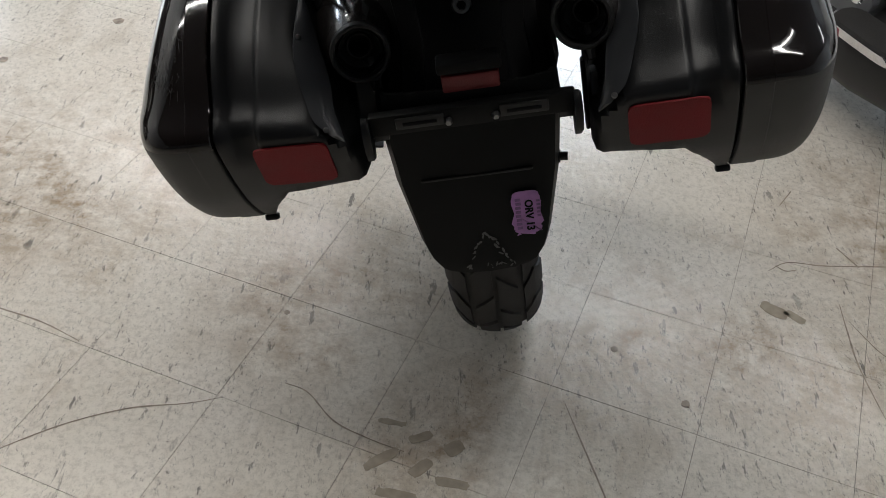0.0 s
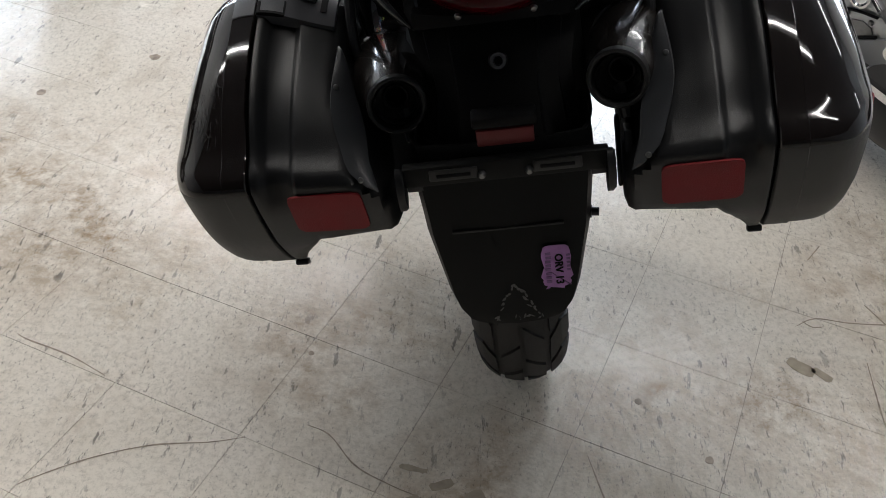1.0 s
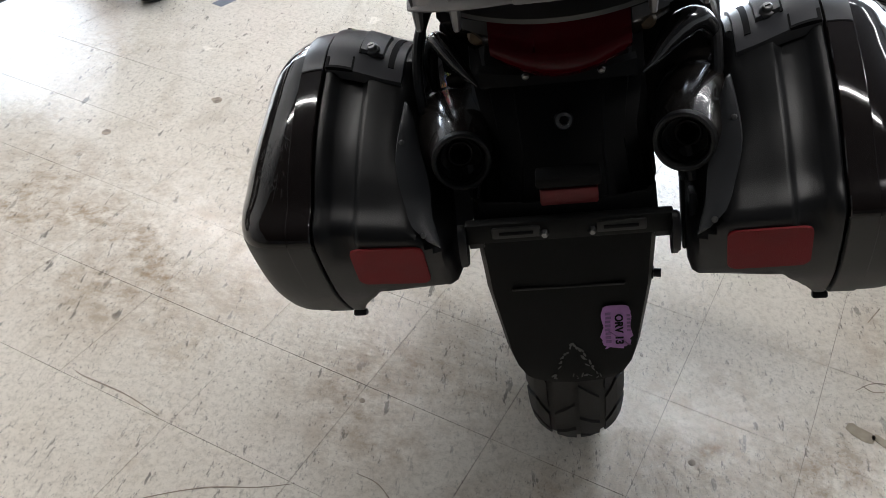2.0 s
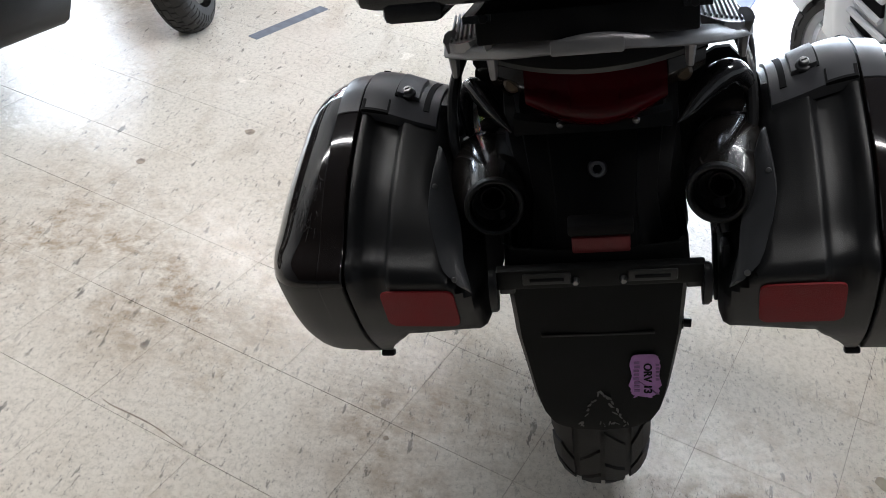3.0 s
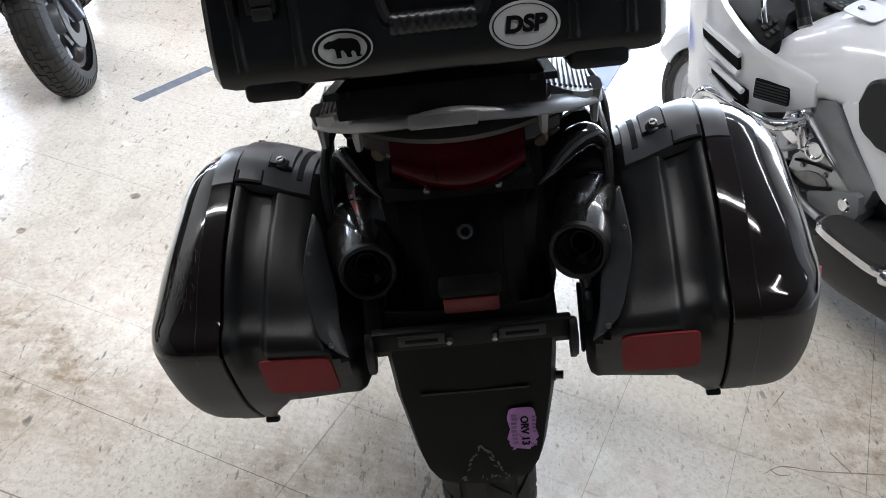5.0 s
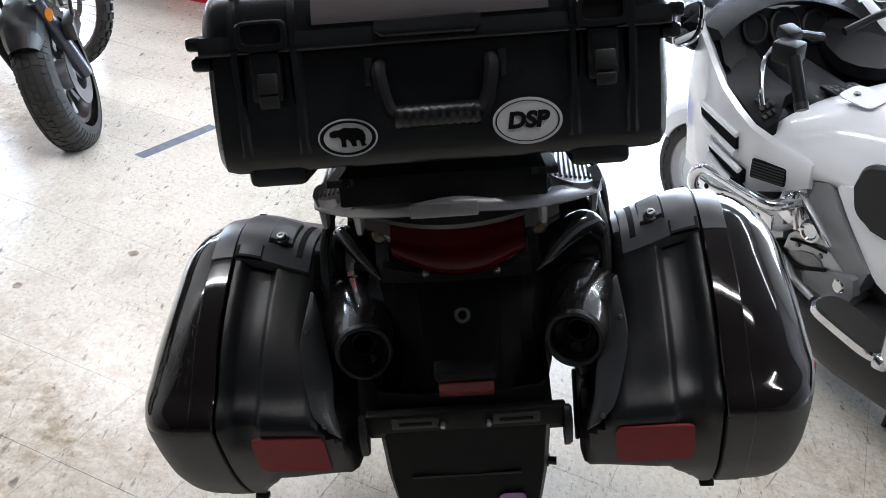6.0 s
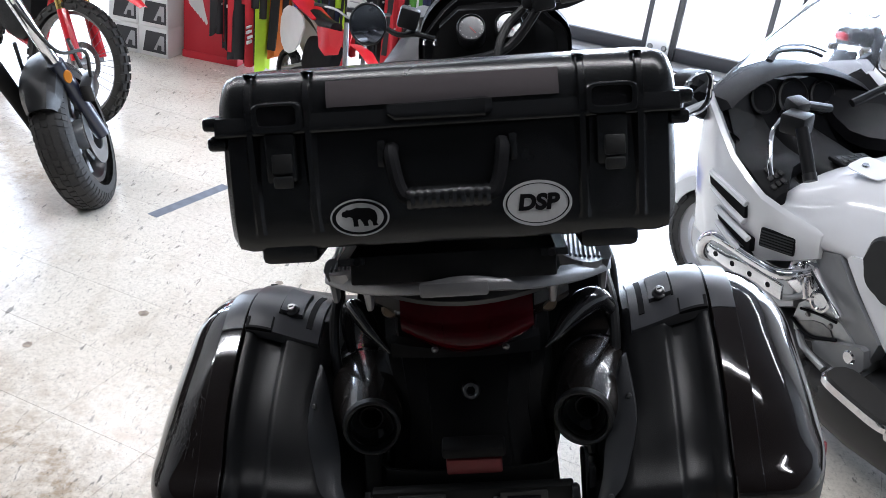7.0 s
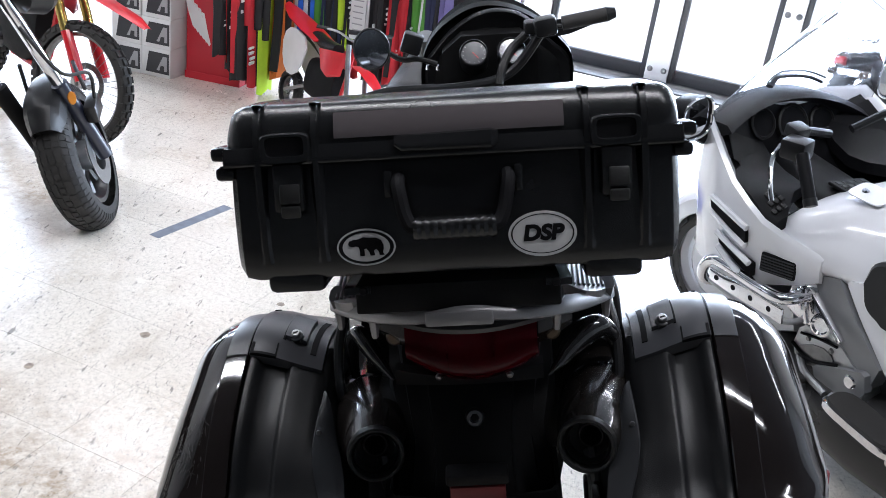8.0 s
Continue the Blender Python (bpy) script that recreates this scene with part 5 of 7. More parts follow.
        part("switch", box((0.013, 0.016, 0.008), Matrix.Translation((s * p.x, p.y, p.z + 0.012)) @ pose(0, 0, 0, 30, s * 30, 0), 0.003), M_PLASTIC2, pad)
    # mirrors
    mm = Matrix.Translation((s * 0.372, 1.07, 0.905)) @ pose(0, 0, 0, 90, 0, s * -14)
    mir = part("mirror", loft([[mm @ Vector((x * k, y * k, z)) for x, y in oval(0.124, 0.118, 32, 3)] for k, z in ((0.55, -0.07), (0.92, -0.045), (1.0, -0.01), (1.0, 0.008), (0.93, 0.012), (0.90, 0.006))]), M_DARKIN, gw, "rear-view mirror in a dark housing with a chrome rim")
    part("mirror_rim", tube([mm @ Vector((x * 1.0, y * 1.0, 0.012)) for x, y in oval(0.124, 0.118, 32, 3)] + [mm @ Vector((0.059, 0, 0.012))], 0.004, 6, False), M_CHROME, mir)
    part("mirror_glass", slab(oval(0.113, 0.108, 32, 3), 0.002, mm @ pose(0, 0, 0.005)), M_MIRROR, mir)
    part("mirror_arm", tube([(s * 0.36, 1.11, 0.88), (s * 0.32, 1.13, 0.85), (s * 0.28, 1.12, 0.83)], [0.03, 0.035, 0.04], 10), M_DARKIN, mir)
    # handlebar and controls
    g0, g1 = Vector((s * 0.272, 0.760, 0.898)), Vector((s * 0.292, 0.690, 0.806))
    hb = part("handlebar", tube([(s * 0.04, 0.90, 0.86), (s * 0.18, 0.88, 0.90), (s * 0.26, 0.81, 0.900), g0], 0.012, 10), M_PLASTIC, gw)
    part("grip", tube([g0, g1], 0.0165, 14, False), M_DARKIN, hb)
    part("bar_end", tube([g1, g1 + (g1 - g0).normalized() * 0.02], 0.018, 12, False), M_PLASTIC, hb)
    part("control_pod", box((0.06, 0.07, 0.055), pose(s * 0.262, 0.79, 0.900, 0, 0, -s * 20), 0.010), M_PLASTIC, hb)
    part("fluid_box", box((0.05, 0.05, 0.035), pose(s * 0.225, 0.835, 0.925, 10, 0, 0), 0.008), M_PLASTIC, hb)
    part("lever", tube([(s * 0.272, 0.835, 0.895), (s * 0.315, 0.815, 0.868), (s * 0.345, 0.775, 0.815), (s * 0.352, 0.755, 0.785)], 0.0065, 8), M_CHROME, hb, "polished lever")
    # engine side: cylinder covers, guards, boards
    eng = part("cylinder_head", loft([[Vector((s * x, y, z)) for x, y, z in chaikin(ring, 1)] for ring in (
        [(0.18, 1.00, 0.30), (0.18, 1.00, 0.46), (0.18, 0.70, 0.50), (0.18, 0.66, 0.34)], [(0.25, 0.98, 0.33), (0.25, 0.98, 0.44), (0.25, 0.72, 0.48), (0.25, 0.69, 0.36)])]), M_ALLOY, gw, "cast alloy cylinder head")
    cov = part("cylinder_cover", loft([[Vector((s * x, y, z)) for x, y, z in chaikin(ring, 2, keep=0.18)] for ring in (
        [(0.20, 0.755, 0.44), (0.20, 0.750, 0.53), (0.20, 0.66, 0.585), (0.20, 0.59, 0.49), (0.20, 0.62, 0.415)],
        [(0.255, 0.745, 0.45), (0.255, 0.735, 0.52), (0.255, 0.665, 0.572), (0.255, 0.605, 0.485), (0.255, 0.63, 0.430)],
        [(0.272, 0.725, 0.465), (0.272, 0.718, 0.51), (0.272, 0.67, 0.550), (0.272, 0.625, 0.485), (0.272, 0.64, 0.450)])]), M_CHROME, gw, "chrome cylinder head cover", 60)
    part("cover_rib", tube([(s * 0.274, 0.665, 0.55), (s * 0.280, 0.652, 0.51), (s * 0.274, 0.640, 0.46)], 0.010, 10), M_CHROME, cov)
    part("cover_ring", lathe([(0.026, -0.004), (0.030, 0.004), (0.024, 0.006), (0.019, 0.001), (0.0, 0.0)], axis((s * 0.262, 0.600, 0.468), (s, -0.2, 0.1)), 24), M_CHROME, gw)
    guard_ = part("engine_guard", tube([(s * 0.16, 1.02, 0.36), (s * 0.30, 1.01, 0.40), (s * 0.338, 0.995, 0.455), (s * 0.335, 0.965, 0.500), (s * 0.330, 0.90, 0.508), (s * 0.332, 0.78, 0.512), (s * 0.330, 0.68, 0.525), (s * 0.26, 0.655, 0.53)], 0.016, 14), M_CHROME, gw, "chrome tubular engine guard")
    bar_ = part("guard_plate", box((0.010, 0.30, 0.046), pose(s * 0.340, 0.808, 0.470, -5, 0, 0), 0.004), M_CHROME, guard_, "polished plate with round holes")
    part("guard_lower_rail", tube([(s * 0.338, 0.955, 0.438), (s * 0.338, 0.80, 0.440), (s * 0.330, 0.665, 0.462), (s * 0.25, 0.65, 0.46)], 0.009, 10), M_ALLOY, guard_)
    for k in range(4):
        # black discs on the solid plate paint its dark holes
        part("plate_hole_shade", lathe([(0, 0.0), (0.008, 0.0), (0.009, -0.004)], axis((s * 0.3465, 0.925 - k * 0.072, 0.462 + k * 0.0063), (s, 0, 0)), 14), M_INK_GAP, bar_)
    for k, (y, z) in enumerate(((0.64, 0.40), (0.56, 0.41), (0.50, 0.36), (0.66, 0.33), (0.58, 0.28))):
        part("case_bolt", lathe([(0, 0.006), (0.006, 0.006), (0.008, 0.0)], axis((s * 0.25, y, z), (s, 0, 0)), 12), M_STEEL, gw)
    part("case_recess", loft([[Vector((s * x, p.x, p.y)) for p in chaikin([(0.685, 0.352, 0), (0.60, 0.405, 0), (0.54, 0.395, 0), (0.56, 0.352, 0), (0.65, 0.312, 0)], 1)] for x in (0.248, 0.2535)]), M_STEEL, gw)
    # black tubes on the case paint the shade of its gaps
    part("case_groove_shade", tube([(s * 0.255, 0.69, 0.36), (s * 0.257, 0.62, 0.345), (s * 0.256, 0.53, 0.385)], 0.005, 8), M_INK_GAP, gw)
    part("case_groove_shade", tube([(s * 0.255, 0.665, 0.405), (s * 0.257, 0.60, 0.425), (s * 0.256, 0.54, 0.435)], 0.004, 8), M_INK_GAP, gw)
    part("muffler", tube([(s * 0.20, 0.70, 0.20), (s * 0.25, 0.40, 0.21), (s * 0.26, -0.10, 0.22), (s * 0.26, -0.45, 0.23)], [0.03, 0.04, 0.055, 0.055], 16), M_CHROME, gw, "long chrome muffler")
    part("side_cover", loft([[Vector((s * x, y, z)) for y, z in ((0.690, 0.578), (0.588, 0.612), (0.519, 0.537), (0.413, 0.441), (0.430, 0.371), (0.519, 0.397), (0.614, 0.515))] for x in (0.19, 0.240, 0.245)]), M_GREYTRIM, gw, "silver-grey side cover")
    part("rear_side_panel", loft([[Vector((s * x, p.x, p.y)) for p in chaikin([(0.580, 0.616, 0), (0.40, 0.66, 0), (0.05, 0.66, 0), (0.05, 0.40, 0), (0.38, 0.41, 0), (0.51, 0.535, 0)], 2, keep=0.12)] for x in (0.17, 0.228, 0.234)]), M_WHITE, gw, "white rear side panel")
    part("chrome_strip", tube([(s * 0.245, 0.70, 0.565), (s * 0.262, 0.61, 0.52), (s * 0.270, 0.52, 0.468)], 0.013, 8, flat=0.5), M_CHROME, gw)
    part("gear_case", loft([[Vector((s * x, p.x, p.y)) for p in chaikin([(0.70, 0.39, 0), (0.615, 0.478, 0), (0.50, 0.42, 0), (0.43, 0.37, 0), (0.44, 0.27, 0), (0.52, 0.24, 0), (0.66, 0.27, 0)], 1)] for x in (0.15, 0.240, 0.25)]), M_ALLOY, gw, "cast alloy engine case")
    part("gear_cover", loft([[Vector((s * x, p.x, p.y)) for p in chaikin([(0.60, 0.345, 0), (0.52, 0.385, 0), (0.435, 0.424, 0), (0.42, 0.36, 0), (0.49, 0.29, 0), (0.58, 0.30, 0)], 1, keep=0.15)] for x in (0.24, 0.262, 0.265)]), M_GREYTRIM, gw, "grey gear cover")
    part("cover_boss", lathe([(0, 0.004), (0.016, 0.004), (0.020, 0.0)], axis((s * 0.265, 0.472, 0.372), (s, 0, 0)), 20), M_CHROME, gw)
    part("pedal_arm", tube([(s * 0.25, 0.66, 0.33), (s * 0.285, 0.60, 0.325), (s * 0.29, 0.52, 0.31)], 0.010, 8), M_ALLOY, gw)
    part("foot_peg", tube([(s * 0.24, 0.60, 0.31), (s * 0.34, 0.595, 0.312)], 0.014, 10, False), M_RUBBER, gw)
    board = part("floor_board", slab(oval(0.10, 0.25, 28, 4), 0.022, pose(s * 0.315, 0.36, 0.325, 0, 0, s * 4), 0.006), M_CHROME, gw, "chrome floorboard with a black rubber pad")
    part("board_pad", slab(oval(0.084, 0.225, 28, 4), 0.008, pose(s * 0.315, 0.36, 0.346, 0, 0, s * 4), 0.003), M_RUBBER, board)
    part("board_light", lathe([(0, 0.022), (0.016, 0.02), (0.022, 0.008), (0.024, 0)], axis((s * 0.352, 0.235, 0.335), (s * 0.3, -1, 0)), 20), M_CHROME, board)
    # rear body
    part("saddlebag", box((0.20, 0.55, 0.30), pose(s * 0.27, -0.02, 0.46), 0.05, 3), M_WHITE, gw, "white saddlebag")

# dash with hood
UPRIGHT = pose(-0.28, 1.05, 0.90, 0, 7, 0) @ pose(0.28, -1.05, -0.90)
rings = []
for i in range(17):
    a = -1 + i / 8
    x = a * 0.280
    zt = 0.945 - 0.075 * abs(a) ** 2.2
    yb = 1.115 - 0.05 * a * a
    rings.append([Vector(p) for p in ((x, yb - 0.055, zt - 0.006), (x, yb - 0.030, zt + 0.008), (x, yb + 0.06, zt + 0.002), (x, yb + 0.06, 0.66 + 0.16 * a * a), (x, yb - 0.10, 0.68 + 0.12 * a * a), (x, yb - 0.06, 0.75 + 0.05 * a * a), (x, yb - 0.012, zt - 0.03))])
dash = part("dash_panel", loft(rings), M_DARKIN, gw, "black instrument panel under a curved hood")
dash.matrix_local = UPRIGHT
for x, z, r in ((-0.115, 0.862, 0.040), (0.0, 0.858, 0.052), (0.115, 0.856, 0.044)):
    m = axis((x, 1.075, z), (0, -0.9, 0.42))
    g = part("gauge", lathe([(r + 0.006, -0.02), (r + 0.006, 0.006), (r, 0.009), (r - 0.003, 0.004)], m, 32), M_PLASTIC2, dash)
    part("dial", lathe([(0, 0.003), (r - 0.002, 0.003)], m, 32), M_INK_GAP, dash)
part("radio_face", box((0.12, 0.02, 0.05), pose(0, 1.035, 0.765, 25), 0.006), M_PLASTIC2, dash)
part("radio_window", box((0.085, 0.004, 0.030), pose(0, 1.0245, 0.769, 25), 0.002), M_DARKIN, dash)
# console with keypad in front of the rider
hull([(0.70, [(0, 0.765), (0.10, 0.755), (0.13, 0.68), (0, 0.66)]), (0.84, [(0, 0.765), (0.10, 0.755), (0.13, 0.68), (0, 0.66)]), (0.98, [(0, 0.785), (0.085, 0.775), (0.11, 0.68), (0, 0.66)]), (1.06, [(0, 0.80), (0.07, 0.79), (0.10, 0.68), (0, 0.66)])], M_DARKIN, gw, "console", "black centre console").matrix_local = UPRIGHT
pad = part("keypad", box((0.13, 0.09, 0.012), pose(0, 0.79, 0.770, 4), 0.005), M_DARKIN, gw, "black keypad")
pad.matrix_local = UPRIGHT
for k in range(15):
    part("key", box((0.019, 0.019, 0.007), pose(-0.046 + 0.023 * (k % 5), 0.765 + 0.025 * (k // 5), 0.7765 - 0.0005 * (k // 5), 4), 0.003, 1), M_PLASTIC2, pad)
# white shelter round the tank, with a filler door
shelter = hull([(0.36, [(0, 0.72), (0.13, 0.70), (0.19, 0.60), (0.20, 0.56), (0, 0.55)]), (0.50, [(0, 0.785), (0.15, 0.775), (0.215, 0.66), (0.215, 0.58), (0, 0.56)]), (0.62, [(0, 0.80), (0.165, 0.79), (0.25, 0.67), (0.25, 0.58), (0, 0.56)]), (0.72, [(0, 0.785), (0.18, 0.765), (0.285, 0.665), (0.28, 0.56), (0, 0.54)]), (0.80, [(0, 0.74), (0.19, 0.715), (0.300, 0.67), (0.295, 0.54), (0, 0.52)])], M_WHITE, gw, "shelter", "white tank shelter")
part("filler_door", slab(oval(0.09, 0.10, 30, 5), 0.003, pose(-0.115, 0.655, 0.7955, 3, -4, 8), 0.001), M_WHITE, shelter)
part("door_lock", lathe([(0, 0.004), (0.008, 0.004), (0.010, 0)], pose(-0.122, 0.672, 0.800, 0, -5, 0), 18), M_CHROME, shelter)
hull([(-0.30, [(0, 0.80), (0.17, 0.78), (0.19, 0.66), (0, 0.62)]), (0.05, [(0, 0.76), (0.17, 0.74), (0.19, 0.62), (0, 0.60)]), (0.35, [(0, 0.69), (0.17, 0.68), (0.195, 0.60), (0, 0.58)]), (0.54, [(0, 0.74), (0.14, 0.735), (0.170, 0.64), (0, 0.58)]), (0.60, [(0, 0.77), (0.10, 0.765), (0.13, 0.70), (0, 0.62)])], M_PLASTIC, gw, "seat", "black vinyl seat")
for s in (-1, 1):
    part("seat_side", slab(oval(0.20, 0.17, 30, 3), 0.02, Matrix.Translation((s * 0.225, 0.415, 0.640)) @ pose(0, 0, 0, 90, 0, s * 90), 0.008), M_PLASTIC, gw)
hull([(0.0, [(0, 0.60), (0.18, 0.58), (0.20, 0.30), (0, 0.26)]), (0.50, [(0, 0.58), (0.19, 0.56), (0.20, 0.24), (0, 0.18)]), (0.98, [(0, 0.60), (0.20, 0.56), (0.20, 0.24), (0, 0.18)]), (1.08, [(0, 0.58), (0.14, 0.54), (0.14, 0.30), (0, 0.26)])], M_FRAME, gw, "engine")
hull([(-0.30, [(0, 0.40), (0.26, 0.38), (0.27, 0.20), (0, 0.16)]), (0.02, [(0, 0.36), (0.29, 0.34), (0.30, 0.13), (0, 0.10)]), (0.40, [(0, 0.36), (0.31, 0.33), (0.32, 0.11), (0, 0.09)]), (0.85, [(0, 0.38), (0.30, 0.34), (0.29, 0.12), (0, 0.10)]), (1.02, [(0, 0.40), (0.18, 0.36), (0.18, 0.22), (0, 0.19)])], M_FRAME, gw, "lower_cowl", "black engine belly")
hull([(-0.36, [(0, 1.05), (0.20, 1.03), (0.24, 0.80), (0, 0.76)]), (-0.10, [(0, 1.05), (0.20, 1.03), (0.24, 0.80), (0, 0.76)])], M_WHITE, gw, "trunk", "white luggage trunk")
part("side_stand", tube([(-0.12, 0.30, 0.20), (-0.22, 0.26, 0.040)], 0.013, 10, False), M_FRAME, gw)
# nose between the fairing sides and the clear windscreen
hull([(1.10, [(0, 0.90), (0.26, 0.86), (0.27, 0.55), (0, 0.50)]), (1.22, [(0, 0.86), (0.20, 0.83), (0.21, 0.56), (0, 0.52)]), (1.30, [(0, 0.80), (0.11, 0.78), (0.12, 0.60), (0, 0.58)])], M_WHITE, gw, "nose", "white fairing nose")
rings = []
for i in range(9):
    z = 0.90 + 0.045 * i
    w = 0.315 - 0.012 * i - 0.002 * i * i
    rings.append([Vector((w * k / 8, 1.165 - 0.022 * i - 0.06 * (k / 8) ** 2, z - 0.05 * (k / 8) ** 2)) for k in range(-8, 9)])
scr = part("windscreen", loft([r + [p + Vector((0, 0.004, 0)) for p in r[::-1]] for r in rings]), M_SCREEN, gw, "clear windscreen")
scr.matrix_local = UPRIGHT
scr.visible_shadow = False
part("screen_vent", tube([(-0.10, 1.10, 0.965), (-0.05, 1.125, 0.985), (0.05, 1.125, 0.985), (0.10, 1.10, 0.972)], 0.012, 8, flat=0.5), M_PLASTIC, gw).matrix_local = UPRIGHT
part("vent_edge", tube([(-0.11, 1.098, 0.978), (-0.05, 1.123, 1.000), (0.05, 1.123, 1.000), (0.11, 1.098, 0.985)], 0.004, 8), M_CHROME, gw).matrix_local = UPRIGHT


# ---------- a dark motorcycle by the glass ----------
pm = thing("parked_motorcycle", pose(1.60, 3.14, 0, 0, -8, -70), "dark motorcycle with a red tail lamp parked by the glass front", "motorcycle")
cast_wheel(0.31, 0.16, 0.215, pm, (0, 0, 0.31), M_FRAME, 5, name="rear_wheel")
cast_wheel(0.31, 0.12, 0.215, pm, (0, 1.42, 0.31), M_FRAME, 5, name="front_wheel")
hull([(-0.36, [(0, 0.76), (0.05, 0.75), (0.06, 0.69), (0, 0.67)]), (-0.10, [(0, 0.80), (0.12, 0.78), (0.14, 0.68), (0, 0.64)]), (0.40, [(0, 0.76), (0.14, 0.74), (0.16, 0.60), (0, 0.56)])], M_GLOSS, pm, "tail_cowl", "gloss black tail cowl")
hull([(-0.12, [(0, 0.83), (0.10, 0.82), (0.12, 0.78), (0, 0.76)]), (0.42, [(0, 0.80), (0.13, 0.79), (0.15, 0.72), (0, 0.70)])], M_PLASTIC, pm, "seat")
hull([(0.40, [(0, 0.82), (0.12, 0.80), (0.15, 0.66), (0, 0.62)]), (0.70, [(0, 0.92), (0.16, 0.88), (0.19, 0.70), (0, 0.64)]), (0.95, [(0, 0.88), (0.12, 0.85), (0.14, 0.70), (0, 0.64)])], M_GLOSS, pm, "fuel_tank")
hull([(0.25, [(0, 0.62), (0.14, 0.58), (0.16, 0.26), (0, 0.18)]), (0.95, [(0, 0.66), (0.16, 0.60), (0.18, 0.24), (0, 0.16)])], M_FRAME, pm, "engine")
part("tail_lamp", box((0.075, 0.03, 0.035), pose(0, -0.362, 0.715, -20), 0.010), M_RED, pm, "red tail lamp")
part("plate_holder", box((0.16, 0.02, 0.10), pose(0, -0.34, 0.61, -25), 0.008), M_PLASTIC, pm)
for s in (-1, 1):
    part("indicator", lathe([(0, 0.02), (0.018, 0.015), (0.020, -0.02), (0, -0.03)], axis((s * 0.11, -0.32, 0.66), (0, -1, 0)), 16), M_AMBERLENS, pm)
    part("grab_handle", tube([(s * 0.10, 0.05, 0.78), (s * 0.13, -0.15, 0.80), (s * 0.08, -0.30, 0.81)], 0.011, 10), M_CHROME, pm, "chrome grab handle")
    part("fork_leg", tube([(s * 0.10, 1.42, 0.31), (s * 0.10, 1.12, 0.90)], 0.026, 12, False), M_CHROME, pm)
    part("muffler", tube([(s * 0.17, 0.40, 0.30), (s * 0.19, 0.0, 0.36), (s * 0.20, -0.30, 0.42)], [0.03, 0.045, 0.045], 14), M_CHROME, pm)
part("handlebar", tube([(-0.38, 0.92, 1.02), (-0.2, 1.02, 1.02), (0, 1.06, 0.96), (0.2, 1.02, 1.02), (0.38, 0.92, 1.02)], 0.012, 10), M_CHROME, pm)
part("side_stand", tube([(-0.14, 0.50, 0.26), (-0.25, 0.46, 0.045)], 0.012, 8, False), M_FRAME, pm)


# ---------- the black cruiser ----------
CB = pose(-2.247, 0.429, 0, 0, -13, -30)
STEER_C = pose(0, 1.25, 0, 0, 0, 42) @ pose(0, -1.25, 0)
cr = thing("cruiser_motorcycle", CB, "matte black cruiser motorcycle with fat tyres leaning on its stand", "motorcycle")
w = cast_wheel(0.272, 0.125, 0.165, cr, (0, 0, 0), M_FRAME, 10, disc=(0.075, 0.115), name="front_wheel", tread="block")
w.matrix_local = STEER_C @ pose(0, 1.46, 0.272, 0, -9, 0)
w2 = cast_wheel(0.325, 0.155, 0.205, cr, (0, 0, 0.325), M_FRAME, 10, name="rear_wheel")
fd = part("front_fender", fender_arc(0.280, 0.068, 96, 152), M_PLASTIC, cr, "matte black front fender")
fd.matrix_local = STEER_C @ pose(0, 1.46, 0.272, 0, -9, 0)
M_AMBER = material("amber_reflector", (0.65, 0.24, 0.03), 0.3, coat=0.4)
M_BLUEBLK = material("dark_blue_fork_lower", (0.02, 0.024, 0.045), 0.3, coat=0.4)
for s in (-1, 1):
    a, b = STEER_C @ Vector((s * 0.098, 1.46, 0.272)), STEER_C @ Vector((s * 0.098 - 0.17, 1.14, 0.90))
    low = a.lerp(b, 0.44)
    part("fork_lower", tube([a, low], [0.026, 0.029], 14, False), M_BLUEBLK if s > 0 else M_UNDER, cr)
    part("fork_tube", tube([low, b], 0.0205, 14, False), M_CHROME, cr, "chrome fork tube")
    part("fork_reflector", slab(oval(0.028, 0.045, 20), 0.008, axis(a.lerp(b, 0.36) + Vector((s * 0.030, -0.005, 0)), (s, -0.3, 0)), 0.002), M_AMBER, cr, "amber reflector")
    part("fender_stay", tube([STEER_C @ Vector((s * 0.085, 1.30, 0.62)), STEER_C @ Vector((s * 0.094, 1.36, 0.52))], 0.007, 8, False), M_FRAME, cr)
    part("grip", tube([STEER_C @ Vector((s * 0.26 - 0.08, 1.04, 1.00)), STEER_C @ Vector((s * 0.38 - 0.08, 0.98, 0.98))], 0.017, 12, False), M_RUBBER, cr)
part("caliper", box((0.045, 0.10, 0.07), STEER_C @ pose(0.10, 1.40, 0.45, 25), 0.012), M_FRAME, cr)
part("brake_hose", tube([STEER_C @ Vector(p) for p in ((0.11, 1.40, 0.48), (0.135, 1.28, 0.58), (0.08, 1.16, 0.60), (0.0, 1.10, 0.75))], 0.006, 8), M_RUBBER, cr)
part("handlebar", tube([STEER_C @ Vector((p - 0.08, q, r)) for p, q, r in ((-0.30, 1.02, 0.99), (-0.16, 1.08, 0.99), (0, 1.10, 0.95), (0.16, 1.08, 0.99), (0.30, 1.02, 0.99))], 0.012, 10), M_FRAME, cr)
part("headlight", lathe([(0.0, 0.06), (0.07, 0.055), (0.085, 0.03), (0.075, -0.04), (0.03, -0.08)], axis((0, 1.26, 0.86), (0, 1, 0)), 28), M_FRAME, cr)
hull([(0.55, [(0, 0.74), (0.08, 0.72), (0.10, 0.62), (0, 0.58)]), (0.85, [(0, 0.84), (0.13, 0.81), (0.15, 0.70), (0, 0.64)]), (1.08, [(0, 0.82), (0.10, 0.79), (0.11, 0.70), (0, 0.66)])], M_GLOSS, cr, "fuel_tank", "black fuel tank")
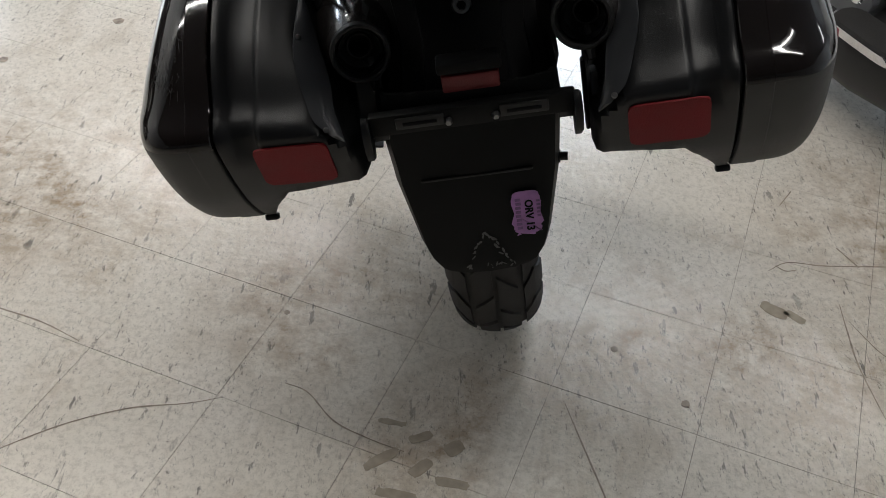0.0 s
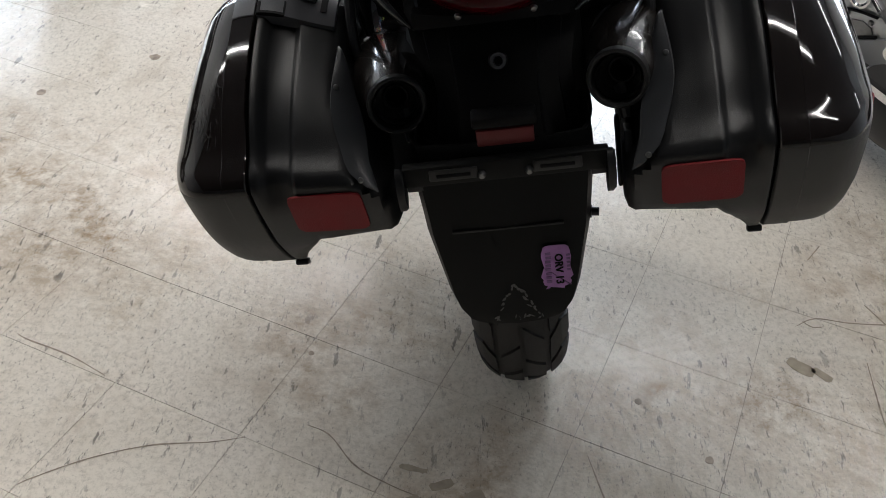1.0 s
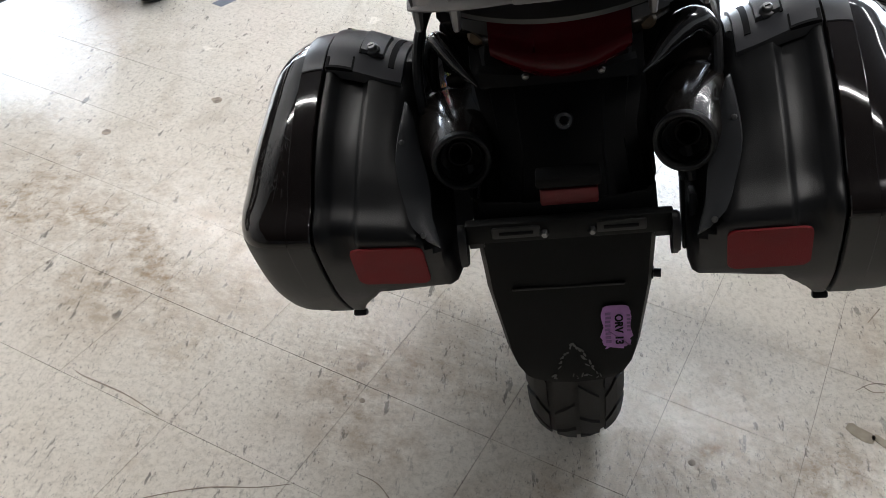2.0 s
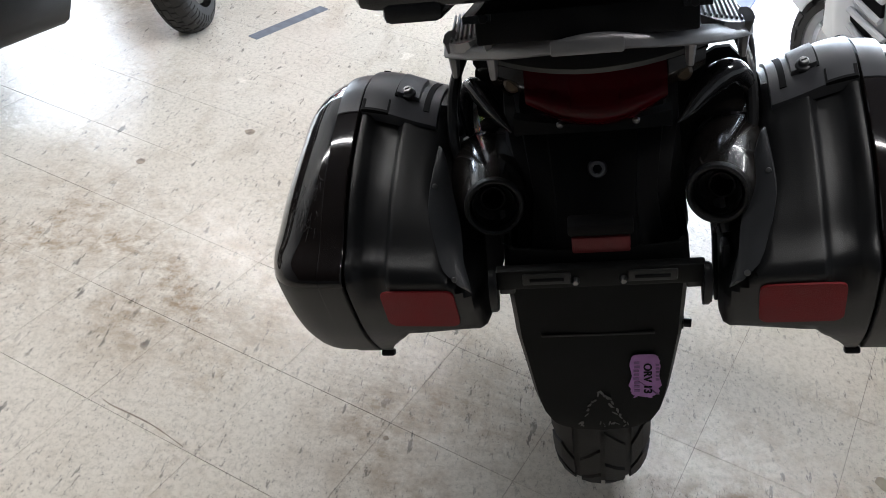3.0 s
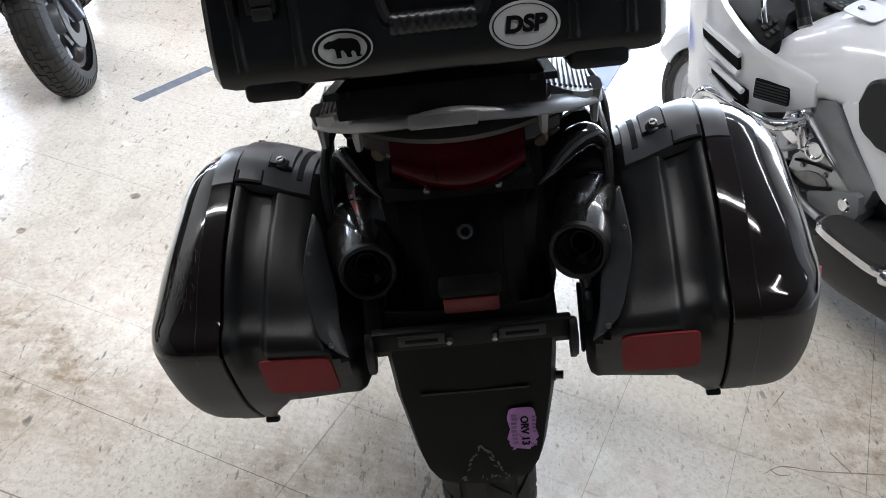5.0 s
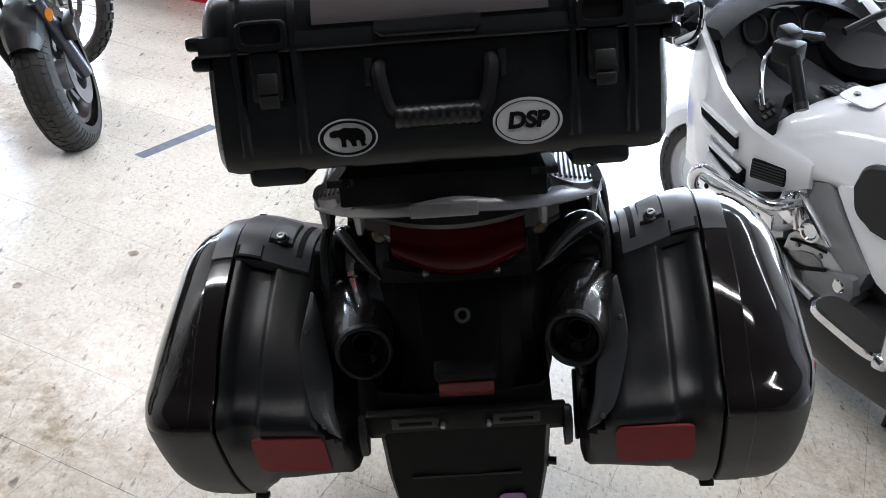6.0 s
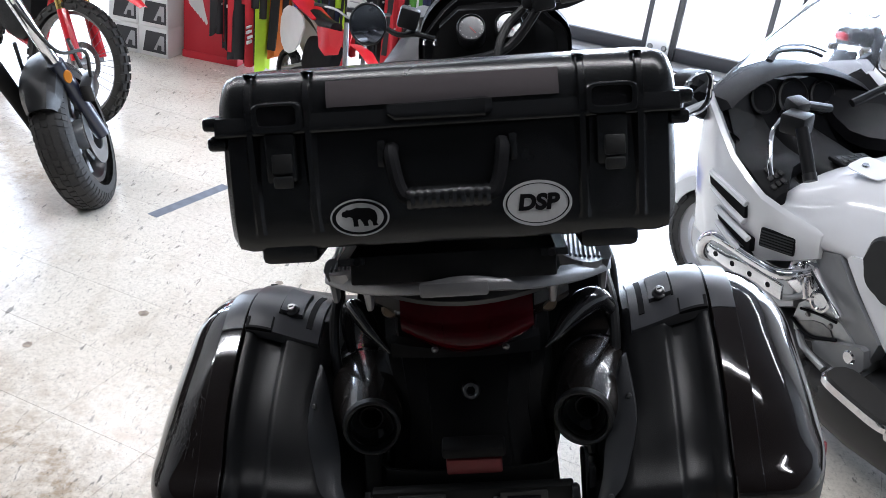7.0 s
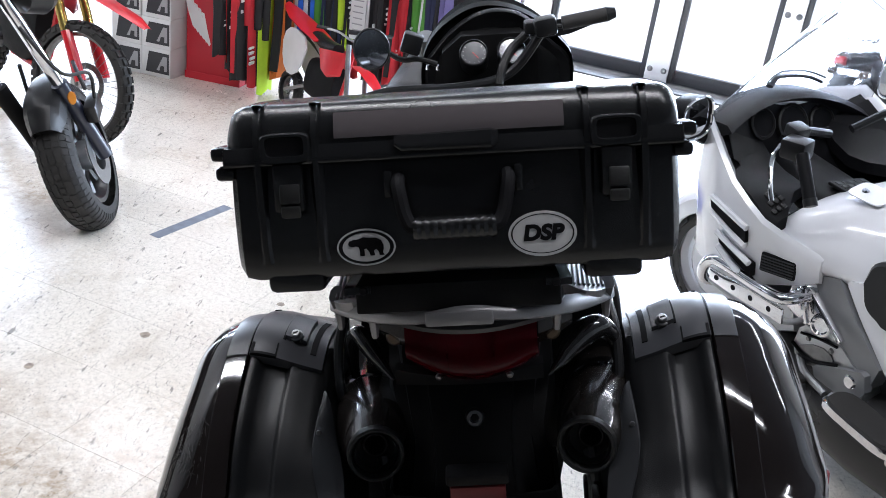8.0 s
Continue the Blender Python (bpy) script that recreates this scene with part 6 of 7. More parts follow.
hull([(-0.28, [(0, 0.70), (0.10, 0.69), (0.12, 0.64), (0, 0.62)]), (0.20, [(0, 0.66), (0.13, 0.65), (0.15, 0.60), (0, 0.58)]), (0.55, [(0, 0.70), (0.09, 0.69), (0.10, 0.60), (0, 0.58)])], M_PLASTIC, cr, "seat")
hull([(0.25, [(0, 0.62), (0.13, 0.58), (0.15, 0.26), (0, 0.18)]), (0.60, [(0, 0.60), (0.15, 0.56), (0.17, 0.22), (0, 0.15)]), (0.86, [(0, 0.62), (0.12, 0.58), (0.15, 0.24), (0, 0.17)]), (0.93, [(0, 0.60), (0.08, 0.56), (0.10, 0.35), (0, 0.30)])], M_PLASTIC, cr, "engine")
part("radiator", box((0.18, 0.04, 0.24), pose(0.0, 0.96, 0.46, 8), 0.008), M_PLASTIC, cr)
for k in range(12):
    part("radiator_fin", box((0.16, 0.004, 0.005), pose(0.0, 0.983, 0.365 + k * 0.0175, 8)), M_PLASTIC2, cr)
part("exhaust_pipe", tube([(-0.06, 0.88, 0.40), (-0.08, 0.84, 0.24), (-0.10, 0.6, 0.20), (-0.11, 0.1, 0.26)], [0.018, 0.018, 0.022, 0.030], 12), M_UNDER, cr)
part("side_stand", tube([(-0.15, 0.55, 0.22), (-0.26, 0.52, 0.05)], 0.012, 8, False), M_FRAME, cr)
part("swing_arm", tube([(0.10, 0, 0.325), (0.10, 0.42, 0.36)], 0.022, 8, False), M_FRAME, cr)
part("swing_arm", tube([(-0.10, 0, 0.325), (-0.10, 0.42, 0.36)], 0.022, 8, False), M_FRAME, cr)


# ---------- red dirt motorcycles ----------
M_GOLD = material("gold_fork_tube", (0.55, 0.40, 0.12), 0.25, metal=0.9)
M_WPLAST = material("white_plastic", (0.72, 0.72, 0.72), 0.35, mottle=0.05)


def dirt_motorcycle(m, label, steer=0.0, small=1.0):
    db = thing("dirt_motorcycle", m, label, "motorcycle", "red dirt motorcycles")
    for name, at, r, wd, st in (("front_wheel", (0, 1.47, 0.35 * small), 0.35 * small, 0.085, steer), ("rear_wheel", (0, 0, 0.34 * small), 0.34 * small, 0.105, 0)):
        rim_r = r - wd * 0.80
        wh = part(name, lathe([(rim_r + 0.008, -0.022), (rim_r - 0.010, -0.018), (rim_r - 0.014, 0), (rim_r - 0.010, 0.018), (rim_r + 0.008, 0.022), (rim_r + 0.008, -0.022)], pose(0, 0, 0, 0, 90, 0), 48), M_STEEL, db)
        wh.matrix_local = pose(*at, 0, 0, st)
        wheel_tyre(r, wd, wh, (0, 0, 0), "knobs")
        part("hub", lathe([(0, -0.05), (0.04, -0.05), (0.028, -0.03), (0.028, 0.03), (0.04, 0.05), (0, 0.05)], pose(0, 0, 0, 0, 90, 0), 20), M_ALLOY, wh)
        for k in range(36):
            a = 2 * math.pi * k / 36
            b = a + (0.35 if k % 2 else -0.35)
            sx = -0.035 if k % 4 < 2 else 0.035
            part("spoke", tube([(sx, 0.036 * math.cos(b), 0.036 * math.sin(b)), (0, (rim_r - 0.008) * math.cos(a), (rim_r - 0.008) * math.sin(a))], 0.0018, 4, False), M_STEEL, wh)
        part("brake_disc", lathe([(0.085 * small, -0.002), (0.12 * small, -0.002), (0.12 * small, 0.002), (0.085 * small, 0.002), (0.085 * small, -0.002)], pose(-0.045 if st or name == "front_wheel" else 0.045, 0, 0, 0, 90, 0), 36), M_STEEL, wh)
    S = pose(0, 1.30, 0, 0, 0, steer) @ pose(0, -1.30, 0)
    for s in (-1, 1):
        a, b = S @ Vector((s * 0.095, 1.47, 0.35 * small)), S @ Vector((s * 0.095, 1.16, 1.02))
        part("fork_lower", tube([a, a.lerp(b, 0.45)], 0.024, 12, False), M_STEEL, db)
        part("fork_guard", tube([a + Vector((0, 0.012, 0.03)), a.lerp(b, 0.42) + Vector((0, 0.012, 0))], 0.031, 10, False), M_RED, db, "red fork guard")
        part("fork_tube", tube([a.lerp(b, 0.42), b], 0.027, 12, False), M_GOLD if small == 1 else M_STEEL, db, "gold fork tube" if small == 1 else "")
        shroud = [[(0.05, 1.12, 0.92), (0.06, 1.10, 0.92), (0.12, 1.10, 0.70), (0.10, 1.14, 0.70)], [(0.14, 0.92, 0.90), (0.15, 0.90, 0.90), (0.17, 0.95, 0.66), (0.15, 0.97, 0.64)], [(0.12, 0.70, 0.86), (0.13, 0.68, 0.86), (0.14, 0.80, 0.68), (0.12, 0.82, 0.68)]]
        part("radiator_shroud", loft([[Vector((s * x, y, z)) for x, y, z in r_] for r_ in shroud]), M_RED, db, "red plastic shroud")
        part("side_panel", loft([[Vector((s * x, y, z)) for y, z in chaikin2(((0.40, 0.84), (0.02, 0.86), (-0.05, 0.72), (0.16, 0.56), (0.38, 0.62)) if small == 1 else ((0.42, 0.86), (0.02, 0.93), (-0.16, 0.80), (-0.10, 0.52), (0.10, 0.40), (0.32, 0.52)))] for x in (0.10, 0.118)]), M_WPLAST, db, "white number side panel")
        part("grip", tube([S @ Vector((s * 0.27, 1.06, 1.13)), S @ Vector((s * 0.40, 1.02, 1.13))], 0.017, 10, False), M_RUBBER, db)
        part("swing_arm", tube([(s * 0.08, 0, 0.34 * small), (s * 0.07, 0.52, 0.44)], 0.020, 8, False), M_ALLOY, db)
    part("handlebar", tube([S @ Vector(p) for p in ((-0.36, 1.03, 1.13), (-0.2, 1.10, 1.12), (-0.06, 1.14, 1.06), (0.06, 1.14, 1.06), (0.2, 1.10, 1.12), (0.36, 1.03, 1.13))], 0.012, 8), M_ALLOY, db)
    fen = [[S @ Vector((x * wd, y, z + 0.014 * (1 - x * x))) for x in (-1, -0.5, 0, 0.5, 1)] + [S @ Vector((x * wd, y, z + 0.008 * (1 - x * x))) for x in (1, 0.5, 0, -0.5, -1)] for y, z, wd in ((1.10, 0.80, 0.05), (1.28, 0.84, 0.075), (1.50, 0.84, 0.08), (1.72, 0.79, 0.065), (1.82, 0.75, 0.03))]
    part("front_fender", loft(fen), M_RED, db, "red high front fender")
    rf = [[Vector((x * wd, y, z + 0.02 * (1 - x * x))) for x in (-1, -0.5, 0, 0.5, 1)] + [Vector((x * wd, y, z - 0.01)) for x in (1, 0.5, 0, -0.5, -1)] for y, z, wd in (((0.30, 0.86, 0.09), (0.0, 0.90, 0.10), (-0.28, 0.96, 0.08), (-0.40, 0.98, 0.03)) if small == 1 else ((0.55, 0.90, 0.13), (0.25, 0.95, 0.15), (-0.05, 1.00, 0.14), (-0.30, 1.06, 0.09), (-0.38, 1.08, 0.04)))]
    part("rear_fender", loft(rf), M_RED, db, "red rear fender")
    if small == 1:
        part("number_plate", loft([[S @ Vector((x, y + 0.02 * abs(x) / 0.1, z)) for x, z in ((-0.09, 1.10), (0.09, 1.10), (0.11, 0.98), (0.07, 0.86), (-0.07, 0.86), (-0.11, 0.98))] for y in (1.24, 1.25)]), M_WPLAST, db)
    part("bar_pad", tube([S @ Vector((-0.11, 1.12, 1.14)), S @ Vector((0.11, 1.12, 1.14))], 0.024, 10, False), M_PLASTIC, db)
    hull([(-0.20 if small == 1 else 0.38, [(0, 0.97), (0.07, 0.96), (0.08, 0.90), (0, 0.88)]), (0.40 if small == 1 else 0.60, [(0, 0.94), (0.08, 0.93), (0.09, 0.84), (0, 0.82)]), (0.85, [(0, 0.95), (0.06, 0.94), (0.07, 0.86), (0, 0.84)])], M_PLASTIC, db, "seat", "black seat")
    hull([(0.45, [(0, 0.72), (0.10, 0.68), (0.12, 0.36), (0, 0.30)]), (0.75, [(0, 0.80), (0.11, 0.72), (0.12, 0.34), (0, 0.28)]), (0.98, [(0, 0.76), (0.07, 0.70), (0.08, 0.44), (0, 0.40)])], M_UNDER, db, "engine")
    part("frame_rail", tube([(0.0, 1.14, 0.98), (0.0, 1.08, 0.60), (0.0, 0.95, 0.32), (0.0, 0.50, 0.29)], 0.022, 8), M_RED, db)
    part("muffler", tube([(-0.12, 0.40, 0.66), (-0.14, 0.15, 0.76), (-0.14, -0.20, 0.84)], [0.022, 0.045, 0.05], 12), M_FRAME, db)
    part("side_stand", tube([(-0.10, 0.52, 0.34), (-0.23, 0.46, 0.03)], 0.010, 8, False), M_STEEL, db)
    return db


def chaikin2(pts):
    return [(p.x, p.y) for p in chaikin([(a, b, 0) for a, b in pts], 1)]


dirt_motorcycle(pose(-2.88, 3.16, 0, 0, -7, -131) @ Matrix.Scale(0.75, 4), "red dirt motorcycle with gold forks and knobbly tyres", steer=22)
dirt_motorcycle(pose(-1.346, 3.341, 0, 0, -7, -140.6) @ Matrix.Scale(0.47, 4), "red dirt motorcycle with a white side panel before the jackets", steer=-8, small=0.66)


# ---------- display wall: red stand, cartons, jackets ----------
stand = thing("display_stand", ROOM @ pose(-2.915, 2.93, 0, 0, 0, 10), "tall red display stand with a white wing emblem", "display stand")
part("stand_box", box((0.315, 0.22, 1.9), pose(0, 0, 0.95), 0.006), M_REDPANEL, stand)
for k in range(6):
    x0, slant = -0.118 + 0.021 * k, 0.060 - 0.004 * k
    top_, low_ = 0.53 - 0.020 * k, 0.335 - 0.016 * k
    part("wing_feather", slab([(x0, top_), (x0 + 0.015, top_ - 0.006), (x0 + 0.015 + slant * 0.45, (top_ + low_) / 2), (x0 + 0.014 + slant, low_ + 0.012), (x0 + 0.006 + slant, low_), (x0 - 0.002 + slant * 0.9, low_ + 0.018), (x0 + slant * 0.40, (top_ + low_) / 2)], 0.002, pose(-0.055, -0.111, -0.06, 90, 0, 0)), M_WPLAST, stand)
part("stand_plinth", box((0.325, 0.23, 0.04), pose(0, 0, 0.02), 0.003), M_REDPANEL, stand)

M_CARTON = material("white_carton", (0.70, 0.70, 0.70), 0.6, mottle=0.05, mottle_size=9)
M_CARTONB = material("dark_carton_print", (0.035, 0.035, 0.04), 0.5, mottle=0.1)
M_CARTONG = material("grey_carton_print", (0.36, 0.36, 0.37), 0.5)
random.seed(21)
BW, BD, BH = 0.175, 0.26, 0.158
for col, (u, v) in enumerate(((-3.165, 2.80), (-3.345, 2.78))):
    for k in range(8):
        ct = thing("carton", ROOM @ pose(u + random.uniform(-0.006, 0.006), v + random.uniform(-0.006, 0.006), 0.001 + k * (BH + 0.001), 0, 0, 6 + random.uniform(-2, 2)), "white cardboard carton printed dark grey, stacked beside the red stand", "carton", "stacked cartons")
        part("carton_box", box((BW, BD, BH), pose(0, 0, BH / 2), 0.003), M_CARTON, ct)
        part("print_panel", slab([(-0.062, 0.022), (0.080, 0.022), (0.080, 0.135), (-0.042, 0.135)], 0.0012, pose(0, -BD / 2 - 0.0006, 0, 90, 0, 0)), M_CARTONB, ct)
        part("print_mark", slab([(0.005, 0.038), (0.022, 0.038), (0.030, 0.066), (0.052, 0.066), (0.052, 0.038), (0.068, 0.038), (0.068, 0.118), (0.045, 0.118)], 0.001, pose(0, -BD / 2 - 0.0019, 0, 90, 0, 0)), M_CARTONG, ct)
        part("side_print", box((0.0012, 0.15, 0.10), pose(-BW / 2 - 0.0006, -0.02, 0.085)), M_CARTONB, ct)


# jackets on a rail
def cloth(name, colour):
    return material(name, colour, 0.75, grain=0.35, grain_size=160, mottle=0.14, mottle_size=10)


C_BLACK, C_RED, C_NEON, C_ORANGE = cloth("black_cloth", (0.014, 0.014, 0.016)), cloth("red_cloth", (0.48, 0.02, 0.03)), cloth("neon_yellow_cloth", (0.50, 0.75, 0.03)), cloth("orange_cloth", (0.62, 0.16, 0.02))
C_BLUE, C_WHITE, C_GREEN, C_NAVY, C_PURPLE = cloth("blue_cloth", (0.03, 0.14, 0.62)), cloth("white_cloth", (0.72, 0.72, 0.73)), cloth("green_cloth", (0.07, 0.24, 0.03)), cloth("navy_cloth", (0.015, 0.02, 0.06)), cloth("violet_cloth", (0.20, 0.17, 0.40))
rail = thing("clothes_rail", ROOM @ pose(-2.25, 3.10, 0), "chrome clothes rail carrying riding jackets", "clothes rail")
part("rail_bar", tube([(-0.75, 0, 1.55), (0.95, 0, 1.55)], 0.014, 12, False), M_CHROME, rail)
for x in (-0.75, 0.95):
    part("rail_post", tube([(x, 0, 0.0), (x, 0, 1.56)], 0.014, 12, False), M_CHROME, rail)
    part("rail_foot", box((0.04, 0.45, 0.02), pose(x, 0, 0.01), 0.004), M_CHROME, rail)


def jacket(u, v, low, width, main, trim, seed, turn=0.0, marks=True):
    rnd = random.Random(seed)
    jk = thing("riding_jacket", ROOM @ pose(u, v, 0, 0, 0, turn), "hanging riding gear in %s and %s" % (main.name.split("_cloth")[0].replace("_", " "), trim.name.split("_cloth")[0].replace("_", " ")), "jacket", "hanging jackets")
    ph = rnd.uniform(0, 6)
    rows = []
    for i in range(13):
        t = i / 12
        z = 1.50 - (1.50 - low) * t
        wd = width * (0.50 + 0.5 * min(1, t * 4)) / 2
        dp = 0.10 + 0.03 * math.sin(3 * t + ph)
        ring = []
        for k in range(24):
            a = 2 * math.pi * k / 24
            fold = 1 + 0.16 * t * math.sin(5 * a + ph + 1.5 * t) + 0.06 * math.sin(9 * a + 2 * ph)
            ring.append(Vector((wd * math.cos(a) * fold, dp * math.sin(a) * fold - 0.01, z + 0.012 * math.sin(3 * a + ph) * (t > 0.95))))
        rows.append(ring)
    part("jacket_body", loft(rows), main, jk, smooth=80)
    # a sleeve in the second colour, and a stripe down the front
    for sgn in (-1, 1):
        p = [(sgn * width * 0.46, -0.02, 1.42), (sgn * width * 0.58, -0.05, 1.05), (sgn * width * (0.50 + 0.06 * rnd.random()), -0.07, 0.75), (sgn * width * 0.46, -0.06, max(low + 0.02, 0.30) + 0.1 * rnd.random())]
        part("sleeve", tube(p, [0.026, 0.032, 0.027, 0.020], 12), trim, jk)
    st = [[Vector((x, -0.112 - 0.03 * math.sin(3 * t + ph), 1.40 - (1.36 - low) * t)) for x in (rnd.uniform(-0.02, 0.0) - 0.008, 0.010 + 0.02 * math.sin(4 * t + ph))] for t in (0, 0.2, 0.4, 0.6, 0.8, 1.0)]
    part("stripe", loft([r + [p + Vector((0, 0.02, 0)) for p in r[::-1]] for r in st]), trim, jk)
    if marks:
        for k in range(4):
            part("print_bar", box((0.007 + 0.004 * rnd.random(), 0.05, 0.008 + 0.010 * rnd.random()), pose(width * (0.22 + 0.12 * rnd.random()), -0.088, low + 0.13 + k * 0.026 + 0.1 * (seed % 3), 0, rnd.uniform(-20, 20), 0), 0.001, 1), C_WHITE, jk)
    part("hanger_hook", tube([(0, 0, 1.49), (0, 0, 1.53), (0.012, 0, 1.553), (0, 0, 1.566), (-0.012, 0, 1.556)], 0.003, 6), M_CHROME, jk)


JACKETS = [(-2.735, 2.74, 0.22, 0.075, C_BLACK, C_BLACK), (-2.70, 2.76, 0.14, 0.075, C_BLACK, C_RED), (-2.66, 2.78, 0.10, 0.075, C_BLACK, C_RED), (-2.62, 2.82, 0.06, 0.07, C_RED, C_BLACK), (-2.585, 2.86, 0.02, 0.042, C_NEON, C_BLACK), (-2.60, 3.00, 0.10, 0.09, C_BLACK, C_BLACK),
           (-2.545, 2.98, 0.10, 0.07, C_ORANGE, C_BLACK), (-2.495, 3.08, 0.16, 0.08, C_BLUE, C_WHITE), (-2.43, 3.10, 0.16, 0.08, C_BLUE, C_NAVY), (-2.36, 3.10, 0.14, 0.08, C_NAVY, C_GREEN), (-2.29, 3.10, 0.12, 0.08, C_NAVY, C_BLACK), (-2.22, 3.10, 0.14, 0.08, C_BLACK, C_NEON),
           (-2.15, 3.10, 0.20, 0.08, C_BLACK, C_BLACK), (-2.08, 3.10, 0.15, 0.08, C_BLACK, C_WHITE), (-2.01, 3.10, 0.15, 0.085, C_BLACK, C_BLACK), (-1.94, 3.10, 0.18, 0.085, C_RED, C_BLACK), (-1.865, 3.10, 0.18, 0.085, C_BLACK, C_RED), (-1.79, 3.10, 0.30, 0.085, C_WHITE, C_GREEN),
           (-1.72, 3.10, 0.26, 0.08, C_BLACK, C_NAVY), (-1.65, 3.10, 0.30, 0.085, C_NAVY, C_PURPLE), (-1.575, 3.10, 0.30, 0.085, C_BLACK, C_BLACK), (-1.50, 3.10, 0.35, 0.085, C_PURPLE, C_NAVY)]
for k, (u, v, low, wd, a, b) in enumerate(JACKETS):
    jacket(u, v, low, wd, a, b, k, 8, a is C_BLACK or a is C_RED)
tag = thing("price_tag", ROOM @ pose(-2.13, 2.99, 0.36, 90, 0, 4), "white paper price tag hanging before the jackets", "tag")
part("tag_card", slab(oval(0.085, 0.26, 24, 12), 0.0015, pose(0, 0.14, 0)), M_WPLAST, tag)
for k in range(6):
    part("tag_bar", box((0.05 + 0.01 * (k % 2), 0.006, 0.001), pose(0, 0.06 + 0.03 * k, 0.0022)), M_CARTONG, tag)

# ---------- shop front: posts, gaskets, glass ----------
TOPZ = CEIL - HEAD


def bay_post(name, u0, u1, mat, label, depth=0.10, v=GLASS_V + 0.05):
    return structure(name, box((u1 - u0, depth, TOPZ), pose((u0 + u1) / 2, v, TOPZ / 2), 0.004), mat, label, category="door frame")


for i, (u0, u1) in enumerate(((-1.86, -1.76), (-1.03, -0.875), (-0.255, -0.125), (1.20, 1.33))):
    post = bay_post("trim_%d" % (i + 1), u0, u1, M_ALU, "white painted door frame post")
    for du in (u0 - 0.019, u1 + 0.019):
        g = part("gasket", box((0.036, 0.07, TOPZ), pose(du, GLASS_V + 0.05, TOPZ / 2), 0.003), M_GASKET, None)
        g.parent = post
    for z in (0.085, 0.60):
        for du in (0.03, u1 - u0 - 0.03):
            part("frame_bolt", lathe([(0, 0.012), (0.012, 0.012), (0.018, 0.004), (0.02, 0)], axis((u0 + du, GLASS_V - 0.001, z), (0, -1, 0)), 16), M_STEEL, post)
for i, (u0, u1) in enumerate(((-1.72, -1.07), (-0.835, -0.295), (-0.085, 1.16), (1.37, 2.36))):
    win = structure("window_%d" % (i + 1), box((u1 - u0, 0.05, 0.10), pose((u0 + u1) / 2, GLASS_V + 0.05, 0.05), 0.004), M_GASKET if i < 2 else M_ALU, "glazed shop door with a dark bottom rail", category="window")
    pane = part("pane", box((u1 - u0, 0.008, TOPZ - 0.1), pose((u0 + u1) / 2, GLASS_V + 0.05, 0.1 + (TOPZ - 0.1) / 2)), M_GLASS, win)
    pane.visible_shadow = False
side_win = structure("window_5", box((0.05, 2.25, 0.10), pose(-5.67, 3.775, 0.05), 0.004), M_ALU, "glazed side door with a white bottom rail", category="window")
pane = part("pane", box((0.008, 2.25, TOPZ - 0.1), pose(-5.67, 3.775, 0.1 + (TOPZ - 0.1) / 2)), M_GLASS, side_win)
pane.visible_shadow = False
structure("threshold", box((4.2, 0.26, 0.012), pose(0.30, GLASS_V - 0.10, 0.006), 0.004), M_GASKET, "dark rubber mat along the shop front", category="mat")

# ---------- marks on the floor ----------
def ribbon(pts, width, mat, name, label, h=0.0007, category="floor mark", taper=True):
    path = smooth_path([(*p, 0) for p in pts], 8)
    rows = []
    n = len(path)
    for i, p in enumerate(path):
        d = (path[min(i + 1, n - 1)] - path[max(i - 1, 0)]).normalized()
        side = Vector((-d.y, d.x, 0))
        k = width / 2 * ((0.35 + 0.65 * math.sin(math.pi * (i + 0.5) / n)) if taper else 1) * (random.uniform(0.6, 1.2) if taper else 1)
        rows.append([p - side * k + Vector((0, 0, 0.0002)), p - side * k + Vector((0, 0, h)), p + side * k + Vector((0, 0, h)), p + side * k + Vector((0, 0, 0.0002))])
    ob = part(name, loft(rows), mat, None)
    return tagged(ob, label, category, kind="structure")


random.seed(31)
M_SCRATCH = material("dark_floor_scratch", (0.30, 0.25, 0.20), 0.8, mottle=0.4, mottle_size=60)
M_BOOT = material("dusty_boot_print", (0.36, 0.31, 0.24), 0.85, mottle=0.18, mottle_size=50)
for pts, wd in (([(-1.10, -0.070), (-1.073, -0.083), (-0.98, -0.111), (-0.895, -0.151)], 0.005), ([(-0.95, -0.41), (-0.929, -0.392), (-0.85, -0.34), (-0.754, -0.298), (-0.658, -0.278), (-0.597, -0.258)], 0.0035), ([(-0.492, -0.214), (-0.447, -0.232), (-0.392, -0.291), (-0.328, -0.323), (-0.261, -0.346)], 0.004),
                ([(0.025, -0.212), (0.038, -0.256), (0.06, -0.328), (0.084, -0.406), (0.10, -0.47)], 0.005), ([(0.613, 0.108), (0.609, 0.027), (0.607, -0.063), (0.622, -0.193)], 0.005), ([(0.483, 0.197), (0.532, 0.228), (0.612, 0.226), (0.749, 0.238), (0.95, 0.25)], 0.005),
                ([(0.556, 0.428), (0.595, 0.486)], 0.006), ([(0.653, 0.29), (0.687, 0.229)], 0.005), ([(0.50, 0.215), (0.52, 0.20), (0.545, 0.205)], 0.004), ([(0.62, 0.06), (0.66, -0.02), (0.70, -0.06)], 0.003)):
    ribbon(pts, wd * 0.7, M_SCRATCH, "floor_scratch", "dark scratch in the floor paint")
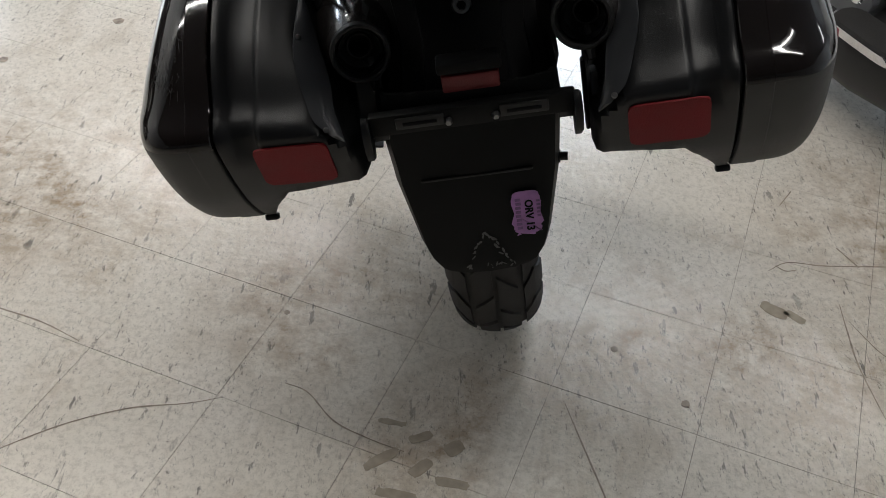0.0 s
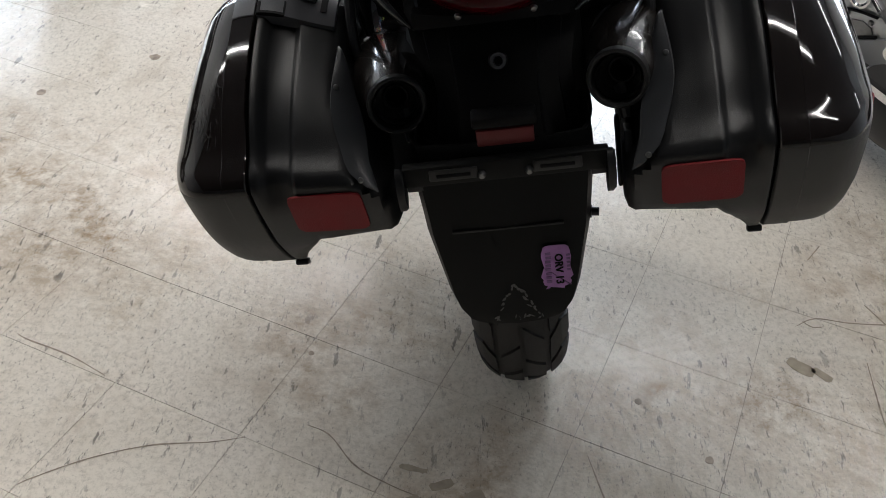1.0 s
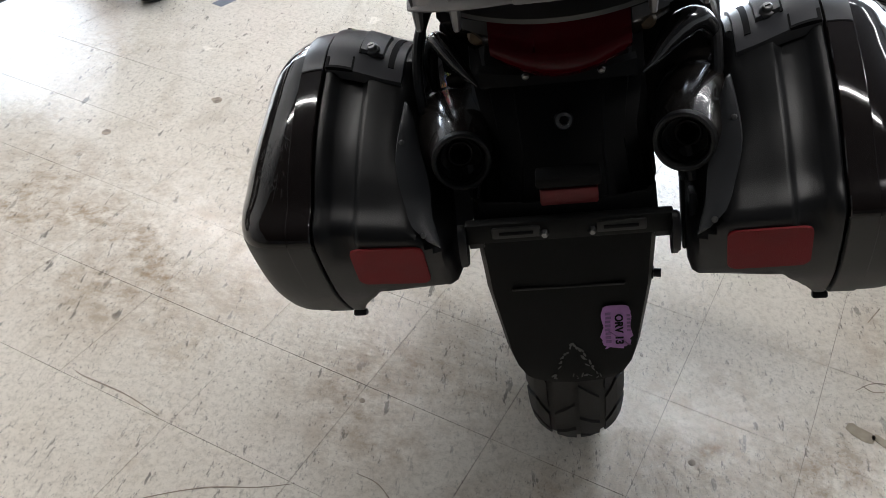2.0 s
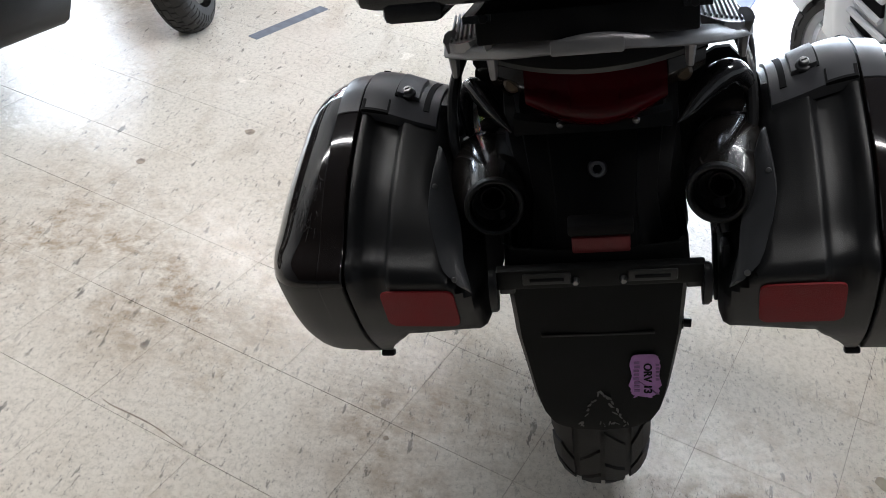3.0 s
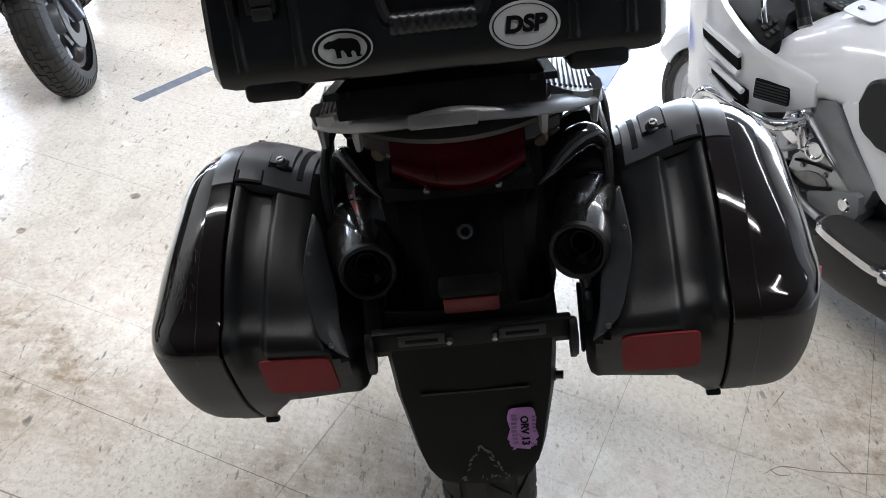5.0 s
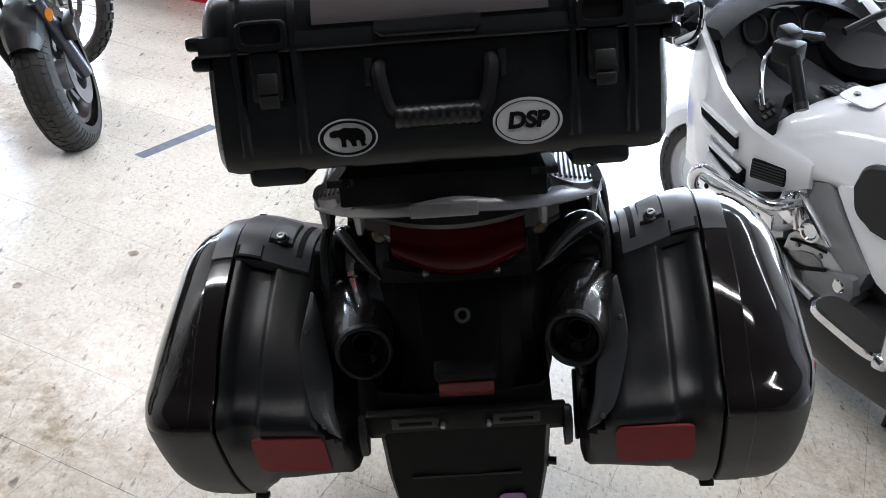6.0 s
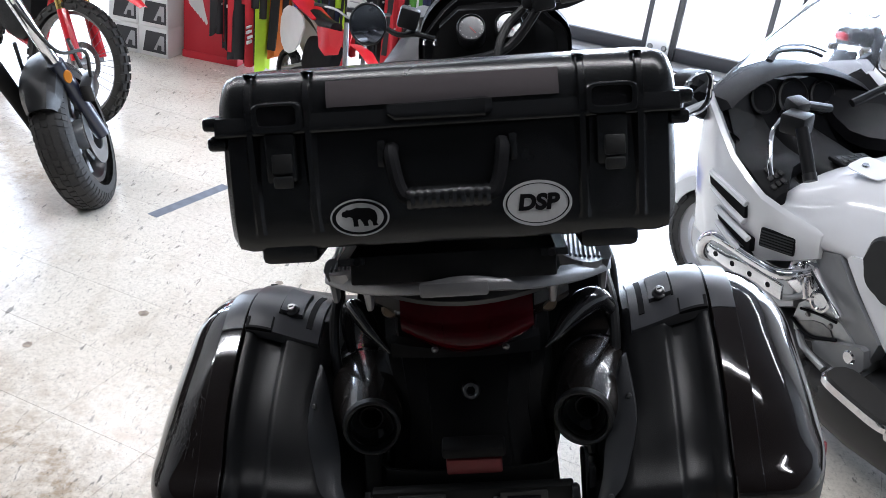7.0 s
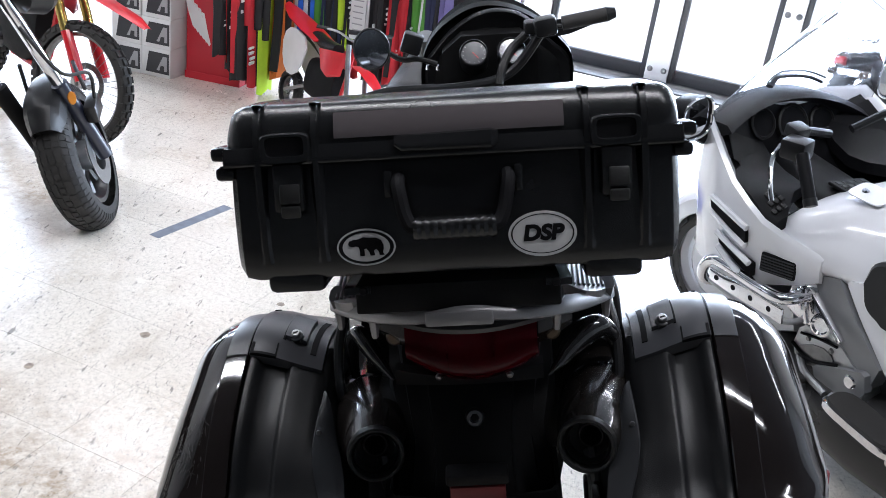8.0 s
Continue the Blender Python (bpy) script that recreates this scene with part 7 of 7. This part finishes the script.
for x, y, a, w_, l_ in ((-0.287, -0.285, -5, 0.012, 0.05), (-0.234, -0.312, 28, 0.018, 0.042), (-0.175, -0.331, 35, 0.026, 0.036), (-0.299, -0.364, 38, 0.018, 0.07), (-0.230, -0.377, 42, 0.022, 0.046), (-0.175, -0.403, -8, 0.018, 0.060), (-0.268, -0.433, -6, 0.018, 0.07), (0.47, 0.075, -35, 0.03, 0.06), (0.51, 0.06, -40, 0.02, 0.045)):
    ob = part("boot_mark", slab([(px_ + random.uniform(-0.002, 0.002), py_ + random.uniform(-0.002, 0.002)) for px_, py_ in oval(l_, w_, 18, 4)], 0.0005, pose(x, y, 0.0002, 0, 0, a)), M_BOOT, None)
    tagged(ob, "brown dusty boot tread mark on the floor", "floor mark", kind="structure")
for x, y, r in ((0.127, -0.067, 0.0075), (0.25, -0.191, 0.009), (-1.19, 1.045, 0.016), (-0.52, -0.036, 0.006), (-1.42, 0.80, 0.014), (-0.86, 1.35, 0.013)):
    ob = part("floor_spot", slab([(px_ * random.uniform(0.8, 1.15), py_ * random.uniform(0.8, 1.15)) for px_, py_ in oval(2 * r, 2 * r, 12)], 0.0006, pose(x, y, 0.0002)), M_SCRATCH, None)
    tagged(ob, "small dark spot on the floor", "floor mark", kind="structure")
ribbon([(-1.412, 1.683), (-1.25, 2.036)], 0.045, M_BLUETAPE, "floor_tape", "strip of blue-grey floor tape", taper=False, category="tape")
ribbon([(0.50, 3.16), (0.95, 3.00)], 0.045, M_BLUETAPE, "floor_tape", "strip of blue-grey floor tape", taper=False, category="tape")
# flat blue sheet: paints the bluish shade and reflection on the floor
M_BLUESHADE = material("blue_floor_shade", (0.05, 0.065, 0.22), 0.6, mottle=0.12, mottle_size=15)
shade_patch_ = part("floor_mat", slab([(0.284, 2.238), (0.47, 2.86), (0.02, 2.98), (-0.18, 2.36)], 0.006, pose(0, 0, 0.0003), 0.002), M_BLUESHADE, None)
tagged(shade_patch_, "blue sheet on the floor that paints a shaded, reflecting area", "mat")

# ---------- floor tiles ----------
TILE, U0, V0 = 0.275, 0.331, 0.113
floor_ob = bpy.data.objects["floor"]
tile_me = link_mesh("tile", box((TILE - 0.0010, TILE - 0.0010, 0.004), pose(0, 0, -0.002)), M_FLOOR)
NEAR = {(i, j) for i in range(-9, 8) for j in range(-9, 8)}
for i, j in sorted(NEAR):
    t = new("tile", tile_me)
    t.parent = floor_ob
    t.matrix_local = pose(U0 + (i + 0.5) * TILE, V0 - (j + 0.5) * TILE, random.uniform(-0.0002, 0.0001), random.uniform(-0.06, 0.06), random.uniform(-0.06, 0.06), 0)
bm = bmesh.new()
for i in range(-22, 13):
    for j in range(-19, 37):
        u, v = U0 + (i + 0.5) * TILE, V0 - (j + 0.5) * TILE
        if (i, j) not in NEAR and -5.6 < u < 3.8 and -10.1 < v < GLASS_V:
            h = TILE / 2 - 0.0007
            vs = [bm.verts.new((u + a * h, v + b * h, z)) for z in (0, -0.004) for a, b in ((-1, -1), (1, -1), (1, 1), (-1, 1))]
            bm.faces.new(vs[:4])
            for k in range(4):
                bm.faces.new((vs[k], vs[(k + 1) % 4], vs[4 + (k + 1) % 4], vs[4 + k]))
far = part("far_tiles", bm, M_FLOOR, floor_ob)
far["kind"] = "stuff"
